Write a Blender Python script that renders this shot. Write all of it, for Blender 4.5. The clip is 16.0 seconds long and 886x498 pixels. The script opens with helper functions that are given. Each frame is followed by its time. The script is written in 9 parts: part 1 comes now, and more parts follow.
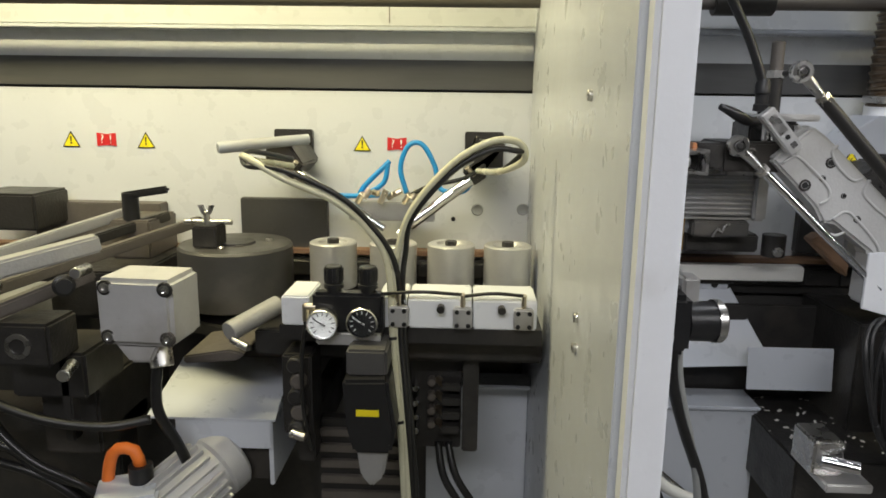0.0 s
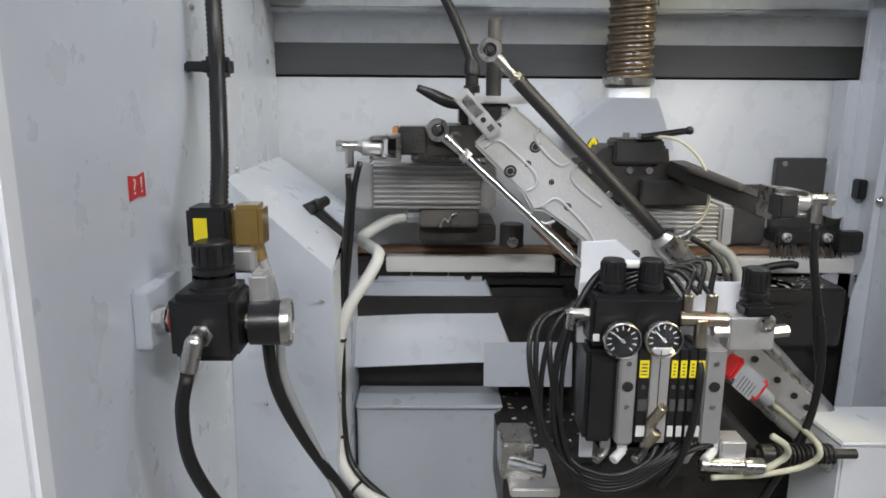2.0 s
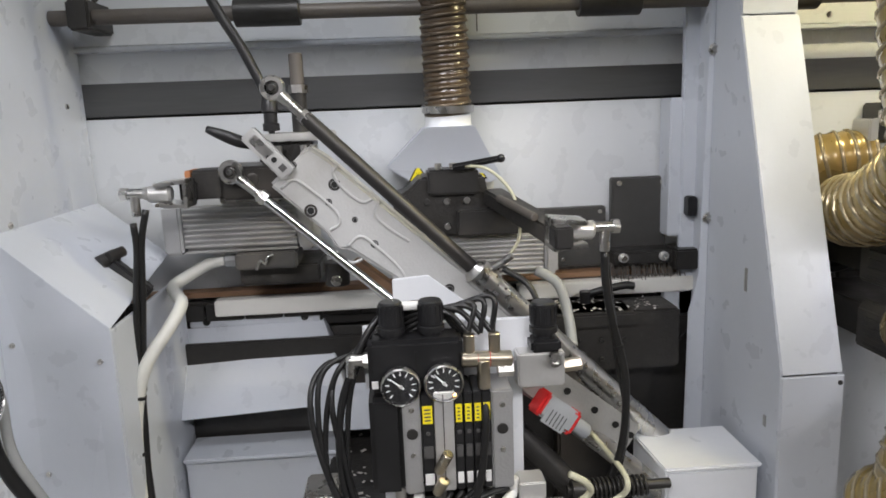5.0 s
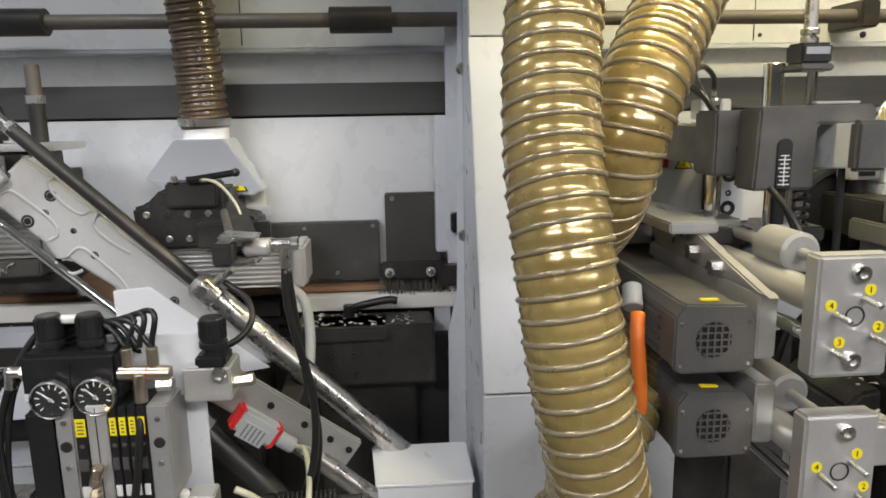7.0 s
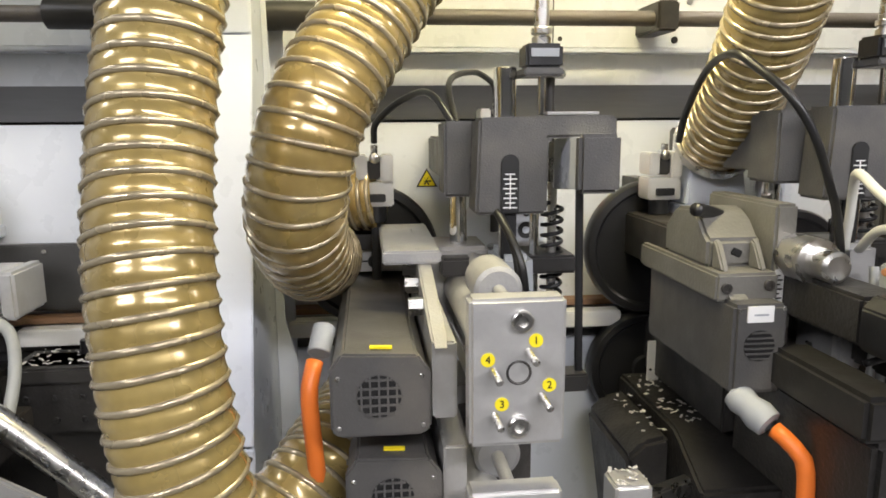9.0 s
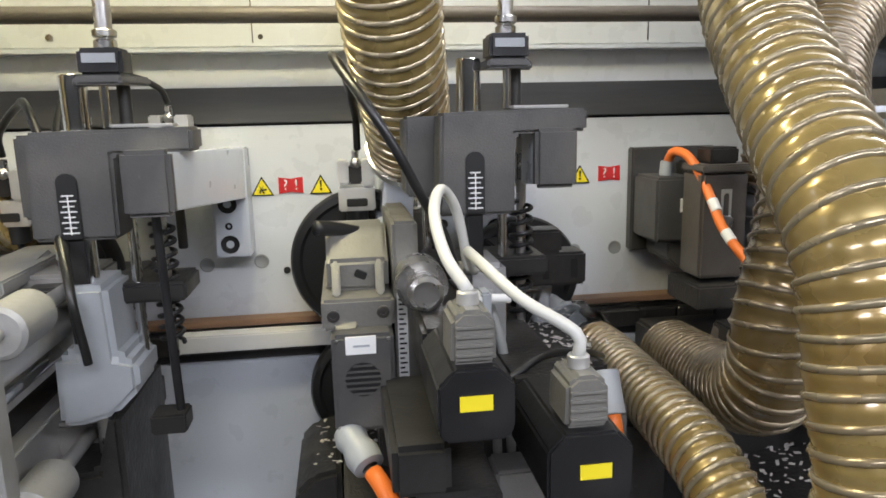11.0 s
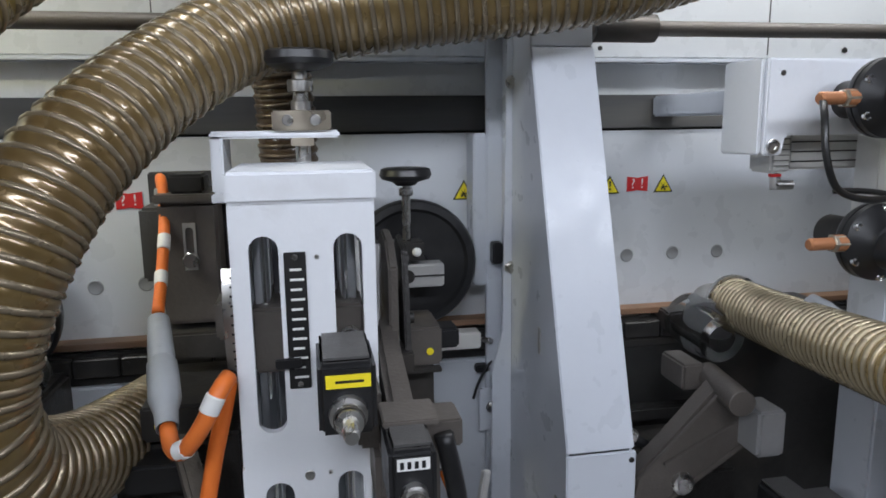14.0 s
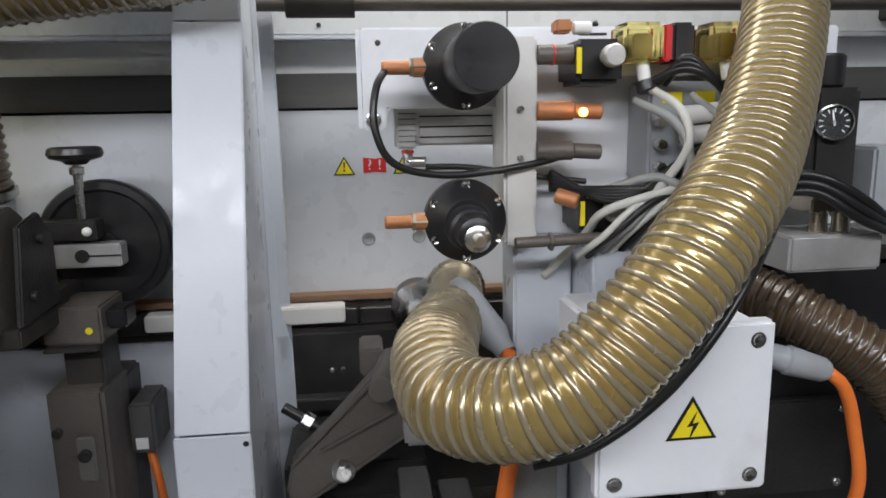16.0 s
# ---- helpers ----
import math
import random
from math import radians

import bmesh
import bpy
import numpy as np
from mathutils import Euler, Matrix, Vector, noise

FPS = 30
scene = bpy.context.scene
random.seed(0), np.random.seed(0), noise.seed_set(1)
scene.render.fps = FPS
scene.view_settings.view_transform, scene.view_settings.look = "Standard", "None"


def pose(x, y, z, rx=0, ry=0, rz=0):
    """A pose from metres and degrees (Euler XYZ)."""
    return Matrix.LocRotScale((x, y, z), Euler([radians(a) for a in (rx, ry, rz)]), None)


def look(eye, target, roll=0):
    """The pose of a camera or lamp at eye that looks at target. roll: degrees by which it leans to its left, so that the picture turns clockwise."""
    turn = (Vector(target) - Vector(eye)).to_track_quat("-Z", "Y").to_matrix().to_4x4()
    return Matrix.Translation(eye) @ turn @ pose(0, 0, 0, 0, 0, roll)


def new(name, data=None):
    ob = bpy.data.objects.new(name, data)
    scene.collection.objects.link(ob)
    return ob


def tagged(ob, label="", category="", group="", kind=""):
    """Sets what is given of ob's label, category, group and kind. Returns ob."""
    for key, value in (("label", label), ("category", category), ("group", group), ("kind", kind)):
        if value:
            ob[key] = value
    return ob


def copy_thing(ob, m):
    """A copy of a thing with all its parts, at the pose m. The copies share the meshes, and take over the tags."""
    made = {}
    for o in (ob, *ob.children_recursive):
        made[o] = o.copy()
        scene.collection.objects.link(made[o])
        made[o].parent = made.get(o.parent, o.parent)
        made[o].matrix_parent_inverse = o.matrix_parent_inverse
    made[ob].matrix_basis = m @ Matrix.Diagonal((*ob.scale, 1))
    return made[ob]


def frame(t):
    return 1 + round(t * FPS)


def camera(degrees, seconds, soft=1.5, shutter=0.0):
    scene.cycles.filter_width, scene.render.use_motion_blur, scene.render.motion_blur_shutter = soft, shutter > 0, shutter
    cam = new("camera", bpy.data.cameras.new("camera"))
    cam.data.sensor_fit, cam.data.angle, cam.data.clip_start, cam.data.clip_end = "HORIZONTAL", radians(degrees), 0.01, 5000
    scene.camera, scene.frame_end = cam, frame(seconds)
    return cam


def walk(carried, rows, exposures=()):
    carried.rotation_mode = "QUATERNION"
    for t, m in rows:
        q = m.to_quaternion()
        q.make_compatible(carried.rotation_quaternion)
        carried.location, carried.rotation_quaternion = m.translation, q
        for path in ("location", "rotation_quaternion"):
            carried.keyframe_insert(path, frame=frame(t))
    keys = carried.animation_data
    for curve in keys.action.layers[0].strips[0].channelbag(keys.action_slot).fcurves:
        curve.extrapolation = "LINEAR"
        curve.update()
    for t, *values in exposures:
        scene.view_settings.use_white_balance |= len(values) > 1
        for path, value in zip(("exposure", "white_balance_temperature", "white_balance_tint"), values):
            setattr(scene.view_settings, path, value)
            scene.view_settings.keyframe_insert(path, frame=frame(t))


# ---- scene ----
cam = camera(65.0, 16.0, soft=1.7)
PATH = [
    (0, (0.334, -0.204, 1.181), (0.269, 1.753, 0.772), 0.8),
    (0.5, (0.445, -0.206, 1.177), (0.415, 1.754, 0.778), 1.3),
    (1, (0.529, -0.15, 1.163), (0.555, 1.809, 0.761), 1.0),
    (1.5, (0.605, -0.127, 1.168), (0.669, 1.826, 0.738), 0.7),
    (2, (0.708, -0.132, 1.174), (0.731, 1.82, 0.741), 0.4),
    (2.5, (0.759, -0.138, 1.177), (0.718, 1.82, 0.77), -0.0),
    (3, (0.8, -0.147, 1.182), (0.729, 1.815, 0.802), -0.0),
    (3.2, (0.822, -0.152, 1.183), (0.743, 1.814, 0.823), -0.3),
    (5.5, (0.983, -0.094, 1.197), (1.171, 1.857, 0.799), -1.9),
    (6, (1.089, -0.096, 1.192), (1.312, 1.852, 0.796), -1.2),
    (6.5, (1.195, -0.11, 1.201), (1.398, 1.839, 0.799), -1.2),
    (7, (1.272, -0.132, 1.201), (1.414, 1.827, 0.821), -1.0),
    (7.5, (1.336, -0.152, 1.194), (1.434, 1.812, 0.834), -2.0),
    (8, (1.417, -0.116, 1.182), (1.521, 1.851, 0.834), -0.4),
    (8.5, (1.515, -0.048, 1.18), (1.657, 1.917, 0.839), -0.5),
    (8.7, (1.544, -0.039, 1.191), (1.73, 1.922, 0.846), -0.4),
    (10.8, (1.927, -0.028, 1.209), (2.181, 1.917, 0.822), -0.7),
    (11, (1.971, -0.006, 1.212), (2.247, 1.937, 0.828), -1.3),
    (11.5, (2.066, 0.015, 1.216), (2.408, 1.949, 0.838), -1.0),
    (12, (2.193, -0.009, 1.222), (2.533, 1.926, 0.847), -0.8),
    (12.5, (2.297, -0.043, 1.226), (2.604, 1.897, 0.853), -0.8),
    (13, (2.397, -0.06, 1.215), (2.706, 1.884, 0.861), -0.5),
    (13.5, (2.502, -0.014, 1.204), (2.822, 1.93, 0.856), 0.4),
    (14, (2.611, 0.012, 1.215), (2.976, 1.946, 0.857), -0.7),
    (14.5, (2.73, -0.009, 1.219), (3.025, 1.936, 0.861), -0.4),
    (15, (2.856, -0.063, 1.222), (3.086, 1.891, 0.862), -1.1),
    (15.5, (2.961, -0.087, 1.204), (3.179, 1.869, 0.85), -1.1),
    (16, (3.081, -0.043, 1.189), (3.307, 1.909, 0.813), -1.1),
]
walk(cam, [(t, look(eye, target, roll)) for t, eye, target, roll in PATH], exposures=[(0, 0.0, 6600, 12), (0.5, 0.1, 6600, 12), (1.5, 0.5, 6550, 12), (3, 0.6, 6400, 13), (6, 0.6, 6750, 14), (7, 0.52, 6800, 13), (8.5, 0.85, 6650, 15), (11, 0.6, 6150, 15), (13, 0.4, 5900, 14), (14.5, 0.12, 6050, 12), (15.5, 0.3, 6350, 12), (16, 0.3, 6350, 12)])

# ---------------------------------------------------------------- light
world = bpy.data.worlds.new("world")
world.use_nodes = True
scene.world = world
world.node_tree.nodes["Background"].inputs[0].default_value = (0.62, 0.66, 0.75, 1)
world.node_tree.nodes["Background"].inputs[1].default_value = 0.025


def area(name, eye, target, sx, sy, power, color):
    """A lamp behind the diffuser of a light fitting."""
    d = bpy.data.lights.new(name, "AREA")
    d.shape, d.size, d.size_y, d.energy, d.color = "RECTANGLE", sx, sy, power, color
    ob = new(name, d)
    ob.matrix_world = look(eye, target)
    return ob


WARM, COOL, HALL = (1.0, 0.91, 0.53), (0.9, 0.95, 1.0), (0.97, 0.98, 1.0)
# strip lights under the hood, the one at x 2.68 an added weak fill, and the strip lights of the hall
NEUTRAL = (1.0, 0.98, 0.91)
STRIPS = [(-0.25, 1.1, 0.62, WARM, 11.5), (0.82, 0.4, 0.55, COOL, 1.4), (1.75, 0.5, 0.66, WARM, 4.6), (2.25, 0.4, 0.75, NEUTRAL, 1.3), (2.68, 0.4, 0.60, COOL, 0.3), (3.3, 0.85, 0.80, NEUTRAL, 4.0)]
for x, w, y, col, p in STRIPS:
    area("strip_and_fill_lamp", (x, y, 1.70), (x, y + 0.14, 1.1), w * 0.9, 0.06, p, col)
for x in (0.1, 2.15, 3.75):
    area("hall_lamp", (x, -1.3, 2.3), (x, 0.5, 1.0), 1.3, 0.3, 27.0, HALL)

# ---------------------------------------------------------------- materials
def mat(name, color, rough=0.5, metal=0.0, var=0.12, scale=9.0, bump=0.0, bscale=160.0, grime=0.0, gcol=(0.05, 0.045, 0.04), coat=0.0, stretch=None, spec=0.5):
    """Procedural surface: base colour with broad and fine variation, patchy grime, fine relief."""
    m = bpy.data.materials.new(name)
    m.use_nodes = True
    nt = m.node_tree
    b = nt.nodes["Principled BSDF"]
    b.inputs["Metallic"].default_value = metal
    b.inputs["Coat Weight"].default_value = coat
    b.inputs["Specular IOR Level"].default_value = spec
    tc = nt.nodes.new("ShaderNodeTexCoord")
    mp = nt.nodes.new("ShaderNodeMapping")
    if stretch:
        mp.inputs["Scale"].default_value = stretch
    nt.links.new(tc.outputs["Object"], mp.inputs["Vector"])

    def noise_of(sc, detail=4.0):
        n = nt.nodes.new("ShaderNodeTexNoise")
        n.inputs["Scale"].default_value, n.inputs["Detail"].default_value = sc, detail
        nt.links.new(mp.outputs[0], n.inputs["Vector"])
        return n

    def mixed(fac, a, c, mode="MIX"):
        x = nt.nodes.new("ShaderNodeMix")
        x.data_type, x.blend_type = "RGBA", mode
        for sock, v in ((x.inputs[0], fac), (x.inputs[6], a), (x.inputs[7], c)):
            if isinstance(v, bpy.types.NodeSocket):
                nt.links.new(v, sock)
            else:
                sock.default_value = v
        return x.outputs[2]

    def ramp(fac, lo, hi):
        r = nt.nodes.new("ShaderNodeMapRange")
        r.inputs[1].default_value, r.inputs[2].default_value = lo, hi
        nt.links.new(fac, r.inputs[0])
        return r.outputs[0]

    dark = tuple(c * (1 - var) for c in color) + (1,)
    light = tuple(min(1, c * (1 + var)) for c in color) + (1,)
    col = mixed(ramp(noise_of(scale).outputs[0], 0.3, 0.7), dark, light)
    fine = noise_of(scale * 14, 3.0)
    col = mixed(0.25, col, mixed(ramp(fine.outputs[0], 0.3, 0.7), dark, light))
    rmix = nt.nodes.new("ShaderNodeMapRange")
    rmix.inputs[1].default_value, rmix.inputs[2].default_value = 0.3, 0.7
    rmix.inputs[3].default_value, rmix.inputs[4].default_value = max(0.03, rough - 0.08), min(1, rough + 0.1)
    nt.links.new(noise_of(scale * 3).outputs[0], rmix.inputs[0])
    nt.links.new(rmix.outputs[0], b.inputs["Roughness"])
    if grime:
        g = ramp(noise_of(scale * 0.7, 8.0).outputs[0], 0.62 - 0.25 * grime, 0.85)
        col = mixed(g, col, gcol + (1,))
        s = ramp(noise_of(scale * 30, 2.0).outputs[0], 0.7, 0.76)
        m2 = nt.nodes.new("ShaderNodeMath")
        m2.operation, m2.inputs[1].default_value = "MULTIPLY", 0.6 * grime
        nt.links.new(s, m2.inputs[0])
        col = mixed(m2.outputs[0], col, gcol + (1,))
    nt.links.new(col, b.inputs["Base Color"])
    if bump:
        bp = nt.nodes.new("ShaderNodeBump")
        bp.inputs["Strength"].default_value, bp.inputs["Distance"].default_value = bump, 0.001
        nt.links.new(noise_of(bscale, 2.0).outputs[0], bp.inputs["Height"])
        nt.links.new(bp.outputs[0], b.inputs["Normal"])
    return m


PAINT = mat("grey_paint", (0.58, 0.61, 0.66), 0.32, var=0.03, bump=0.06, bscale=300)
WALLP = mat("wall_paint", (0.62, 0.64, 0.66), 0.3, var=0.025, bump=0.06, bscale=300)
WHITE = mat("white_paint", (0.8, 0.82, 0.85), 0.35, var=0.03, bump=0.12, bscale=300, grime=0.06, gcol=(0.5, 0.48, 0.45))
BAND = mat("dark_band", (0.085, 0.085, 0.085), 0.42, metal=0.3, var=0.2, scale=6, grime=0.25, gcol=(0.16, 0.15, 0.13), stretch=(0.25, 1, 3))
DARK = mat("dark_steel", (0.05, 0.048, 0.046), 0.42, metal=0.55, var=0.2, bump=0.2, grime=0.35, gcol=(0.14, 0.12, 0.1))
PLATE = mat("dark_plate", (0.075, 0.073, 0.07), 0.4, metal=0.3, var=0.12, bump=0.1, grime=0.3, gcol=(0.2, 0.18, 0.15))
ANTH = mat("anthracite_housing", (0.078, 0.076, 0.074), 0.5, var=0.1, bump=0.5, bscale=500, grime=0.3, gcol=(0.2, 0.18, 0.15))
BLACK = mat("black_plastic", (0.014, 0.014, 0.015), 0.36, var=0.2, bump=0.15, grime=0.2, gcol=(0.045, 0.04, 0.036))
RUBBER = mat("black_rubber", (0.012, 0.012, 0.012), 0.36, var=0.2, grime=0.15, gcol=(0.035, 0.033, 0.03))
ALU = mat("aluminium", (0.66, 0.655, 0.64), 0.36, metal=0.65, var=0.07, scale=14, bump=0.12, grime=0.3, gcol=(0.28, 0.25, 0.2))
CAST = mat("cast_aluminium", (0.36, 0.36, 0.355), 0.5, metal=0.35, var=0.08, bump=0.5, bscale=300, grime=0.35, gcol=(0.25, 0.22, 0.17))
STEEL = mat("bright_steel", (0.6, 0.59, 0.57), 0.28, metal=1.0, var=0.1, scale=20, grime=0.2, gcol=(0.2, 0.18, 0.15))
CHROME = mat("chrome_rod", (0.78, 0.78, 0.78), 0.1, metal=1.0, var=0.04)
BRASS = mat("nickel_brass", (0.56, 0.5, 0.4), 0.32, metal=1.0, var=0.15)
COPPER = mat("copper_silencer", (0.5, 0.22, 0.1), 0.5, metal=0.5, var=0.2, bump=0.5, bscale=900)
ARMP = mat("painted_casting", (0.52, 0.52, 0.51), 0.45, metal=0.1, var=0.06, bump=0.5, bscale=300, grime=0.3, gcol=(0.3, 0.28, 0.24))
GREYP = mat("grey_plastic", (0.36, 0.38, 0.4), 0.45, var=0.08, grime=0.3, gcol=(0.2, 0.18, 0.14))
MOTOR = mat("motor_grey", (0.5, 0.5, 0.5), 0.45, metal=0.3, var=0.1, grime=0.35, gcol=(0.2, 0.17, 0.13))
ORANGE = mat("orange_cable", (0.85, 0.2, 0.03), 0.45, var=0.08, grime=0.2, gcol=(0.35, 0.12, 0.04))
CABLEW = mat("pale_cable", (0.62, 0.62, 0.58), 0.45, var=0.06, grime=0.2, gcol=(0.35, 0.3, 0.22))
CABLEG = mat("grey_cable", (0.33, 0.34, 0.33), 0.5, var=0.08, grime=0.2, gcol=(0.2, 0.18, 0.14))
CLEARH = mat("clear_hose", (0.55, 0.54, 0.4), 0.25, var=0.1, grime=0.2, gcol=(0.3, 0.26, 0.12))
BLUE = mat("blue_hose", (0.02, 0.27, 0.62), 0.3, var=0.08)
YELLOW = mat("yellow_label", (0.9, 0.74, 0.02), 0.4, var=0.04)
RED = mat("red_label", (0.58, 0.025, 0.025), 0.4, var=0.05)
INK = mat("black_ink", (0.01, 0.01, 0.01), 0.5, var=0.1)
PAPER = mat("white_label", (0.8, 0.8, 0.78), 0.5, var=0.04)
BRKT = mat("bracket_casting", (0.2, 0.194, 0.175), 0.46, metal=0.3, var=0.12, bump=0.5, bscale=260, grime=0.35, gcol=(0.13, 0.12, 0.1))
ALUB = mat("milled_aluminium", (0.66, 0.655, 0.63), 0.42, metal=0.25, var=0.06, bump=0.1, grime=0.2, gcol=(0.4, 0.36, 0.3))
BROWN = mat("brown_strip", (0.26, 0.15, 0.085), 0.6, var=0.2, scale=20, stretch=(0.2, 1, 2), grime=0.3)
PANELW = mat("white_strip", (0.74, 0.73, 0.69), 0.4, var=0.04, grime=0.25, gcol=(0.35, 0.3, 0.25))
HOSE = mat("amber_hose", (0.37, 0.275, 0.095), 0.27, metal=0.35, var=0.3, scale=7, bump=0.1, grime=0.6, gcol=(0.27, 0.15, 0.04), coat=0.9)
HOSE.node_tree.nodes["Principled BSDF"].inputs["Coat Roughness"].default_value = 0.12
HOSEG = mat("dark_hose", (0.08, 0.052, 0.028), 0.28, var=0.3, scale=9, grime=0.4, gcol=(0.07, 0.04, 0.02), coat=0.4)
# amber hose and spiral with the shade under the hood put into the colour
HOSE_SHADE = mat("shaded_amber_hose", (0.2, 0.14, 0.055), 0.28, metal=0.4, var=0.3, scale=7, bump=0.1, grime=0.6, gcol=(0.13, 0.075, 0.025), coat=0.7)
WIRE_SHADE = mat("shaded_hose_spiral", (0.25, 0.205, 0.14), 0.26, metal=0.5, var=0.15, scale=8)
WIRE = mat("hose_spiral", (0.42, 0.355, 0.235), 0.22, metal=0.55, var=0.1, scale=8, grime=0.2, gcol=(0.3, 0.2, 0.1))
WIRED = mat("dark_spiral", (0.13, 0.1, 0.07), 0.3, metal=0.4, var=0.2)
AMBER = mat("amber_plastic", (0.22, 0.145, 0.045), 0.2, var=0.2, coat=0.5)
FLOORM = mat("concrete_floor", (0.22, 0.22, 0.21), 0.7, var=0.2, bump=0.4, bscale=60, grime=0.3)
HALLM = mat("hall_plaster", (0.5, 0.5, 0.49), 0.8, var=0.08, scale=2)
PLUGM = mat("dull_plug", (0.34, 0.35, 0.35), 0.45, metal=0.3, var=0.08)
CHIPS = mat("dust_chips", (0.55, 0.53, 0.5), 0.8, var=0.3)
DUSTY = mat("dusty_casting", (0.035, 0.033, 0.031), 0.4, metal=0.25, var=0.25, bump=0.8, bscale=220, grime=0.4, gcol=(0.15, 0.138, 0.12))
TAN = mat("tan_casting", (0.135, 0.12, 0.106), 0.5, metal=0.3, var=0.15, bump=0.5, bscale=300, grime=0.35, gcol=(0.1, 0.08, 0.06))


def glass_mat(name, tint, rough=0.02):
    m = bpy.data.materials.new(name)
    m.use_nodes = True
    b = m.node_tree.nodes["Principled BSDF"]
    b.inputs["Base Color"].default_value = (*tint, 1)
    b.inputs["Roughness"].default_value, b.inputs["Transmission Weight"].default_value = rough, 1.0
    b.inputs["IOR"].default_value = 1.2
    return m


GLASS = glass_mat("gauge_glass", (0.95, 0.97, 0.97))
ACRYL = glass_mat("clear_guard", (0.8, 0.82, 0.82), 0.08)


def glow_mat(name, color, strength):
    m = bpy.data.materials.new(name)
    m.use_nodes = True
    b = m.node_tree.nodes["Principled BSDF"]
    b.inputs["Emission Color"].default_value = (*color, 1)
    b.inputs["Emission Strength"].default_value = strength
    return m


DIFFUSER = glow_mat("lamp_diffuser", (1, 0.98, 0.9), 3.0)
LED = glow_mat("amber_led", (1.0, 0.42, 0.05), 6.0)

# ---------------------------------------------------------------- mesh tools
V = Vector
BASE = {}
DATUM = V((0, 0, 0))


def datum(dx=0.0, dy=0.0, dz=0.0):
    """Where the things built next stand against the drawing's datum."""
    DATUM[:] = (dx, dy, dz)



def thing(name, at, label, category, group="", kind=""):
    ob = new(name)
    ob.empty_display_size = 0.02
    ob.location = V(at) + DATUM
    BASE[ob] = V(at)
    return tagged(ob, label, category, group, kind)


def part(name, bm, material, parent, label=""):
    """Links a bmesh, given in world coordinates, as one mesh object under a thing or a part."""
    base = BASE[parent]
    bm.transform(Matrix.Translation(-base))
    me = bpy.data.meshes.new(name)
    bm.to_mesh(me)
    bm.free()
    me.materials.append(material)
    ob = new(name, me)
    ob.parent = parent
    BASE[ob] = base
    return tagged(ob, label)


def solid(name, bm, material, label, category, group="", kind=""):
    """A thing, or a piece of the setting, of one single mesh."""
    me = bpy.data.meshes.new(name)
    bm.verts.ensure_lookup_table()
    lo = V([min(v.co[i] for v in bm.verts) for i in range(3)])
    hi = V([max(v.co[i] for v in bm.verts) for i in range(3)])
    base = V(((lo.x + hi.x) / 2, (lo.y + hi.y) / 2, lo.z))
    bm.transform(Matrix.Translation(-base))
    bm.to_mesh(me)
    bm.free()
    me.materials.append(material)
    ob = new(name, me)
    ob.location = base + DATUM
    BASE[ob] = base
    return tagged(ob, label, category, group, kind)


def smooth(bm, limit=0.6):
    for f in bm.faces:
        f.smooth = True
    for e in bm.edges:
        if len(e.link_faces) == 2 and e.calc_face_angle(0) > limit:
            e.smooth = False
    return bm


def bevelled(bm, w, seg=2):
    if w > 0:
        edges = [e for e in bm.edges if len(e.link_faces) == 2 and e.calc_face_angle(0) > 0.5]
        bmesh.ops.bevel(bm, geom=edges, offset=w, segments=seg, affect="EDGES", clamp_overlap=True)
    return bm


def join(*bms):
    """Several bmeshes into the first."""
    out = bms[0]
    for b in bms[1:]:
        me = bpy.data.meshes.new("tmp")
        b.to_mesh(me)
        b.free()
        out.from_mesh(me)
        bpy.data.meshes.remove(me)
    return out


def box(x0, x1, y0, y1, z0, z1, bev=0.002, seg=2):
    bm = bmesh.new()
    bmesh.ops.create_cube(bm, size=1)
    bm.transform(Matrix.Translation(((x0 + x1) / 2, (y0 + y1) / 2, (z0 + z1) / 2)) @ Matrix.Diagonal((x1 - x0, y1 - y0, z1 - z0, 1)))
    return smooth(bevelled(bm, bev, seg))


def turned(bm, about, rx=0, ry=0, rz=0):
    c = Matrix.Translation(about)
    bm.transform(c @ pose(0, 0, 0, rx, ry, rz) @ c.inverted())
    return bm


def prism(poly, y0, y1, bev=0.002, seg=2):
    """A plate whose outline is given in x and z, from y0 to y1."""
    bm = bmesh.new()
    a = [bm.verts.new((x, y0, z)) for x, z in poly]
    b = [bm.verts.new((x, y1, z)) for x, z in poly]
    n = len(poly)
    bm.faces.new(a)
    bm.faces.new(b[::-1])
    for i in range(n):
        bm.faces.new((a[i], b[i], b[(i + 1) % n], a[(i + 1) % n]))
    bmesh.ops.recalc_face_normals(bm, faces=bm.faces)
    return smooth(bevelled(bm, bev, seg))


def prism_x(poly, x0, x1, bev=0.002, seg=2):
    """A plate whose outline is given in y and z, from x0 to x1."""
    bm = prism(poly, 0, 1, 0)
    bm.transform(Matrix(((0, x1 - x0, 0, x0), (1, 0, 0, 0), (0, 0, 1, 0), (0, 0, 0, 1))))
    bmesh.ops.recalc_face_normals(bm, faces=bm.faces)
    return smooth(bevelled(bm, bev, seg))


def prism_z(poly, z0, z1, bev=0.002, seg=2):
    """A plate whose outline is given in x and y, from z0 to z1."""
    bm = prism(poly, 0, 1, 0)
    bm.transform(Matrix(((1, 0, 0, 0), (0, 0, 1, 0), (0, z1 - z0, 0, z0), (0, 0, 0, 1))))
    bmesh.ops.recalc_face_normals(bm, faces=bm.faces)
    return smooth(bevelled(bm, bev, seg))


def axis_to(p0, p1):
    d = V(p1) - V(p0)
    return Matrix.Translation(p0) @ d.to_track_quat("Z", "Y").to_matrix().to_4x4()


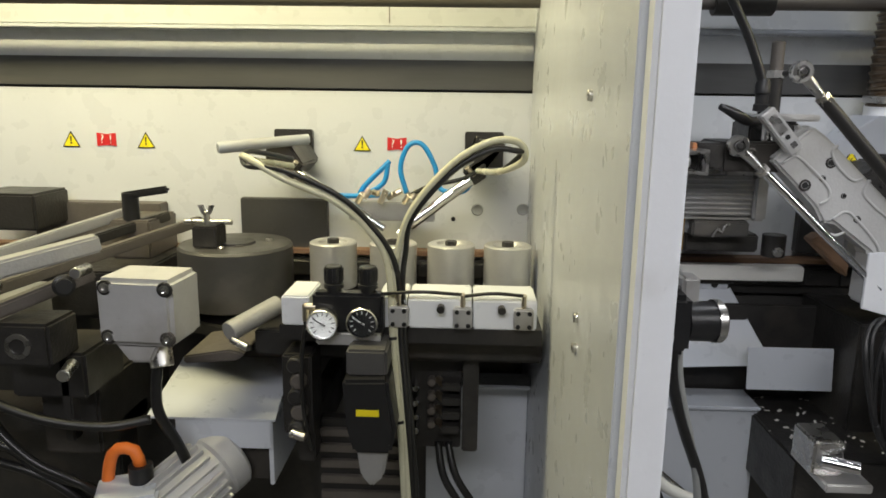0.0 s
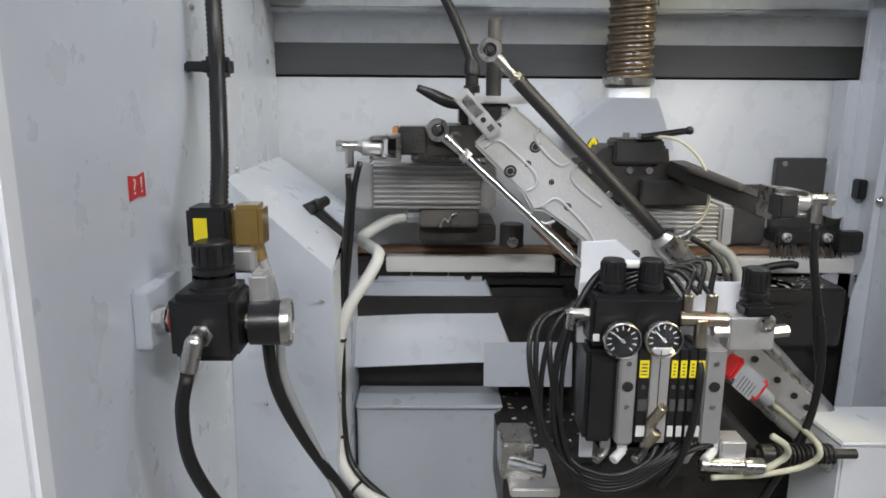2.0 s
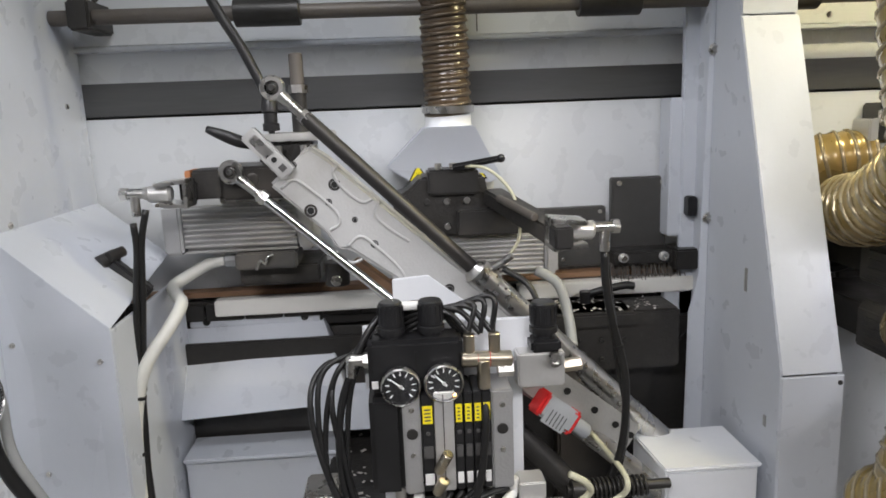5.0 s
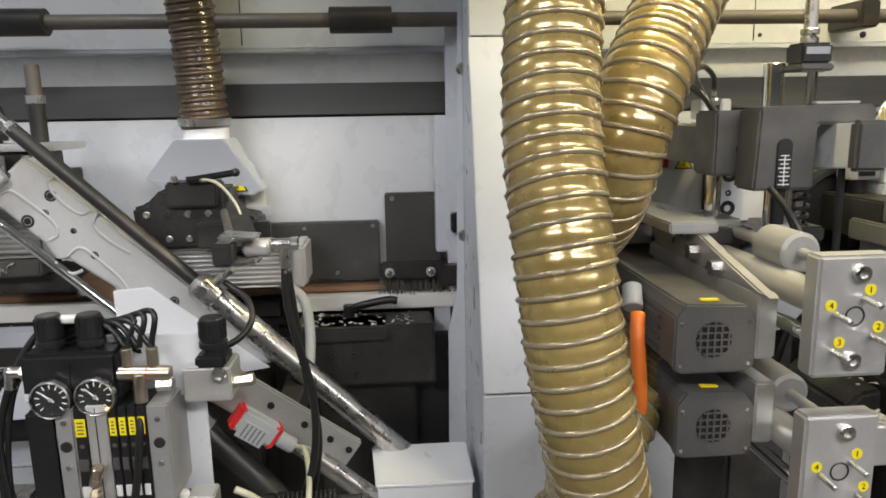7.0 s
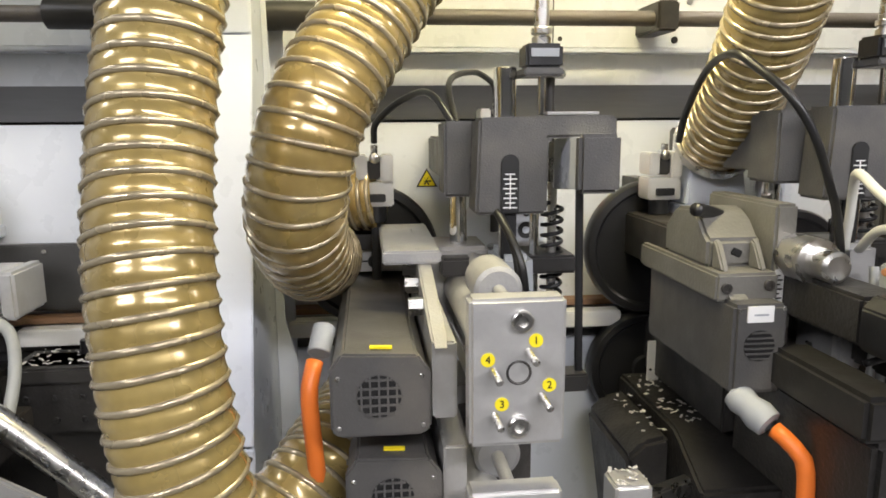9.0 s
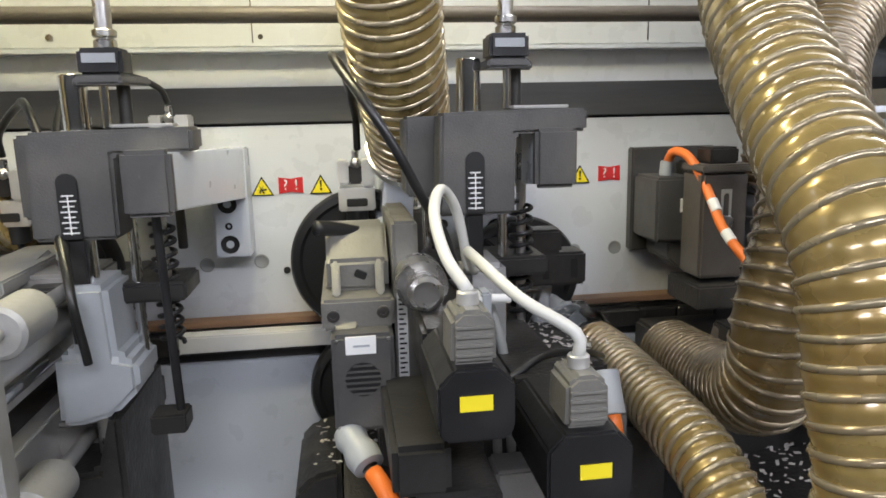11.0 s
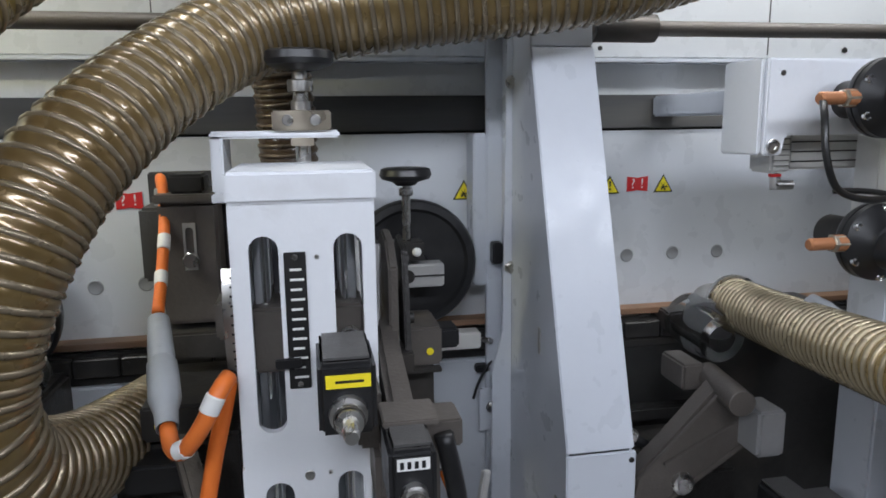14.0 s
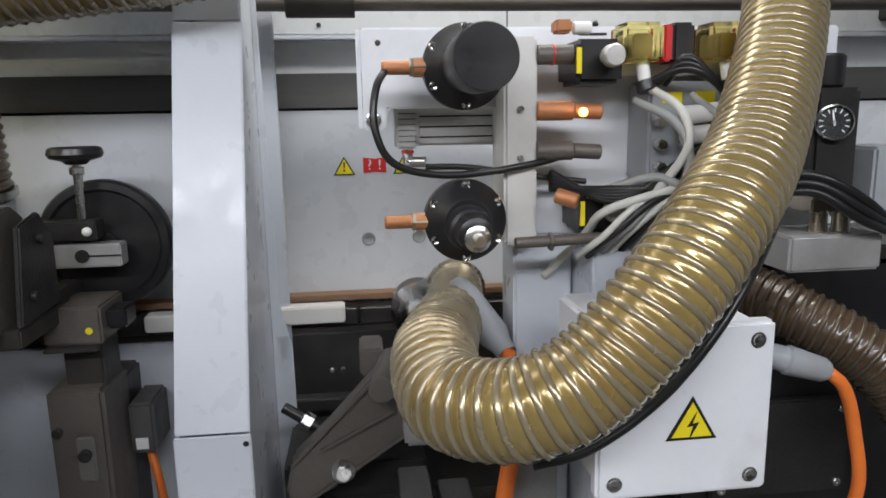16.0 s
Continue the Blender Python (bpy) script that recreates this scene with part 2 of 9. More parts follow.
def lathe(p0, p1, profile, seg=28):
    """A turned part: profile of (distance along p0 to p1, radius)."""
    bm = bmesh.new()
    rings = []
    for z, r in profile:
        if r <= 0:
            rings.append([bm.verts.new((0, 0, z))])
        else:
            rings.append([bm.verts.new((r * math.cos(a * math.tau / seg), r * math.sin(a * math.tau / seg), z)) for a in range(seg)])
    for a, b in zip(rings, rings[1:]):
        for i in range(seg):
            j = (i + 1) % seg
            if len(a) == 1 and len(b) == 1:
                continue
            if len(a) == 1:
                bm.faces.new((a[0], b[i], b[j]))
            elif len(b) == 1:
                bm.faces.new((a[i], b[0], a[j]))
            else:
                bm.faces.new((a[i], b[i], b[j], a[j]))
    bmesh.ops.recalc_face_normals(bm, faces=bm.faces)
    bm.transform(axis_to(p0, p1))
    return smooth(bm)


def cyl(p0, p1, r, bev=0.001, seg=24):
    L = (V(p1) - V(p0)).length
    b = min(bev, r * 0.4, L * 0.4)
    return lathe(p0, p1, [(0, 0), (0, r - b), (b, r), (L - b, r), (L, r - b), (L, 0)], seg)


def ball(c, r, seg=12):
    bm = bmesh.new()
    bmesh.ops.create_uvsphere(bm, u_segments=seg, v_segments=seg // 2 + 1, radius=r)
    bm.transform(Matrix.Translation(c))
    return smooth(bm, 2)


def spline(pts, step=0.006):
    """A smooth line through the points, resampled at even steps."""
    p = [V(q) for q in pts]
    p = [2 * p[0] - p[1]] + p + [2 * p[-1] - p[-2]]
    fine = []
    for i in range(1, len(p) - 2):
        a, b, c, d = p[i - 1 : i + 3]
        n = max(4, int((c - b).length / step * 2))
        for k in range(n):
            t = k / n
            fine.append(0.5 * ((2 * b) + (c - a) * t + (2 * a - 5 * b + 4 * c - d) * t * t + (3 * b - a - 3 * c + d) * t**3))
    fine.append(p[-2])
    out, left = [fine[0]], step
    for q, r in zip(fine, fine[1:]):
        d = (r - q).length
        while d >= left and d > 1e-9:
            q = q.lerp(r, left / d)
            out.append(q)
            d, left = (r - q).length, step
        left -= d
    if (out[-1] - fine[-1]).length > step * 0.3:
        out.append(fine[-1])
    return out


def frames_along(line):
    t0 = (line[1] - line[0]).normalized()
    n = t0.orthogonal().normalized()
    out = []
    for i, q in enumerate(line):
        t = (line[min(i + 1, len(line) - 1)] - line[max(i - 1, 0)]).normalized()
        n = (n - t * n.dot(t)).normalized()
        out.append((q, n, t.cross(n)))
    return out


def sweep(line, radii, seg=10, cap=True):
    bm = bmesh.new()
    rings = []
    for (q, n, b), r in zip(frames_along(line), radii):
        rings.append([bm.verts.new(q + r * (math.cos(a * math.tau / seg) * n + math.sin(a * math.tau / seg) * b)) for a in range(seg)])
    for a, b in zip(rings, rings[1:]):
        for i in range(seg):
            j = (i + 1) % seg
            bm.faces.new((a[i], a[j], b[j], b[i]))
    if cap:
        bm.faces.new(rings[0][::-1])
        bm.faces.new(rings[-1])
    return smooth(bm, 1.2)


def cable(pts, r, seg=8, step=0.008):
    line = spline(pts, step)
    return sweep(line, [r] * len(line), seg)


def bar(p0, p1, w, h, bev=0.002):
    """A straight bar from p0 to p1, w wide upwards and h deep."""
    L = (V(p1) - V(p0)).length
    bm = box(-h / 2, h / 2, -w / 2, w / 2, 0, L, bev)
    bm.transform(axis_to(p0, p1))
    return bm


def hexnut(p0, p1, r):
    L = (V(p1) - V(p0)).length
    return lathe(p0, p1, [(0, 0), (0, r), (L, r), (L, 0)], 6)


def screw(parent, c, d=(0, -1, 0), r=0.004, h=0.003, material=None, name="screw"):
    """A socket-head screw with its recess."""
    c, d = V(c), V(d)
    bm = lathe(c, c + d, [(0, r), (h * 0.8, r), (h, r * 0.85), (h, r * 0.5), (h * 0.4, r * 0.5), (h * 0.4, 0)], 12)
    return part(name, bm, material or STEEL, parent)


def hose(name, pts, r, pitch, label, wall=None, wire=None, wire_r=0.0031, cuffs=(), seg=28, bulge=0.0018, group="suction hoses"):
    """A ribbed suction hose: wall that sags between the turns, and the wire spiral on it."""
    line = spline(pts, pitch / 5)
    th = thing(name, line[-1], label, "suction hose", group)
    radii = [r - bulge * (0.5 + 0.5 * math.cos(i / 5 * math.tau)) + 0.0006 * noise.noise((i * 0.31, r * 90, 3)) for i in range(len(line))]
    part("hose_wall", sweep(line, radii, seg), wall or HOSE, th)
    fr = frames_along(line)
    hel, n = [], 20
    for k in range(int((len(line) - 1) / 5 * n)):
        u = k * 5 / n
        i = min(int(u), len(line) - 2)
        f = u - i
        q = fr[i][0].lerp(fr[i + 1][0], f)
        nn, bb = fr[i][1].lerp(fr[i + 1][1], f), fr[i][2].lerp(fr[i + 1][2], f)
        a = k / n * math.tau
        hel.append(q + (r - 0.0012) * (math.cos(a) * nn + math.sin(a) * bb))
    part("wire_spiral", sweep(hel, [wire_r] * len(hel), 6), wire or WIRE, th)
    for end in cuffs:
        q0, q1 = (line[0], line[8]) if end == 0 else (line[-1], line[-9])
        L = (q1 - q0).length
        part("hose_clamp", lathe(q0, q1, [(L * 0.2, r + 0.001), (L * 0.2, r + 0.005), (L * 0.75, r + 0.005), (L * 0.75, r + 0.001)], 32), STEEL, th)
    return th


def tri_sign(x, y, z, s, symbol, group="warning signs"):
    """A yellow warning triangle with a black rim and symbol on a wall at y, facing the aisle."""
    h = s * 0.866
    pts = [(x - s / 2, z - h / 2), (x + s / 2, z - h / 2), (x, z + h / 2)]
    th = thing("warning_sign", (x, y, z - h / 2), "yellow triangular warning sticker with black rim on the grey sheet", "sign", group)
    part("rim", prism(pts, y - 0.0008, y, 0), INK, th)
    k = 0.8
    cz = z - h / 6
    inner = [(x + (a - x) * k, cz + (b - cz) * k) for a, b in pts]
    part("face", prism(inner, y - 0.0014, y - 0.0008, 0), YELLOW, th)
    if symbol == "!":
        bm = join(prism([(x - s * 0.05, z + s * 0.17), (x + s * 0.05, z + s * 0.17), (x + s * 0.025, z - s * 0.12), (x - s * 0.025, z - s * 0.12)], y - 0.002, y - 0.0014, 0),
                  prism([(x - s * 0.045, z - s * 0.17), (x + s * 0.045, z - s * 0.17), (x + s * 0.045, z - s * 0.26), (x - s * 0.045, z - s * 0.26)], y - 0.002, y - 0.0014, 0))
    elif symbol == "*":
        bm = join(*[turned(prism([(x - s * 0.2, cz - s * 0.03), (x + s * 0.2, cz - s * 0.06), (x + s * 0.2, cz + s * 0.03)], y - 0.002, y - 0.0014, 0), (x, y, cz), ry=a) for a in (0, 60, 120)])
    else:
        bm = prism([(x + s * 0.08, cz + s * 0.28), (x - s * 0.1, cz - s * 0.02), (x + s * 0.02, cz), (x - s * 0.06, cz - s * 0.28), (x + s * 0.13, cz + s * 0.06), (x, cz + s * 0.04)], y - 0.002, y - 0.0014, 0)
    part("symbol", bm, INK, th)
    return th


def letter(text, size, at, parent, material, rz=0, name="lettering", flip=None, thick=0.0002):
    """Lettering in the built-in font, turned into a mesh, standing on a face towards the aisle."""
    cu = bpy.data.curves.new("text", "FONT")
    cu.body, cu.size, cu.extrude, cu.align_x, cu.align_y = text, size, thick, "CENTER", "CENTER"
    tmp = new("text", cu)
    me = tmp.to_mesh()
    bm = bmesh.new()
    bm.from_mesh(me)
    bpy.data.objects.remove(tmp)
    bm.transform((flip or pose(*at, 90, 0, rz)))
    return part(name, bm, material, parent)


def red_sign(x, y, z, w, group="instruction signs", rz=0):
    """The red booklet sticker: open book outline with a question and an exclamation mark."""
    th = thing("instruction_sign", (x, y, z - w * 0.35), "small red open-book sticker with question and exclamation marks", "sign", group)
    h = w * 0.68
    bm = prism([(x - w / 2, z - h / 2), (x, z - h / 2 + h * 0.08), (x + w / 2, z - h / 2), (x + w / 2, z + h / 2), (x, z + h / 2 - h * 0.1), (x - w / 2, z + h / 2)], y - 0.001, y, 0)
    part("sheet", turned(bm, (x, y, z), rz=rz), RED, th)
    c, s = math.cos(radians(rz)), math.sin(radians(rz))
    n = V((s, -c, 0)) * 0.0016
    letter("?", w * 0.62, (x - c * w * 0.22 + n.x, y - s * w * 0.22 + n.y, z), th, PAPER, rz)
    letter("!", w * 0.62, (x + c * w * 0.22 + n.x, y + s * w * 0.22 + n.y, z), th, PAPER, rz)
    return th

# ---------------------------------------------------------------- hall and machine shell
def quad(pts, th):
    """A thin sheet over four corners."""
    bm = bmesh.new()
    p = [V(q) for q in pts]
    n = (p[1] - p[0]).cross(p[3] - p[0]).normalized() * th
    a, b = [bm.verts.new(q) for q in p], [bm.verts.new(q + n) for q in p]
    bm.faces.new(a), bm.faces.new(b[::-1])
    for i in range(4):
        bm.faces.new((a[i], b[i], b[(i + 1) % 4], a[(i + 1) % 4]))
    bmesh.ops.recalc_face_normals(bm, faces=bm.faces)
    return bm


def shell():
    solid("floor", box(-3, 7, -4, 2.5, -0.1, 0.0, 0), FLOORM, "grey concrete hall floor under the machine", "floor", kind="structure")
    solid("ceiling", box(-3, 7, -4, 2.5, 3.2, 3.3, 0), HALLM, "plain pale hall ceiling", "ceiling", kind="structure")
    solid("wall_front", box(-3, 7, -4.1, -4.0, 0, 3.2, 0), HALLM, "plain hall wall behind the camera", "wall", kind="structure")
    solid("wall_rear", box(-3, 7, 2.5, 2.6, 0, 3.2, 0), HALLM, "plain hall wall behind the machine", "wall", kind="structure")
    solid("wall_west", box(-3.1, -3, -4, 2.5, 0, 3.2, 0), HALLM, "plain hall end wall", "wall", kind="structure")
    solid("wall_east", box(7, 7.1, -4, 2.5, 0, 3.2, 0), HALLM, "plain hall end wall", "wall", kind="structure")
    # hall strip lights
    for x in (0.1, 2.15, 3.75):
        th = thing("hall_light", (x, -1.3, 2.36), "long white strip light hung over the aisle", "ceiling light", "hall strip lights")
        part("housing", box(x - 0.68, x + 0.68, -1.47, -1.13, 2.36, 2.42, 0.01), WHITE, th)
        for d in (-0.5, 0.5):
            part("hanger", cyl((x + d, -1.3, 2.41), (x + d, -1.3, 3.2), 0.004), STEEL, th)
    # back sheet of the machine, hood roof, bed
    X0, X1 = -1.25, 4.75
    solid("back_sheet", box(X0, X1, 1.004, 1.02, 0.9, 1.2, 0), WALLP, "light grey painted sheet along the back of the machine", "machine wall", kind="structure")
    solid("upper_sheet", box(X0, X1, 1.004, 1.02, 1.247, 1.297, 0), WALLP, "light grey painted sheet above the dark band", "machine wall", kind="structure")
    beam = thing("upper_beam", (1.75, 1.0, 1.303), "light grey folded beam along the top of the machine", "machine beam", kind="structure")
    part("beam", box(X0, X1, 0.992, 1.02, 1.303, 1.56, 0.003), WALLP, beam)
    rng = random.Random(4)
    for i in range(26):
        x, z = X0 + 0.1 + i * 0.23 + rng.uniform(-0.05, 0.05), rng.choice((1.318, 1.372, 1.40))
        part("screw", cyl((x, 0.992, z), (x, 0.9905, z), rng.choice((0.0035, 0.005)), 0.0004, 12), rng.choice((DARK, STEEL)), beam)
    for x in (0.2, 1.05, 1.86, 2.42, 3.3):
        part("sheet_joint", box(x, x + 0.0015, 0.9912, 0.992, 1.31, 1.55, 0), DARK, beam)
    solid("seam_ledge", box(X0, X1, 0.985, 1.02, 1.2965, 1.3035, 0.002), PAINT, "narrow folded sheet ledge", "trim", kind="structure")
    solid("dark_band", box(X0, X1, 1.0, 1.02, 1.2035, 1.2525, 0.001), BAND, "dark flat steel guide bar across the back sheet", "guide bar", kind="structure")
    solid("hood_back", box(X0, X1, 1.03, 1.05, 0.0, 1.9, 0), PLATE, "dark sheet at the back of the hood", "machine wall", kind="structure")
    solid("hood_roof", box(X0, X1, 0.2, 1.05, 1.9, 1.92, 0), PAINT, "grey hood roof over the machine", "machine roof", kind="structure")
    # unseen front sheet, added to keep hall light off the upper machine
    solid("hood_shade_sheet", box(X0, X1, 0.18, 0.2, 1.6, 1.92, 0.002), PAINT, "unseen grey hood front sheet added to shade the upper machine", "machine hood", kind="structure")
    solid("hood_end_west", box(X0 - 0.02, X0, 0.2, 1.05, 0, 1.92, 0), PAINT, "grey end sheet of the hood", "machine wall", kind="structure")
    solid("hood_end_east", box(X1, X1 + 0.02, 0.2, 1.05, 0, 1.92, 0), PAINT, "grey end sheet of the hood", "machine wall", kind="structure")
    # transport track: brown wear strip, dark chain pads, bed front
    solid("wear_strip", box(X0, X1, 0.972, 1.0, 0.9215, 0.9305, 0.001), BROWN, "brown laminate wear strip along the transport track", "wear strip", kind="structure")
    solid("machine_bed", box(X0, X1, 0.99, 1.03, 0.0, 0.884, 0), PLATE, "dark painted machine bed under the track", "machine bed", kind="structure")
    track = thing("transport_chain", (1.75, 0.975, 0.872), "dark steel transport chain with flat pads along the track", "conveyor", kind="structure")
    rail = part("chain_rail", box(X0, X1, 0.975, 0.992, 0.868, 0.914, 0.001), DARK, track)
    for i in range(100):
        x = X0 + 0.03 + i * 0.06
        pad = bpy.data.objects.new("chain_pad", pad_mesh)
        scene.collection.objects.link(pad)
        pad.parent = track
        pad.location = V((x, 0.968, 0.9)) - BASE[track]
    # strip light fittings under the hood, the fifth one added with its fill lamp
    for x, w, y, col, p in STRIPS:
        th = thing("hood_light", (x, y, 1.705), "slim unseen strip light fitting under the hood roof, the fifth one added", "light fitting", "hood strip lights")
        part("housing", box(x - w / 2, x + w / 2, y - 0.06, y + 0.06, 1.715, 1.76, 0.005), PAINT, th)
        for d in (-w / 3, w / 3):
            part("bracket", box(x + d, x + d + 0.02, y - 0.02, y + 0.02, 1.755, 1.9, 0), PAINT, th)


pad_bm = join(box(-0.029, 0.029, -0.006, 0.008, -0.014, 0.012, 0.002, 1), cyl((-0.02, 0, 0.004), (-0.02, -0.0075, 0.004), 0.003, 0, 8))
pad_mesh = bpy.data.meshes.new("chain_pad")
pad_bm.to_mesh(pad_mesh)
pad_bm.free()
pad_mesh.materials.append(DARK)
shell()


def drive_shaft():
    th = thing("drive_shaft", (1.7, 0.90, 1.325), "long steel shaft with dark coupling sleeves along the hood", "shaft")
    part("shaft", cyl((-1.2, 0.93, 1.338), (4.7, 0.93, 1.338), 0.0105), TAN, th)
    for x in (1.235, 1.50, 3.037, 0.75):
        part("sleeve", cyl((x - 0.045, 0.93, 1.338), (x + 0.045, 0.93, 1.338), 0.019), DARK, th)
    for x in (-1.2, 0.5, 2.0, 3.9, 4.68):
        part("bearing", join(box(x - 0.015, x + 0.015, 0.91, 0.995, 1.32, 1.36, 0.003)), DARK, th)


drive_shaft()


def partition_sheet():
    """The free-standing grey sheet with a white front flange between the first two compartments."""
    th = thing("partition", (0.45, 0.6, 0.4), "grey sheet-metal partition with a white folded front flange", "partition")
    part("sheet", prism_x([(0.262, 0.4), (1.0, 0.4), (1.0, 1.9), (0.262, 1.9)], 0.441, 0.456, 0.001), PAINT, th)
    part("flange", box(0.446, 0.474, 0.24, 0.262, 0.4, 1.9, 0.004), WHITE, th, "white painted folded flange")
    for y, z in ((0.42, 1.19), (0.43, 0.985), (0.43, 0.955), (0.43, 0.75)):
        screw(th, (0.441, y, z), (-1, 0, 0), 0.005, 0.004)
    for y, z in ((0.62, 1.26), (0.70, 1.2), (0.94, 1.22), (0.75, 1.08)):
        screw(th, (0.456, y, z), (1, 0, 0), 0.004, 0.003)
    # angled gusset with its slanting top, in front of the track
    part("gusset_top", smooth(bevelled(quad([(0.456, 0.70, 1.075), (0.456, 1.0, 1.075), (0.58, 0.92, 1.005), (0.585, 0.68, 0.966)], 0.003), 0.0005)), PAINT, th)
    part("gusset_side", smooth(bevelled(quad([(0.456, 0.70, 1.073), (0.585, 0.68, 0.964), (0.585, 0.66, 0.4), (0.456, 0.66, 0.4)], 0.003), 0.0005)), PAINT, th)
    part("gusset_cheek", box(0.580, 0.585, 0.683, 0.95, 0.4, 0.964, 0.001), PAINT, th)
    for x, y, z in ((0.47, 0.69, 0.95), (0.572, 0.674, 0.93), (0.575, 0.665, 0.72), (0.5, 0.667, 0.8)):
        screw(th, (x, y, z), (0, -1, 0), 0.0032, 0.002)


partition_sheet()


def post(x, label):
    """A box-shaped sheet-metal portal post: deep at the foot, with folded flanges and a sloping front."""
    th = thing("machine_post", (x, 0.7, 0.4), label, "machine post", "tapered machine posts")
    w = 0.0395
    prof = [(0.95, 1.9), (0.86, 1.9), (0.832, 1.33), (0.826, 1.3), (0.684, 0.857), (0.676, 0.4), (0.95, 0.4)]
    part("web", prism_x(prof, x - w + 0.001, x - w + 0.004, 0.0005), PAINT, th)
    part("web", prism_x(prof, x + w - 0.004, x + w - 0.001, 0.0005), PAINT, th)

    def strip(p, q, wide):
        bm = bmesh.new()
        vs = []
        for y, z in (p, q):
            for dx, dy in ((-wide, 0), (wide, 0), (wide, 0.004), (-wide, 0.004)):
                vs.append(bm.verts.new((x + dx, y - 0.004 + dy, z)))
        for f in ((0, 1, 5, 4), (1, 2, 6, 5), (2, 3, 7, 6), (3, 0, 4, 7), (3, 2, 1, 0), (4, 5, 6, 7)):
            bm.faces.new([vs[i] for i in f])
        bmesh.ops.recalc_face_normals(bm, faces=bm.faces)
        return smooth(bevelled(bm, 0.0015))

    part("front_plate", strip((0.826, 1.301), (0.683, 0.857), w), PAINT, th)
    part("foot_plate", strip((0.681, 0.8555), (0.673, 0.4), w + 0.0012), PAINT, th)
    part("head_plate", strip((0.86, 1.9), (0.828, 1.3025), w - 0.0012), PAINT, th)
    # folded flanges beside the webs, lower lug, stiffener against the sheet
    flange = [(x - w - 0.006, 1.36), (x - w + 0.0005, 1.42), (x - w + 0.0005, 0.4), (x - w - 0.03, 0.4), (x - w - 0.026, 0.875), (x - w - 0.012, 0.935)]
    part("side_flange", prism(flange, 0.897, 0.9, 0.0008), PAINT, th)
    part("side_flange", prism([(2 * x - p, z) for p, z in flange], 0.905, 0.908, 0.0008), PAINT, th)
    part("back_flange", box(x - 0.06, x + 0.06, 0.95, 0.962, 0.4, 1.9, 0.002), PAINT, th)
    part("lug", box(x - w - 0.034, x - w - 0.002, 0.94, 0.944, 0.77, 0.835, 0.001), PAINT, th)
    part("stiffener", box(x - 0.078, x - 0.058, 0.955, 0.998, 0.985, 1.2, 0.002), PAINT, th)
    part("latch", box(x - 0.056, x - 0.042, 0.93, 0.95, 1.02, 1.05, 0.002), BLACK, th)
    part("side_slot", box(x - w - 0.0006, x - w + 0.0012, 0.775, 0.781, 0.94, 0.972, 0.0004), CAST, th)
    part("side_slot", box(x - w - 0.0006, x - w + 0.0012, 0.71, 0.716, 0.775, 0.79, 0.0004), CAST, th)
    for y, z in ((0.897, 1.265), (0.897, 1.022), (0.94, 0.806)):
        part("washer", cyl((x - w - 0.001 if z > 0.9 else x - w - 0.016, y, z), (x - w - 0.001 if z > 0.9 else x - w - 0.016, y - 0.002, z), 0.0085), STEEL, th)
        screw(th, (x - w - 0.001 if z > 0.9 else x - w - 0.016, y - 0.002, z), (0, -1, 0), 0.0055, 0.005)
    for z in (0.845, 0.685):
        screw(th, (x + 0.035, 0.6775, z), (0, -1, 0), 0.0032, 0.002, DARK)
    return th


post(1.4185, "light grey tapered sheet-metal post beside the amber hoses")
post(2.911, "light grey tapered sheet-metal post beside the slotted column")

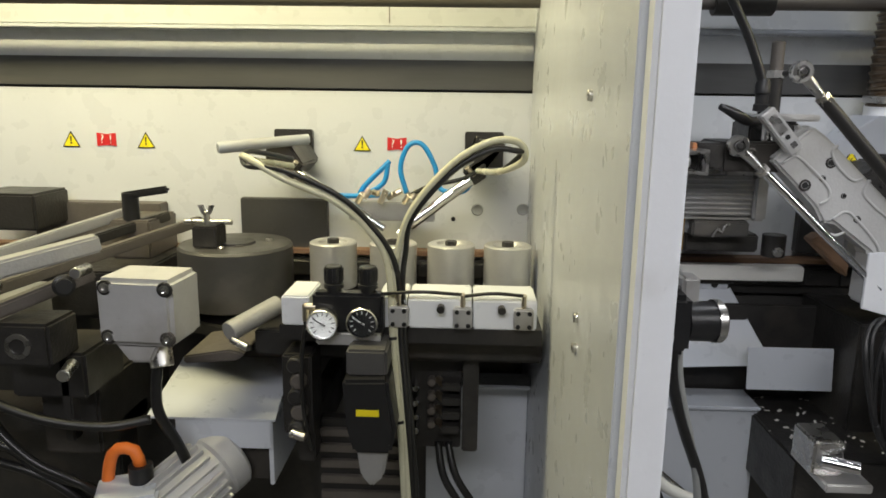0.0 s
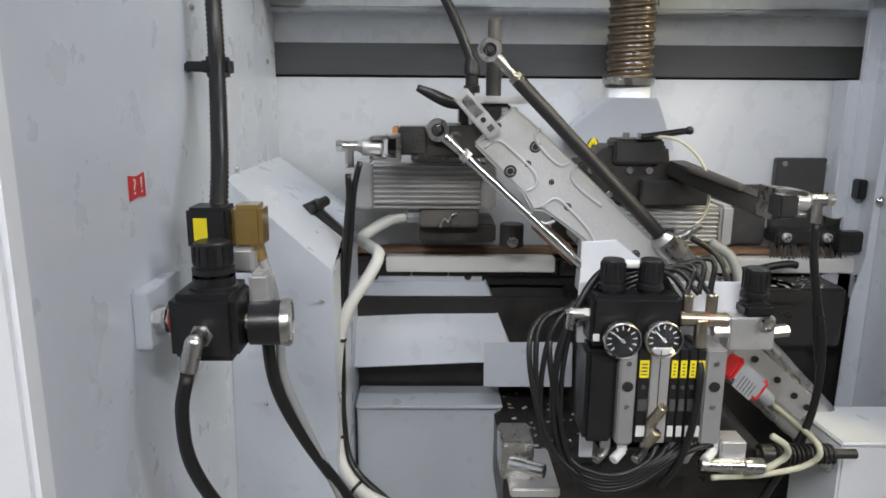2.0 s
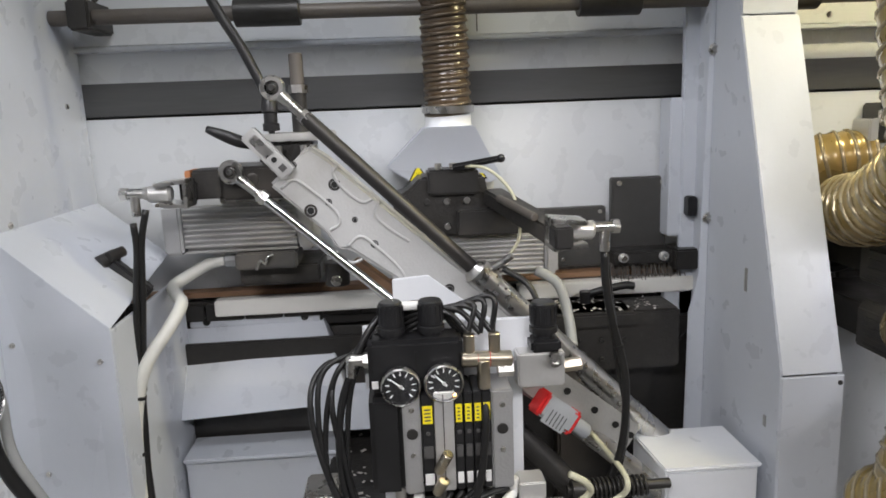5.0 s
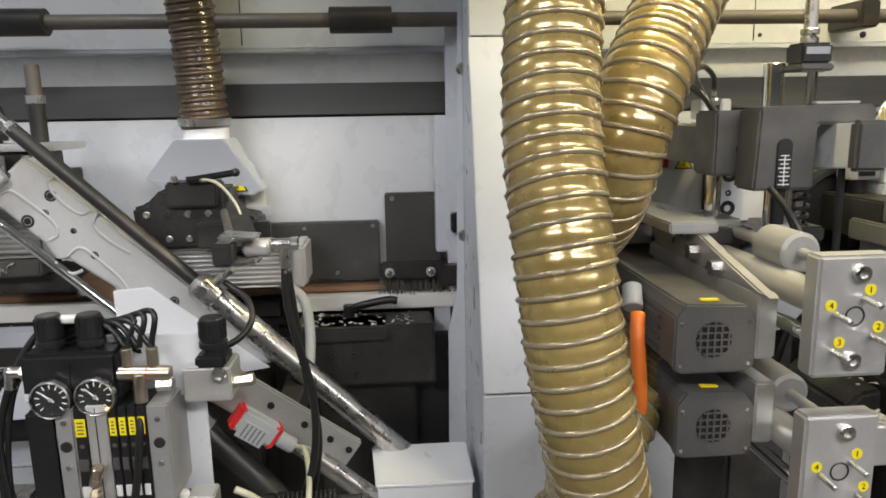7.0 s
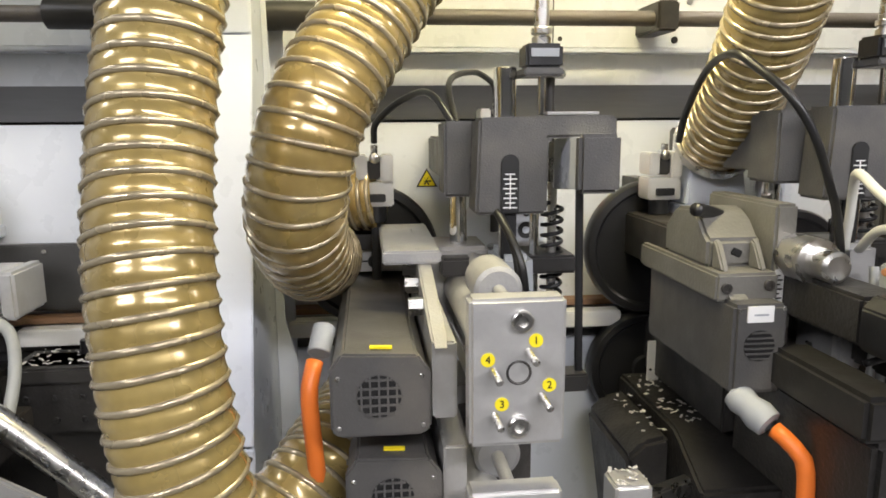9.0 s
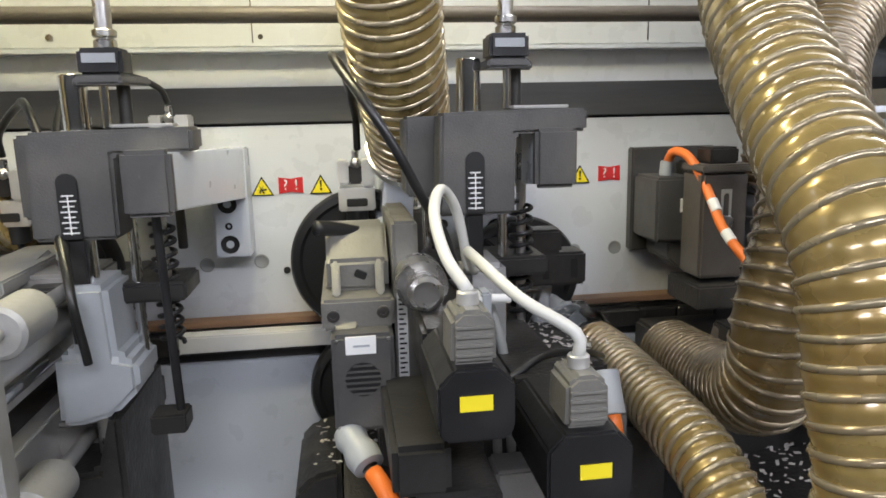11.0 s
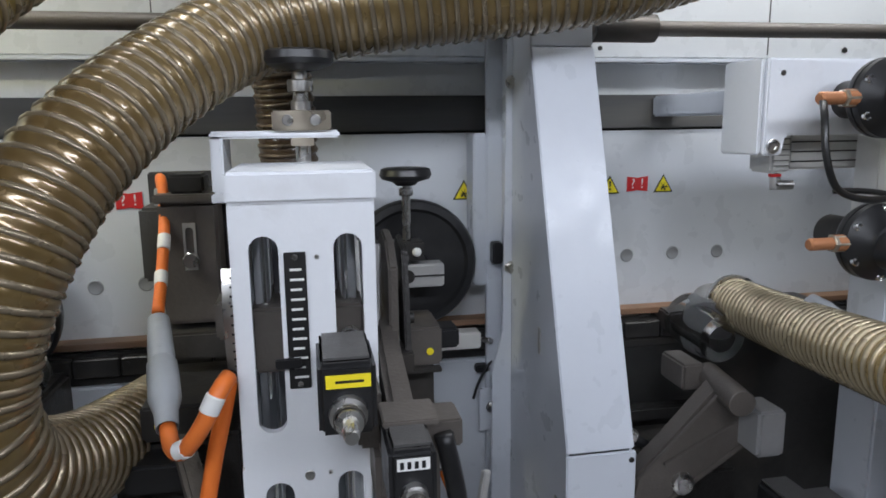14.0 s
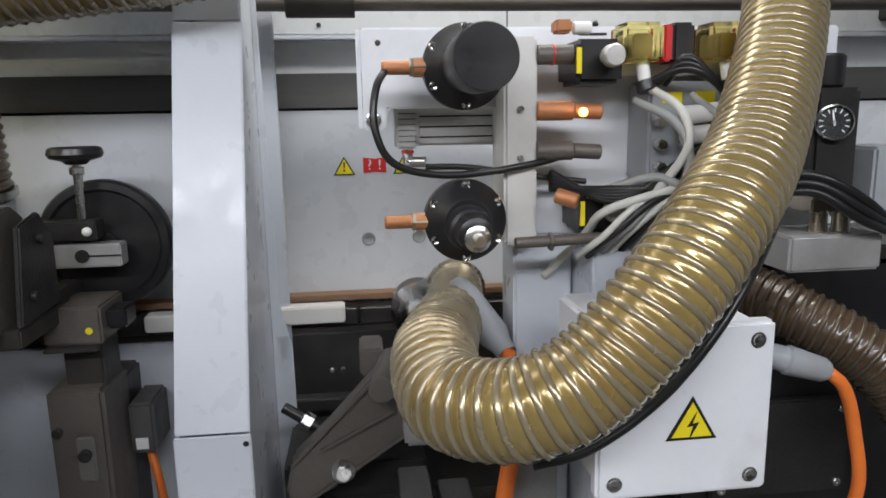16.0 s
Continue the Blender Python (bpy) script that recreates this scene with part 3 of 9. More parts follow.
# ---------------------------------------------------------------- suction hoses
def hoses():
    hose("suction_hose", [(1.47, 0.60, 1.75), (1.452, 0.585, 1.42), (1.432, 0.555, 1.29), (1.424, 0.52, 1.178), (1.427, 0.485, 1.08), (1.437, 0.47, 0.98), (1.456, 0.47, 0.88), (1.475, 0.50, 0.79), (1.46, 0.60, 0.72)],
         0.047, 0.0192, "amber ribbed suction hose hanging in front of the post")
    hose("suction_hose", [(1.75, 0.80, 1.75), (1.68, 0.74, 1.45), (1.60, 0.68, 1.31), (1.542, 0.63, 1.21), (1.518, 0.64, 1.12), (1.52, 0.72, 1.06), (1.53, 0.80, 1.04)],
         0.049, 0.0185, "dusty amber suction hose bending into the machine")
    hose("suction_hose", [(2.02, 0.58, 1.75), (2.015, 0.64, 1.42), (2.025, 0.70, 1.31), (2.045, 0.80, 1.22), (2.058, 0.88, 1.165)],
         0.05, 0.0165, "dusty amber suction hose running down to the hood", cuffs=(1,))
    hose("suction_hose", [(2.50, 0.86, 1.62), (2.42, 0.75, 1.43), (2.345, 0.61, 1.31), (2.315, 0.483, 1.202), (2.304, 0.40, 1.125), (2.304, 0.372, 1.033), (2.306, 0.355, 0.95), (2.30, 0.36, 0.85), (2.32, 0.42, 0.74), (2.38, 0.54, 0.68)],
         0.043, 0.0185, "thick amber ribbed suction hose hanging in front of the motors")
    # top hose: its shade is in the darker wall and spiral colours
    hose("suction_hose", [(3.35, 0.80, 1.50), (3.05, 0.775, 1.395), (2.90, 0.77, 1.36), (2.72, 0.775, 1.338), (2.577, 0.765, 1.314), (2.49, 0.70, 1.262), (2.425, 0.615, 1.19), (2.385, 0.562, 1.11), (2.36, 0.548, 1.03), (2.36, 0.552, 0.985), (2.366, 0.585, 0.942), (2.385, 0.68, 0.905), (2.405, 0.79, 0.885), (2.42, 0.88, 0.872)],
         0.045, 0.0145, "amber ribbed suction hose along the top and curving down, shade in its colour", HOSE_SHADE, WIRE_SHADE)
    hose("suction_hose", [(2.275, 0.80, 0.921), (2.28, 0.748, 0.918), (2.277, 0.66, 0.917), (2.276, 0.58, 0.913), (2.278, 0.52, 0.90), (2.286, 0.478, 0.865), (2.30, 0.465, 0.81), (2.33, 0.50, 0.73)],
         0.031, 0.0115, "narrow amber suction hose beside the motors")
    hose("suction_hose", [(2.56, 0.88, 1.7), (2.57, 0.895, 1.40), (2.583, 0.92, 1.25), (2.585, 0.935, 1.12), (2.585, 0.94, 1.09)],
         0.036, 0.0125, "dark brown hose at the back sheet", HOSEG, WIRED, cuffs=(1,))
    hose("suction_hose", [(3.208, 0.905, 0.952), (3.20, 0.85, 0.955), (3.18, 0.73, 0.964), (3.152, 0.600, 0.979), (3.136, 0.510, 0.987), (3.141, 0.450, 0.978), (3.173, 0.412, 0.983), (3.204, 0.398, 0.994), (3.241, 0.396, 1.017), (3.292, 0.402, 1.070), (3.343, 0.430, 1.121), (3.397, 0.485, 1.168), (3.457, 0.560, 1.247), (3.490, 0.610, 1.326), (3.51, 0.65, 1.45), (3.50, 0.66, 1.7)],
         0.0358, 0.0108, "amber suction hose in a wide U-bend before the valve plate", cuffs=(0,))
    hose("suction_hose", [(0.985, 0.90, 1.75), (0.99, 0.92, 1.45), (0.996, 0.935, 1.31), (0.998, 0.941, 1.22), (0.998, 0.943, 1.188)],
         0.0335, 0.0125, "dark brown suction hose above the extraction hood", HOSEG, WIRED, cuffs=(1,))
    hose("suction_hose", [(1.60, 0.86, 1.105), (1.545, 0.88, 1.10), (1.50, 0.93, 1.08)], 0.042, 0.014, "short amber hose elbow at the back sheet")
    hose("suction_hose", [(1.50, 0.60, 0.70), (1.475, 0.56, 0.80), (1.53, 0.60, 0.87), (1.58, 0.72, 0.9)], 0.042, 0.014, "amber hose at the foot of the post")
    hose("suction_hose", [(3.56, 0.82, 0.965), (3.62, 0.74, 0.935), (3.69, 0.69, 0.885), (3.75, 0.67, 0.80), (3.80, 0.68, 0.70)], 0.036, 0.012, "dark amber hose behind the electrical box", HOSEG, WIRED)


hoses()


def hose_duct():
    """The sheet duct that takes up the hose behind the servo drives."""
    th = thing("hose_duct", (2.06, 0.93, 1.07), "grey sheet duct with a bolted flange below the hose", "duct")
    part("duct", prism([(2.025, 1.155), (2.097, 1.155), (2.107, 1.085), (2.018, 1.085)], 0.87, 0.995, 0.003), PAINT, th)
    part("flange", box(2.012, 2.112, 0.862, 1.003, 1.062, 1.085, 0.002), PAINT, th)
    part("collar", lathe((2.058, 0.892, 1.15), (2.058, 0.885, 1.3), [(0, 0.046), (0.002, 0.048), (0.03, 0.048), (0.03, 0.044)], 32), WHITE, th)
    for x in (2.03, 2.055, 2.095):
        screw(th, (x, 0.862, 1.073), (0, -1, 0), 0.006, 0.004, DARK)


hose_duct()

# ---------------------------------------------------------------- shared small parts
def gauge(parent, c, d, r, dial=None, needle_turn=35, depth=0.016):
    """A round pressure gauge at c facing d: case, bezel, dial, ticks, needle, glass."""
    c, d = V(c), V(d).normalized()
    g = part("gauge", lathe(c, c + d, [(-depth, 0), (-depth, r * 0.9), (0, r * 0.95), (0, r), (0.004, r), (0.005, r * 0.93), (0.002, r * 0.86), (0.0008, r * 0.86), (0.0008, 0)], 32), dial or BLACK, parent, "round pressure gauge")
    part("bezel", lathe(c, c + d, [(-0.003, r * 1.01), (0.004, r * 1.01), (0.0055, r * 0.95), (0.004, r * 0.9), (0.002, r * 0.9)], 36), STEEL, g)
    ink = PAPER if dial is None or dial is BLACK else INK
    m = axis_to(c + d * 0.0012, c + d * 1.0)
    for k in range(11):
        a = radians(-135 + 27 * k)
        t = box(-0.0005, 0.0005, r * 0.58, r * 0.8, 0, 0.0004, 0)
        t.transform(m @ Matrix.Rotation(a, 4, "Z"))
        part("tick", t, ink, g)
    t = prism([(-0.001, -r * 0.2), (0.001, -r * 0.2), (0.0004, r * 0.7), (-0.0004, r * 0.7)], 0, 0.0006, 0)
    t.transform(m @ Matrix.Translation((0, 0, 0.0008)) @ Matrix.Rotation(radians(needle_turn), 4, "Z") @ pose(0, 0, 0, -90))
    part("needle", t, ink, g)
    part("hub", cyl(c + d * 0.001, c + d * 0.003, r * 0.1, 0.0003, 10), STEEL, g)
    gl = part("glass", lathe(c, c + d, [(0.0038, 0), (0.0038, r * 0.9), (0.0046, r * 0.9), (0.0046, 0)], 28), GLASS, g)
    gl.visible_shadow = False
    return g


def knob(parent, c, r, h, d=(0, 0, 1), material=None):
    """A ribbed adjusting knob standing on c, with a neck and a lock ring."""
    c, d = V(c), V(d)
    k = part("knob", lathe(c, c + d, [(0, r * 0.8), (h * 0.18, r * 0.8), (h * 0.2, r * 1.08), (h * 0.34, r * 1.08), (h * 0.36, r * 0.95), (h * 0.4, r * 0.95), (h * 0.42, r), (h * 0.96, r * 0.93), (h, r * 0.82), (h, 0)], 28), material or BLACK, parent)
    m = axis_to(c, c + d)
    ribs = []
    for i in range(14):
        b = box(-0.0008, 0.0008, r * 0.9, r * 1.04, h * 0.46, h * 0.9, 0)
        b.transform(m @ Matrix.Rotation(i * math.tau / 14, 4, "Z"))
        ribs.append(b)
    part("grip_ribs", join(*ribs), material or BLACK, k)
    return k


def fitting(parent, p, a, b, r=0.005, material=None, L=0.018):
    """A push-in elbow at p with legs towards a and b."""
    p, a, b = V(p), V(a).normalized(), V(b).normalized()
    f = part("elbow_fitting", join(ball(p, r * 1.05, 12), cyl(p, p + a * L, r, 0.0008, 14), cyl(p, p + b * L, r, 0.0008, 14)), material or STEEL, parent)
    part("hex_nut", hexnut(p + a * L * 0.7, p + a * L * 1.05, r * 1.35), material or STEEL, f)
    part("release_ring", cyl(p + b * L, p + b * (L + 0.003), r * 0.8, 0.0005, 12), BLACK, f)
    return f


def lone_cable(pts, r, material, label, category="cable", group="", ties=()):
    line = spline(pts, max(0.005, r * 1.4))
    th = thing("cable", line[-1], label, category, group)
    part("sheath", sweep(line, [r] * len(line), 9), material, th)
    for u in ties:
        i = max(1, min(len(line) - 2, int(u * len(line))))
        d = (line[i + 1] - line[i - 1]).normalized()
        part("cable_tie", cyl(line[i] - d * 0.002, line[i] + d * 0.002, r * 1.25, 0.0003, 12), INK, th)
    return th


def fins(x0, x1, y0, y1, z0, z1, n, t=0.35):
    """A block of horizontal cooling fins, cut on the front and the top."""
    pitch = (z1 - z0) / n
    return [box(x0, x1, y0, y1, z0 + i * pitch, z0 + (i + t) * pitch + 0.0005, 0.0004, 1) for i in range(n)]


def fin_motor(name, x0, x1, y0, y1, z0, z1, label, cap=0.03, n=10, cap_left=True):
    th = thing(name, ((x0 + x1) / 2, (y0 + y1) / 2, z0), label, "electric motor")
    c = 0.003
    part("stator", box(x0, x1, y0 + c * 1.6, y1, z0 + c, z1 - c, 0.004), MOTOR, th)
    pitch = (z1 - z0) / n
    for i in range(n):
        part("cooling_fin", box(x0 + 0.002, x1 - 0.002, y0, y0 + c * 2, z0 + i * pitch + 0.001, z0 + (i + 0.5) * pitch, 0.0006, 1), ALU, th)
    for i in range(8):
        y = y0 + 0.008 + i * (y1 - y0 - 0.012) / 8
        part("top_fin", box(x0 + 0.002, x1 - 0.002, y, y + 0.0035, z1 - c * 1.2, z1, 0.0006, 1), ALU, th)
    if cap_left:
        part("end_cap", box(x0 - cap, x0, y0 - 0.001, y1, z0 - 0.001, z1 + 0.001, 0.004), MOTOR, th)
        part("end_cap", box(x1, x1 + cap * 0.8, y0 - 0.001, y1, z0 - 0.001, z1 + 0.001, 0.004), MOTOR, th)
    return th


def eye_rod(name, p_eye, p_end, r, label, rod_mat=None, cyl_from=None, cyl_r=0.014):
    """A rod end with its ball eye, a lock nut, the rod, and, further on, the cylinder tube."""
    a, b = V(p_eye), V(p_end)
    d = (b - a).normalized()
    th = thing(name, b, label, "pneumatic cylinder")
    f = V((0, -1, 0))
    ring = lathe(a + f * 0.006, a - f * 0.006, [(0, 0.0085), (0, 0.0135), (0.002, 0.015), (0.01, 0.015), (0.012, 0.0135), (0.012, 0.0085), (0, 0.0085)], 28)
    e = part("rod_eye", ring, STEEL, th)
    part("ball", join(lathe(a + f * 0.008, a - f * 0.008, [(0, 0.004), (0, 0.006), (0.005, 0.0085), (0.011, 0.0085), (0.016, 0.006), (0.016, 0.004), (0, 0.004)], 24)), CHROME, e)
    part("pivot_pin", cyl(a + f * 0.011, a - f * 0.05, 0.0042, 0.001, 12), DARK, e)
    part("shank", lathe(a, b, [(0.012, 0.0075), (0.03, 0.0065), (0.045, 0.006)], 16), STEEL, th)
    part("lock_nut", hexnut(a + d * 0.044, a + d * 0.055, 0.0095), STEEL, th)
    L = (b - a).length
    if cyl_from:
        part("piston_rod", cyl(a + d * 0.05, a + d * cyl_from, r, 0.001), rod_mat or CHROME, th)
        part("cylinder_head", lathe(a, b, [(cyl_from - 0.002, 0), (cyl_from - 0.002, cyl_r * 0.7), (cyl_from + 0.006, cyl_r * 1.15), (cyl_from + 0.035, cyl_r * 1.15), (cyl_from + 0.037, cyl_r)], 24), STEEL, th)
        part("cylinder_tube", cyl(a + d * (cyl_from + 0.035), b, cyl_r, 0.002), STEEL, th)
    else:
        part("rod", cyl(a + d * 0.05, b, r, 0.001), rod_mat or CHROME, th)
    return th


def sign_row(y, z, items):
    for x, kind, s in items:
        if kind == "red":
            red_sign(x, y, z, s)
        else:
            tri_sign(x, y, z, s, kind)


sign_row(1.0035, 1.112, [(-0.36, "!", 0.032), (-0.297, "red", 0.034), (-0.227, "!", 0.032), (0.152, "!", 0.031), (0.212, "red", 0.033)])
sign_row(1.0035, 1.1185, [(1.675, "*", 0.032), (1.717, "red", 0.034), (1.760, "!", 0.032)])


# ---------------------------------------------------------------- first compartment: pressure zone
def pressure_zone():
    th = thing("pressure_drum", (-0.02, 0.835, 0.86), "large dark steel pressure drum standing upright on its bearing", "pressure roller")
    part("drum", lathe((-0.02, 0.835, 0.875), (-0.02, 0.835, 1.2), [(0, 0), (0, 0.082), (0.003, 0.086), (0.088, 0.086), (0.092, 0.083), (0.092, 0)], 56), PLATE, th)
    part("hub", lathe((-0.02, 0.835, 0.967), (-0.02, 0.835, 1.2), [(0, 0.03), (0.003, 0.028), (0.003, 0)], 24), DARK, th)
    part("shaft", cyl((-0.02, 0.835, 0.80), (-0.02, 0.835, 0.877), 0.032), STEEL, th)
    for a in range(3):
        screw(th, (-0.02 + 0.05 * math.cos(a * 2.1 + 0.4), 0.835 + 0.05 * math.sin(a * 2.1 + 0.4), 0.967), (0, 0, 1), 0.005, 0.004)
    # four pressure rollers
    first = None
    for x in (0.134, 0.225, 0.312, 0.397):
        if first is None:
            first = thing("pressure_roller", (x, 0.82, 0.90), "upright silver aluminium pressure roller with a recessed top", "pressure roller", "row of pressure rollers")
            part("roller", lathe((x, 0.82, 0.906), (x, 0.82, 1.0), [(0, 0), (0, 0.033), (0.002, 0.0355), (0.068, 0.0355), (0.07, 0.033), (0.07, 0.022), (0.066, 0.02), (0.066, 0)], 44), ALU, first)
            part("axle_nut", hexnut((x, 0.82, 0.972), (x, 0.82, 0.98), 0.009), DARK, first)
            part("axle", cyl((x, 0.82, 0.86), (x, 0.82, 0.974), 0.008), DARK, first)
            part("lower_ring", lathe((x, 0.82, 0.900), (x, 0.82, 1.0), [(0, 0.026), (0.005, 0.026), (0.006, 0.02)], 28), DARK, first)
        else:
            copy_thing(first, pose(x, 0.82, 0.90))
    # support beam with white blocks
    th = thing("roller_beam", (0.25, 0.72, 0.85), "dark steel support table under the pressure rollers", "support beam")
    part("table", prism_z([(0.03, 0.72), (0.10, 0.68), (0.438, 0.68), (0.438, 0.97), (-0.13, 0.97), (-0.13, 0.80)], 0.842, 0.862, 0.002), DARK, th)
    part("front_rail", box(0.055, 0.438, 0.672, 0.69, 0.848, 0.882, 0.002), DARK, th)
    part("foot", box(0.334, 0.356, 0.70, 0.76, 0.70, 0.845, 0.002), DUSTY, th)
    th = thing("white_block_strip", (0.26, 0.64, 0.884), "white block strip with small steel clamp plates below the rollers", "clamp strip")
    for x0, x1 in ((0.105, 0.14), (0.226, 0.262), (0.264, 0.343), (0.345, 0.424)):
        part("white_block", box(x0, x1, 0.625, 0.70, 0.906, 0.944, 0.002), WHITE, th)
    for x in (0.253, 0.332, 0.407):
        cl = part("clamp_plate", box(x - 0.012, x + 0.012, 0.615, 0.626, 0.909, 0.936, 0.002), ALU, th, "small bare aluminium clamp plate")
        for dx in (-0.007, 0.007):
            for z in (0.914, 0.931):
                part("screw", cyl((x + dx, 0.6155, z), (x + dx, 0.6125, z), 0.0028, 0.0005, 10), BLACK, cl)
        part("bolt", cyl((x - 0.027, 0.625, 0.934), (x - 0.027, 0.612, 0.934), 0.005, 0.001, 12), DARK, th)
        part("air_elbow", join(cyl((x, 0.62, 0.936), (x, 0.62, 0.95), 0.003), ball((x, 0.62, 0.951), 0.0035)), BRASS, th)
    part("base_rail", box(0.10, 0.432, 0.63, 0.70, 0.884, 0.905, 0.001), DARK, th)
    for x0, x1 in ((0.225, 0.332), (0.332, 0.407)):
        lone_cable([(x0, 0.62, 0.95), ((x0 + x1) / 2, 0.61, 0.957), (x1, 0.62, 0.952)], 0.0022, RUBBER, "thin black air line along the white blocks", "air hose")
    # gauge manifold
    th = thing("regulator_block", (0.19, 0.61, 0.895), "black twin pressure regulator with two knobs and two gauges", "pressure regulator", "pressure regulators")
    part("body", box(0.149, 0.236, 0.602, 0.624, 0.905, 0.955, 0.004), BLACK, th)
    part("mounting_plate", box(0.152, 0.232, 0.605, 0.68, 0.888, 0.904, 0.002), ALU, th)
    for x in (0.174, 0.216):
        knob(th, (x, 0.614, 0.953), 0.0115, 0.034)
    gauge(th, (0.163, 0.595, 0.918), (0, -1, 0), 0.019, PAPER, 60)
    gauge(th, (0.211, 0.595, 0.921), (0, -1, 0), 0.019, None, 60)
    fitting(th, (0.14, 0.61, 0.935), (1, 0, 0), (0, 0, -1), 0.005, BRASS)
    lone_cable([(0.14, 0.61, 0.917), (0.134, 0.605, 0.87), (0.136, 0.6, 0.80), (0.14, 0.62, 0.74)], 0.003, RUBBER, "thin black air hose below the regulator", "air hose")
    # white drive box with four corner screws
    th = thing("gear_box", (-0.05, 0.62, 0.885), "light grey square drive housing with four dark corner screws", "drive housing")
    part("housing", turned(box(-0.098, -0.004, 0.565, 0.64, 0.894, 0.976, 0.006), (-0.05, 0.6, 0.93), rz=-4), MOTOR, th)
    for x in (-0.087, -0.014):
        for z in (0.905, 0.965):
            y = 0.5655 + (x + 0.05) * -0.07
            part("corner_recess", cyl((x, y + 0.002, z), (x, y - 0.001, z), 0.0095, 0.001, 18), DARK, th)
            part("screw", lathe((x, y, z), (x, y - 1, z), [(0, 0.006), (0.003, 0.006), (0.003, 0.003), (0.001, 0)], 12), STEEL, th)
    part("spout", prism([(-0.085, 0.894), (-0.03, 0.894), (-0.042, 0.87), (-0.068, 0.87)], 0.575, 0.63, 0.003), MOTOR, th)
    part("gland", cyl((-0.042, 0.60, 0.89), (-0.035, 0.59, 0.86), 0.014), STEEL, th)
    lone_cable([(-0.045, 0.6, 0.87), (-0.05, 0.6, 0.80), (-0.035, 0.62, 0.74), (-0.02, 0.65, 0.65)], 0.007, RUBBER, "thick black motor cable under the drive housing")
    # grey cylinder and wedge under the drum
    th = thing("press_cylinder", (0.05, 0.66, 0.85), "short grey air cylinder lying aslant under the drum", "pneumatic cylinder")
    part("tube", cyl((0.035, 0.63, 0.893), (0.08, 0.70, 0.91), 0.013), CAST, th)
    part("port", cyl((0.04, 0.625, 0.885), (0.062, 0.62, 0.876), 0.005), STEEL, th)
    part("wedge", prism([(-0.03, 0.855), (0.03, 0.865), (0.05, 0.86), (0.04, 0.85), (-0.03, 0.845)], 0.64, 0.74, 0.002), TAN, th)
    # light cover
    th = thing("sheet_cover", (0.0, 0.75, 0.66), "light grey folded sheet cover with a sloping lid", "sheet cover")
    part("lid", smooth(quad([(-0.095, 0.66, 0.757), (0.082, 0.66, 0.757), (0.062, 0.84, 0.778), (-0.115, 0.84, 0.774)], 0.003)), PAINT, th)
    part("front", box(-0.057, 0.075, 0.662, 0.668, 0.715, 0.757, 0.0015), PAINT, th)
    part("side", box(0.07, 0.076, 0.665, 0.84, 0.66, 0.755, 0.001), PAINT, th)
    part("louvre", box(-0.05, 0.07, 0.68, 0.69, 0.66, 0.714, 0.001), DARK, th)
    # finned motor at the bottom
    th = thing("finned_motor", (-0.02, 0.6, 0.62), "grey finned electric motor lying aslant with terminal box", "electric motor")
    a, b = V((-0.07, 0.58, 0.645)), V((-0.005, 0.67, 0.685))
    part("stator", cyl(a, b, 0.043, 0.004, 32), MOTOR, th)
    d = (b - a).normalized()
    m = axis_to(a, b)
    for i in range(22):
        f = box(-0.0015, 0.0015, 0.04, 0.051, 0.012, (b - a).length - 0.015, 0.0004, 1)
        f.transform(m @ Matrix.Rotation(i * math.tau / 22, 4, "Z"))
        part("cooling_fin", f, MOTOR, th)
    part("fan_cowl", cyl(b - d * 0.01, b + d * 0.025, 0.047, 0.006, 32), MOTOR, th)
    part("terminal_box", turned(box(-0.125, -0.05, 0.55, 0.62, 0.655, 0.70, 0.004), (-0.09, 0.58, 0.68), rz=20), PAINT, th)
    part("type_label", turned(box(-0.105, -0.08, 0.538, 0.5395, 0.68, 0.688, 0), (-0.09, 0.54, 0.68), rz=20), YELLOW, th)
    part("plug", cyl((-0.078, 0.60, 0.69), (-0.078, 0.60, 0.722), 0.015), BLACK, th)
    lone_cable([(-0.078, 0.60, 0.72), (-0.085, 0.60, 0.742), (-0.11, 0.6, 0.74), (-0.122, 0.6, 0.70), (-0.12, 0.6, 0.66)], 0.008, ORANGE, "short orange motor cable looping out of a black plug")
    # black servo with yellow label
    th = thing("servo_drive", (0.22, 0.58, 0.72), "black box-shaped servo drive with a yellow label", "servo motor", "servo drives")
    part("housing", prism([(0.192, 0.862), (0.246, 0.864), (0.256, 0.80), (0.25, 0.77), (0.205, 0.77), (0.197, 0.80)], 0.555, 0.64, 0.004), BLACK, th)
    part("cap", box(0.195, 0.244, 0.57, 0.64, 0.862, 0.895, 0.003), ANTH, th)
    part("type_label", box(0.209, 0.236, 0.5535, 0.555, 0.819, 0.827, 0), YELLOW, th)
    part("connector", prism([(0.207, 0.77), (0.245, 0.77), (0.24, 0.735), (0.225, 0.72), (0.212, 0.735)], 0.565, 0.6, 0.003), CAST, th)
    # connector strip with small fittings
    th = thing("valve_strip", (0.29, 0.73, 0.70), "dark valve strip with rows of chrome and red push-in fittings", "valve block")
    part("back", box(0.255, 0.332, 0.73, 0.75, 0.69, 0.825, 0.002), DARK, th)
    for i, z in enumerate((0.79, 0.768, 0.747, 0.726)):
        part("fitting", cyl((0.268, 0.73, z), (0.268, 0.706, z), 0.005, 0.001, 12), CHROME, th)
        part("fitting", cyl((0.298, 0.73, z + 0.006), (0.31, 0.712, z + 0.004), 0.0055, 0.001, 12), BRASS, th)
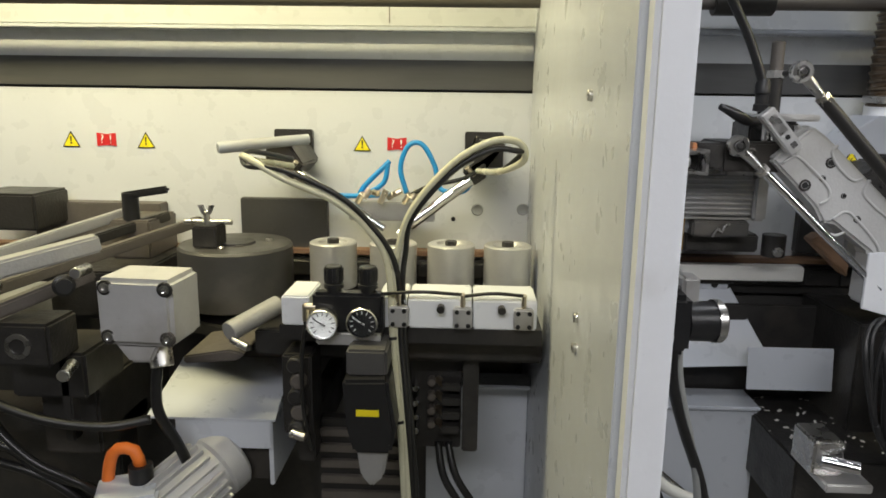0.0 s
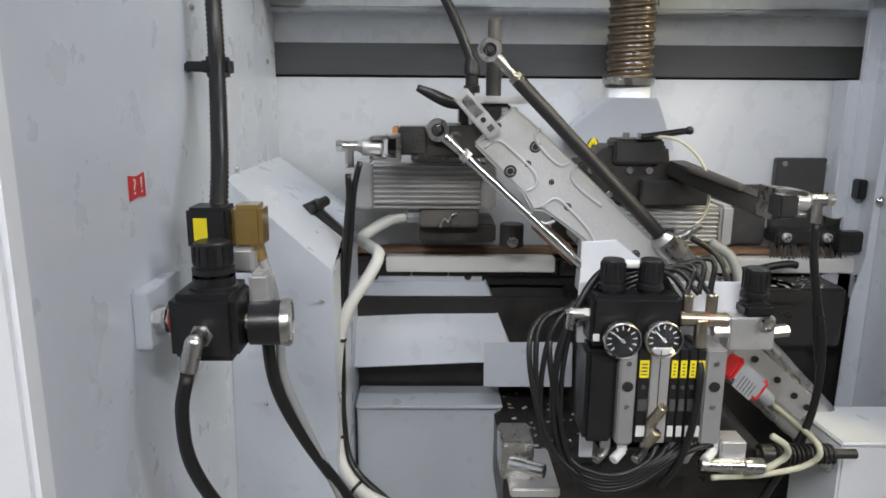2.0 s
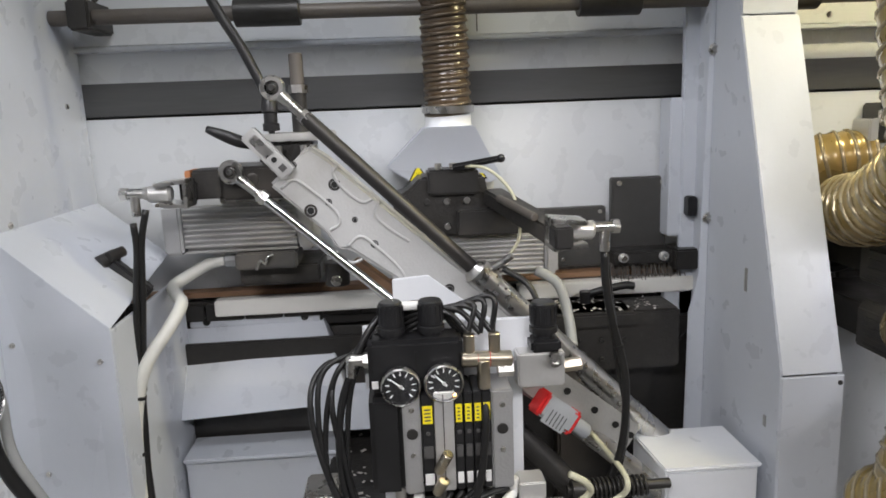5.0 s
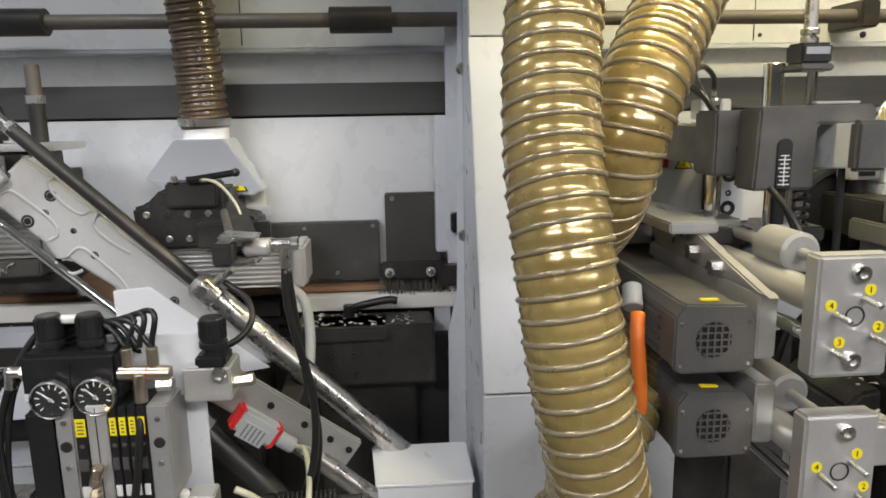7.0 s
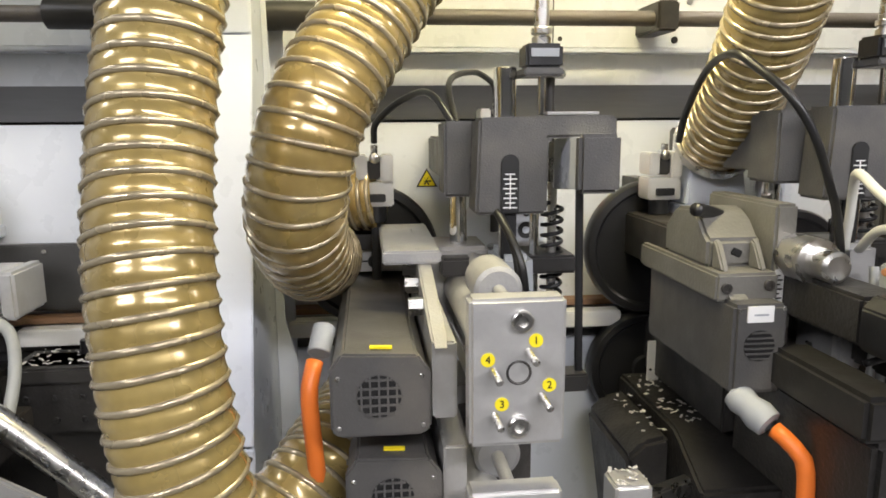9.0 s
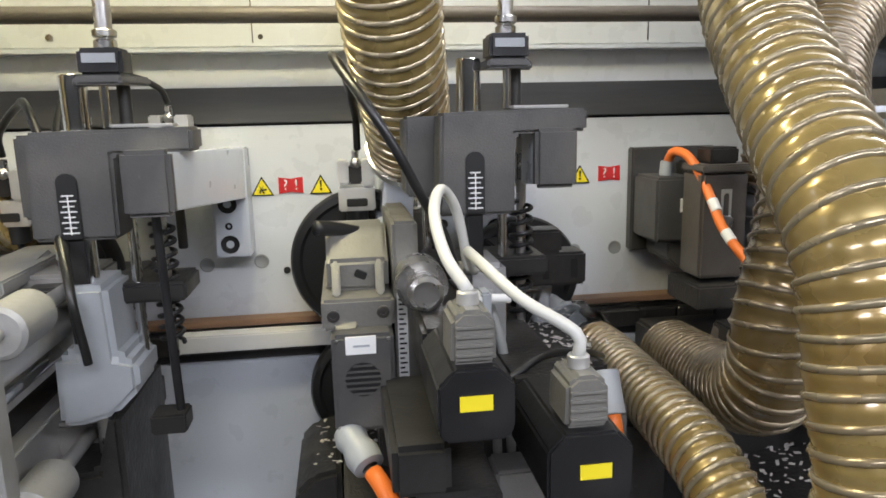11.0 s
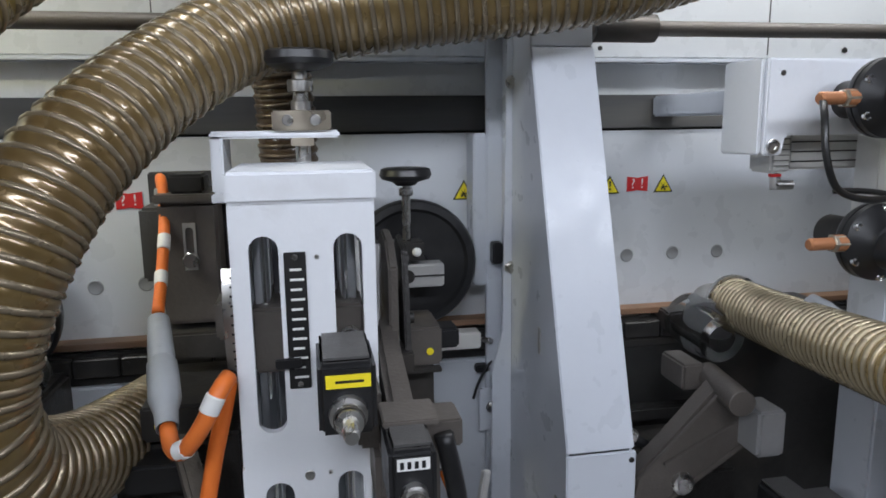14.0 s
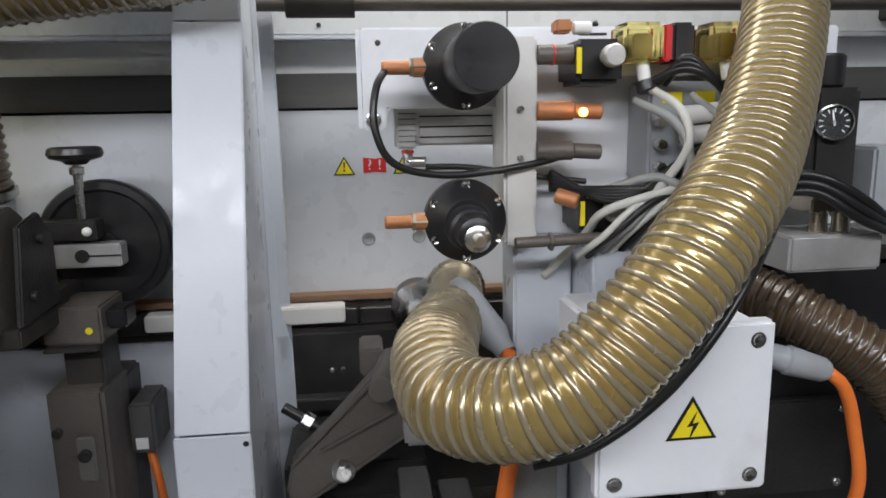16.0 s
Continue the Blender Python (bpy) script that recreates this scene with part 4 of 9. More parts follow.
        part("red_ring", cyl((0.29, 0.732, z + 0.006), (0.290, 0.714, z + 0.006), 0.0058, 0.001, 12), TAN, th)
        part("plug", box(0.305, 0.33, 0.70, 0.73, z, z + 0.012, 0.002), DARK, th)
    for k in range(2):
        lone_cable([(0.30 + k * 0.014, 0.72, 0.705), (0.31 + k * 0.018, 0.70, 0.66), (0.345 + k * 0.02, 0.69, 0.60), (0.37 + k * 0.02, 0.7, 0.5)], 0.0055, RUBBER, "black air hose running down from the valve strip", "air hose")
    # two swivel arms on the sheet with slanting cylinders
    for side, bx, tip, foot in ((1, 0.035, (0.06, 0.88, 1.075), (0.185, 0.86, 1.003)), (-1, 0.362, (0.345, 0.88, 1.07), (0.245, 0.86, 0.995))):
        th = thing("swivel_bracket", (bx, 0.97, 1.06), "dark swivel bracket on the back sheet with a slanting air cylinder", "bracket", "swivel brackets")
        part("base_plate", box(bx - 0.033, bx + 0.033, 0.99, 1.003, 1.075, 1.135, 0.002), DARK, th)
        part("swivel_arm", prism([(bx - 0.012, 1.125), (bx + 0.022, 1.12), (tip[0] + 0.02 * side, tip[2] + 0.01), (tip[0], tip[2] - 0.012), (tip[0] - 0.012 * side, tip[2]), (bx - 0.015, 1.09)], 0.87, 0.99, 0.003), DARK, th)
        part("cylinder", cyl(tip, foot, 0.009), CHROME, th)
        part("end_cap", cyl(V(tip).lerp(V(foot), -0.12), V(tip).lerp(V(foot), 0.06), 0.0115), DARK, th)
        part("port", cyl(V(tip) + V((0, -0.01, 0.004)), V(tip) + V((0.012 * side, -0.022, 0.016)), 0.004), BRASS, th)
        part("rod_end", cyl(V(foot), V(foot).lerp(V(tip), -0.18), 0.005), CHROME, th)
    th = thing("round_handle", (-0.01, 0.9, 1.095), "grey foam-covered round bar on the swivel bracket", "handle")
    part("grip", lathe((-0.028, 0.80, 1.114), (0.071, 0.87, 1.123), [(0, 0), (0, 0.007), (0.003, 0.009), (0.14, 0.008), (0.14, 0)], 16), GREYP, th)
    th = thing("nozzle_cluster", (0.215, 0.86, 1.02), "cluster of small brass fittings at the cylinder ends", "fittings")
    for i in range(9):
        x = 0.165 + i * 0.012
        part("fitting", cyl((x, 0.86 - 0.012 * (i % 2), 1.03 + 0.008 * (i % 3)), (x + 0.01, 0.85, 1.045 + 0.006 * (i % 2)), 0.0048, 0.001, 10), BRASS, th)
    part("bar", box(0.15, 0.285, 0.866, 0.885, 1.0, 1.03, 0.002), CAST, th)
    part("wall_arm", box(0.205, 0.235, 0.885, 1.003, 1.003, 1.027, 0.001), CAST, th)
    lone_cable([(0.211, 0.9, 1.091), (0.17, 0.9, 1.05), (0.165, 0.9, 1.035), (0.20, 0.9, 1.055), (0.208, 0.9, 1.085)], 0.0042, BLUE, "bright blue air hose loop", "air hose")
    lone_cable([(0.21, 0.88, 1.04), (0.165, 0.89, 1.036), (0.12, 0.9, 1.036), (0.09, 0.9, 1.05)], 0.0042, BLUE, "bright blue air hose", "air hose")
    lone_cable([(0.238, 0.9, 1.04), (0.228, 0.9, 1.08), (0.24, 0.9, 1.115), (0.262, 0.9, 1.118), (0.282, 0.9, 1.085), (0.292, 0.9, 1.048), (0.328, 0.89, 1.046), (0.35, 0.89, 1.075)], 0.0042, BLUE, "bright blue air hose loop", "air hose")
    # twin lines sweeping down to the tie and on below
    for k, (m_, r) in enumerate(((CLEARH, 0.0044), (RUBBER, 0.0036))):
        o = k * 0.010
        lone_cable([(0.08, 0.80, 1.09 + o), (0.055, 0.68, 1.108 + o), (0.064, 0.64, 1.114 - o), (0.111, 0.63, 1.090 + o), (0.172, 0.63, 1.064 + o), (0.213, 0.63, 1.030 + o), (0.238 + o, 0.63, 0.985), (0.246 + o, 0.62, 0.89), (0.256 + o, 0.6, 0.80), (0.262 + o, 0.6, 0.69), (0.262 + o, 0.62, 0.6)], r, m_, "pale and black air lines tied together", "air hose", ties=(0.62, 0.75) if k == 0 else ())
        lone_cable([(0.35, 0.82, 1.085), (0.375, 0.68, 1.098), (0.402, 0.64, 1.116 + o), (0.395, 0.63, 1.137 - o), (0.362, 0.63, 1.138 - o), (0.316, 0.63, 1.111 - o), (0.269, 0.63, 1.056 - o), (0.25 + o, 0.635, 1.0), (0.247 + o, 0.63, 0.96), (0.252 + o, 0.62, 0.87), (0.262 + o, 0.6, 0.78), (0.268 + o, 0.6, 0.68), (0.268 + o, 0.62, 0.6)], r, m_, "pale and black air lines tied together", "air hose", ties=(0.6,) if k == 0 else ())
    lone_cable([(0.36, 0.86, 1.09), (0.33, 0.84, 1.072), (0.28, 0.84, 1.06), (0.25, 0.85, 1.045)], 0.0034, RUBBER, "black air line running to the cylinder", "air hose")
    # plates on the back sheet
    solid("guide_plate", box(-0.06, 0.092, 0.985, 1.003, 0.925, 1.016, 0.002), PLATE, "dark flat plate screwed to the back sheet behind the rollers", "cover plate")
    solid("guide_plate", box(-0.42, -0.195, 0.97, 1.003, 0.915, 1.005, 0.002), TAN, "brown-grey flat plate on the back sheet", "cover plate")
    for x, z in ((0.353, 1.0), (0.432, 1.002)):
        solid("blind_plug", lathe((x, 1.0045, z), (x, 0, z), [(0, 0.0105), (0.001, 0.0105), (0.0016, 0.009), (0.001, 0.008), (0.001, 0)], 20), PLUGM, "round grey blind plug in the sheet", "plug", "blind plugs")
    solid("sheet_hole_plug", cyl((0.311, 1.004, 0.983), (0.311, 1.0025, 0.983), 0.004), BLACK, "small dark hole in the sheet", "plug", "blind plugs")
    # small bracket with wing screw beside the drum
    th = thing("wing_clamp", (-0.05, 0.80, 0.968), "small steel clamp with a wing screw above the drum", "clamp")
    part("block", box(-0.068, -0.032, 0.785, 0.83, 0.968, 1.0, 0.002), DUSTY, th)
    part("stem", cyl((-0.05, 0.80, 0.998), (-0.05, 0.80, 1.022), 0.005), STEEL, th)
    part("wing", prism([(-0.062, 1.03), (-0.055, 1.03), (-0.052, 1.022), (-0.048, 1.022), (-0.045, 1.03), (-0.038, 1.03), (-0.044, 1.016), (-0.056, 1.016)], 0.797, 0.803, 0.0005), STEEL, th)
    part("cross_pin", cyl((-0.085, 0.80, 1.005), (-0.012, 0.80, 1.005), 0.004), STEEL, th)
    # feed arms at the far end
    th = thing("feed_unit", (-0.27, 0.75, 0.80), "dark steel feed unit with slanting bars and clamp blocks", "feed unit")
    part("bed", box(-0.46, -0.15, 0.78, 0.97, 0.86, 0.93, 0.003), DUSTY, th)
    part("foot", box(-0.23, -0.2, 0.78, 0.84, 0.4, 0.86, 0.003), DARK, th)
    for k in range(3):
        part("guide_bar", bar((-0.42 + 0.05 * k, 0.58, 0.935 - 0.005 * k), (-0.22 + 0.055 * k, 0.93, 1.0 - 0.008 * k), 0.016, 0.014), (CAST, DUSTY, TAN)[k], th)
    part("head_block", box(-0.47, -0.36, 0.88, 0.98, 0.97, 1.03, 0.004), DUSTY, th)
    part("clamp_block", box(-0.36, -0.325, 0.66, 0.72, 0.965, 0.99, 0.002), PAPER, th)
    part("side_block", box(-0.37, -0.27, 0.62, 0.76, 0.86, 0.92, 0.004), CAST, th)
    part("cross_rod", cyl((-0.40, 0.62, 0.93), (-0.25, 0.62, 0.95), 0.008), STEEL, th)
    part("end_nut", cyl((-0.268, 0.60, 0.818), (-0.262, 0.57, 0.818), 0.012), STEEL, th)
    part("lower_beam", box(-0.46, -0.16, 0.72, 0.80, 0.70, 0.73, 0.003), DARK, th)
    th = thing("clamp_lever", (-0.19, 0.9, 0.99), "black clamping lever on the feed unit", "lever")
    part("lever_arm", bar((-0.215, 0.88, 1.03), (-0.13, 0.86, 1.045), 0.012, 0.01, 0.004), BLACK, th)
    part("hub", cyl((-0.205, 0.885, 0.99), (-0.205, 0.885, 1.035), 0.013), BLACK, th)
    part("boss", box(-0.235, -0.17, 0.87, 0.975, 0.93, 0.992, 0.003), TAN, th)
    for i, (x, z) in enumerate(((-0.34, 0.70), (-0.30, 0.66), (-0.22, 0.64))):
        lone_cable([(x - 0.12, 0.68, z + 0.12), (x - 0.04, 0.66, z + 0.04), (x + 0.06, 0.66, z), (x + 0.16, 0.68, z - 0.1)], 0.0065, RUBBER, "black cable hanging under the feed unit")
    # lower sheets
    solid("cover_sheet", box(0.275, 0.44, 0.86, 0.875, 0.3, 0.742, 0.002), PAINT, "grey lower cover sheet under the pressure rollers", "cover sheet")
    solid("lower_panel_lip", box(0.275, 0.44, 0.82, 0.875, 0.743, 0.75, 0.002), PAINT, "folded lip of the grey lower cover sheet", "cover sheet")
    solid("base_frame", box(-1.2, 0.42, 0.88, 0.98, 0.0, 0.84, 0.003), DARK, "dark machine frame under the pressure zone", "machine frame")


pressure_zone()

# ---------------------------------------------------------------- second compartment: scraping unit
def regulator_on_partition():
    th = thing("pressure_regulator", (0.52, 0.45, 0.945), "black pressure regulator with side gauge on the grey partition", "pressure regulator", "pressure regulators")
    part("mounting_plate", box(0.456, 0.47, 0.425, 0.50, 0.962, 1.012, 0.001), PAINT, th)
    part("inlet_fitting", join(cyl((0.46, 0.44, 0.985), (0.492, 0.44, 0.985), 0.012, 0.001, 6), cyl((0.478, 0.44, 0.985), (0.482, 0.44, 0.985), 0.0135)), STEEL, th)
    part("seal_ring", cyl((0.483, 0.44, 0.985), (0.488, 0.44, 0.985), 0.0125), RED, th)
    part("body", box(0.488, 0.544, 0.415, 0.477, 0.954, 1.012, 0.006), BLACK, th)
    part("neck", lathe((0.519, 0.446, 1.01), (0.519, 0.446, 2), [(0, 0.021), (0.004, 0.021), (0.005, 0.018), (0.012, 0.018)], 28), BLACK, th)
    knob(th, (0.519, 0.446, 1.018), 0.0165, 0.034)
    gauge(th, (0.577, 0.452, 0.978), (1, 0.1, 0), 0.021, None, 20, 0.03)
    part("gauge_neck", cyl((0.542, 0.448, 0.98), (0.56, 0.451, 0.979), 0.007), BRASS, th)
    fitting(th, (0.515, 0.398, 0.978), (0, 1, 0), (-0.25, -0.1, -1), 0.0075, STEEL, 0.024)
    part("outlet", box(0.545, 0.562, 0.455, 0.48, 0.99, 1.02, 0.003), ALU, th)
    v = thing("solenoid_valve", (0.51, 0.5, 1.02), "small black solenoid valve with amber plug and yellow label", "solenoid valve", "solenoid valves")
    part("coil", box(0.487, 0.524, 0.476, 0.51, 1.037, 1.075, 0.003), BLACK, v)
    part("base", box(0.494, 0.545, 0.478, 0.52, 1.015, 1.038, 0.003), ALU, v)
    part("type_label", box(0.494, 0.506, 0.475, 0.476, 1.046, 1.066, 0), YELLOW, v)
    part("plug", box(0.524, 0.552, 0.485, 0.515, 1.036, 1.076, 0.004), AMBER, v)
    part("plug_nut", cyl((0.542, 0.5, 1.04), (0.546, 0.498, 1.022), 0.007), AMBER, v)
    lone_cable([(0.515 - 0.006, 0.395, 0.952), (0.503, 0.393, 0.92), (0.505, 0.40, 0.87), (0.525, 0.42, 0.81), (0.56, 0.46, 0.74), (0.58, 0.5, 0.65)], 0.0058, RUBBER, "black air hose curving down from the regulator", "air hose")
    lone_cable([(0.546, 0.498, 1.03), (0.556, 0.495, 1.0), (0.56, 0.5, 0.96), (0.562, 0.5, 0.91), (0.575, 0.51, 0.86), (0.60, 0.53, 0.78), (0.62, 0.56, 0.7)], 0.0045, CABLEG, "grey valve cable running down the partition")
    lone_cable([(0.55, 0.49, 0.96), (0.555, 0.495, 0.90), (0.575, 0.51, 0.84), (0.61, 0.54, 0.76), (0.64, 0.58, 0.68)], 0.006, RUBBER, "thick black hose running down the partition", "air hose")
    # corrugated conduit from above
    line = spline([(0.488, 0.60, 1.7), (0.484, 0.60, 1.4), (0.486, 0.60, 1.25), (0.494, 0.57, 1.17), (0.504, 0.53, 1.11), (0.508, 0.505, 1.07)], 0.0025)
    th = thing("conduit", line[-1], "black corrugated cable conduit clipped to the partition", "cable conduit")
    part("tube", sweep(line, [0.0075 if i % 2 else 0.0088 for i in range(len(line))], 12), RUBBER, th)
    part("clip", join(box(0.456, 0.48, 0.588, 0.612, 1.195, 1.205, 0.002), box(0.474, 0.5, 0.586, 0.614, 1.19, 1.21, 0.004)), BLACK, th)
    red_sign(0.0, 0.0, 0.0, 0.031).matrix_basis = pose(0.4562, 0.454, 1.086, 0, 0, 90)


regulator_on_partition()


def left_unit():
    m = fin_motor("finned_motor", 0.616, 0.776, 0.875, 0.975, 1.01, 1.078, "grey finned electric motor mounted level on a dark bracket", 0.026, 9)
    part("terminal_box", box(0.685, 0.772, 0.872, 0.94, 0.984, 1.009, 0.003), ANTH, m)
    part("cable_gland", cyl((0.665, 0.9, 0.996), (0.686, 0.9, 0.996), 0.011, 0.002, 6), GREYP, m)
    part("clip", cable([(0.715, 0.868, 0.985), (0.722, 0.866, 0.998), (0.728, 0.866, 0.992), (0.732, 0.866, 1.002), (0.74, 0.868, 1.006)], 0.0018, 6, 0.003), STEEL, m)
    part("mounting_foot", box(0.684, 0.80, 0.90, 1.003, 0.955, 0.984, 0.003), DUSTY, m)
    part("top_plate", box(0.673, 0.79, 0.87, 0.96, 1.08, 1.092, 0.002), STEEL, m)
    part("guide_roller", cyl((0.824, 0.90, 0.985), (0.824, 0.90, 0.95), 0.018), DUSTY, m)
    part("roller_screw", cyl((0.824, 0.884, 0.96), (0.824, 0.879, 0.96), 0.008), STEEL, m)
    th = thing("slide_block", (0.74, 0.86, 1.092), "dark steel slide block carrying the slanting arm", "slide block")
    part("block", box(0.695, 0.80, 0.80, 0.90, 1.092, 1.134, 0.003), DARK, th)
    part("arm", box(0.657, 0.697, 0.80, 0.85, 1.095, 1.132, 0.003), DUSTY, th)
    part("copper_shim", box(0.651, 0.658, 0.798, 0.84, 1.092, 1.132, 0.001), COPPER, th)
    part("wall_arm", box(0.73, 0.79, 0.90, 1.003, 1.1, 1.13, 0.002), DARK, th)
    part("top_block", box(0.74, 0.81, 0.83, 0.90, 1.134, 1.163, 0.003), DUSTY, th)
    part("cap_plate", box(0.745, 0.835, 0.82, 0.92, 1.163, 1.173, 0.002), ALU, th)
    for x in (0.757, 0.768, 0.80, 0.813):
        part("bolt", cyl((x, 0.815, 1.135), (x, 0.815, 1.158), 0.005), STEEL, th)
    for x in (0.705, 0.735):
        screw(th, (x, 0.80, 1.118), (0, -1, 0), 0.008, 0.002, DARK)
    # threaded spindle
    th = thing("spindle", (0.79, 0.88, 1.173), "upright steel adjusting spindle with a dark sleeve", "spindle")
    part("rod", cyl((0.79, 0.88, 1.173), (0.79, 0.88, 1.278), 0.0095, 0.002), TAN, th)
    part("sleeve", cyl((0.79, 0.88, 1.173), (0.79, 0.88, 1.225), 0.011), DARK, th)
    part("lock_nut", hexnut((0.79, 0.88, 1.225), (0.79, 0.88, 1.236), 0.0135), STEEL, th)
    # sensor cable from above
    c = lone_cable([(0.66, 0.84, 1.55), (0.67, 0.84, 1.42), (0.695, 0.84, 1.345), (0.73, 0.84, 1.28), (0.753, 0.84, 1.225), (0.757, 0.84, 1.20)], 0.0068, RUBBER, "black cable in a conduit coming from the top")
    part("gland", lathe((0.757, 0.84, 1.222), (0.758, 0.84, 1.0), [(0, 0.007), (0.005, 0.010), (0.02, 0.011), (0.022, 0.009), (0.035, 0.009), (0.036, 0.011), (0.045, 0.011), (0.046, 0.004), (0.055, 0.004)], 16), BLACK, c)
    th = thing("clamp_lever", (0.735, 0.84, 1.163), "black plastic clamping lever above the slide block", "lever")
    part("lever_arm", sweep(spline([(0.684, 0.80, 1.183), (0.70, 0.80, 1.176), (0.73, 0.81, 1.163), (0.752, 0.83, 1.163)], 0.004), [0.0045 + 0.0035 * math.sin(min(1, i / 14) * 2.4) for i in range(len(spline([(0.684, 0.80, 1.183), (0.70, 0.80, 1.176), (0.73, 0.81, 1.163), (0.752, 0.83, 1.163)], 0.004)))], 10), BLACK, th)
    # fork-head cylinder
    fork_head((0.645, 0.77, 1.107), -1)
    lone_cable([(0.597, 0.755, 1.075), (0.597, 0.755, 1.04), (0.591, 0.75, 0.98), (0.583, 0.75, 0.90), (0.58, 0.75, 0.86)], 0.0042, RUBBER, "black air line hanging from the fork cylinder", "air hose")
    lone_cable([(0.612, 0.76, 1.09), (0.603, 0.758, 1.05), (0.597, 0.755, 0.98), (0.588, 0.755, 0.90), (0.584, 0.755, 0.86)], 0.0042, RUBBER, "black air line hanging from the fork cylinder", "air hose")
    # grey cable with ties, behind the guard
    lone_cable([(0.665, 0.9, 0.996), (0.64, 0.9, 0.99), (0.61, 0.88, 0.975), (0.60, 0.86, 0.968), (0.618, 0.82, 0.965), (0.632, 0.79, 0.962), (0.622, 0.77, 0.94), (0.595, 0.75, 0.90), (0.582, 0.74, 0.86), (0.577, 0.73, 0.80), (0.578, 0.72, 0.74), (0.59, 0.70, 0.69), (0.64, 0.68, 0.655), (0.75, 0.68, 0.63)], 0.0085, CABLEW, "pale grey motor cable tied to the black lines", ties=(0.45, 0.56, 0.66, 0.75))
    lone_cable([(0.584, 0.75, 0.88), (0.585, 0.738, 0.82), (0.586, 0.728, 0.75), (0.60, 0.71, 0.69), (0.65, 0.69, 0.648)], 0.0055, RUBBER, "black lines tied to the pale motor cable", "air hose")
    th = thing("limit_switch", (0.55, 0.9, 0.97), "black limit switch arm on the slanting gusset", "limit switch")
    part("arm", bar((0.545, 0.80, 1.018), (0.59, 0.80, 0.975), 0.02, 0.016, 0.003), BLACK, th)
    part("clamp", cyl((0.535, 0.79, 1.02), (0.55, 0.81, 1.026), 0.010), DARK, th)
    part("clamp", cyl((0.548, 0.79, 1.028), (0.56, 0.81, 1.032), 0.007), DARK, th)


def fork_head(c, s):
    """A cylinder end with a steel fork head and a push-in tee."""
    x, y, z = c
    th = thing("fork_cylinder", (x, y, z - 0.02), "steel fork head with clamped pin and push-in air fitting", "fork head", "fork heads")
    part("fork_cheek", prism([(x - 0.022, z + 0.014), (x + 0.018, z + 0.018), (x + 0.018, z + 0.013), (x - 0.02, z + 0.009)], y - 0.012, y + 0.03, 0.001), STEEL, th)
    part("fork_cheek", prism([(x - 0.022, z - 0.014), (x + 0.018, z - 0.018), (x + 0.018, z - 0.013), (x - 0.02, z - 0.009)], y - 0.012, y + 0.03, 0.001), STEEL, th)
    part("fork_back", box(x + 0.013, x + 0.018, y - 0.012, y + 0.03, z - 0.016, z + 0.016, 0.001), STEEL, th)
    part("pin_block", cyl((x - 0.034, y + 0.005, z), (x - 0.004, y + 0.005, z), 0.0105, 0.003), ALU, th)
    part("tee", join(cyl((x - 0.062, y, z + 0.002), (x - 0.03, y, z + 0.002), 0.0062), cyl((x - 0.048, y, z), (x - 0.048, y, z - 0.026), 0.0058)), STEEL, th)
    part("hex_nut", hexnut((x - 0.064, y, z + 0.002), (x - 0.056, y, z + 0.002), 0.0085), STEEL, th)
    part("hex_nut", hexnut((x - 0.036, y, z + 0.002), (x - 0.03, y, z + 0.002), 0.0085), STEEL, th)
    part("support", box(x + 0.0, x + 0.02, y + 0.02, y + 0.05, z - 0.012, z + 0.012, 0.002), DARK, th)
    return th


left_unit()


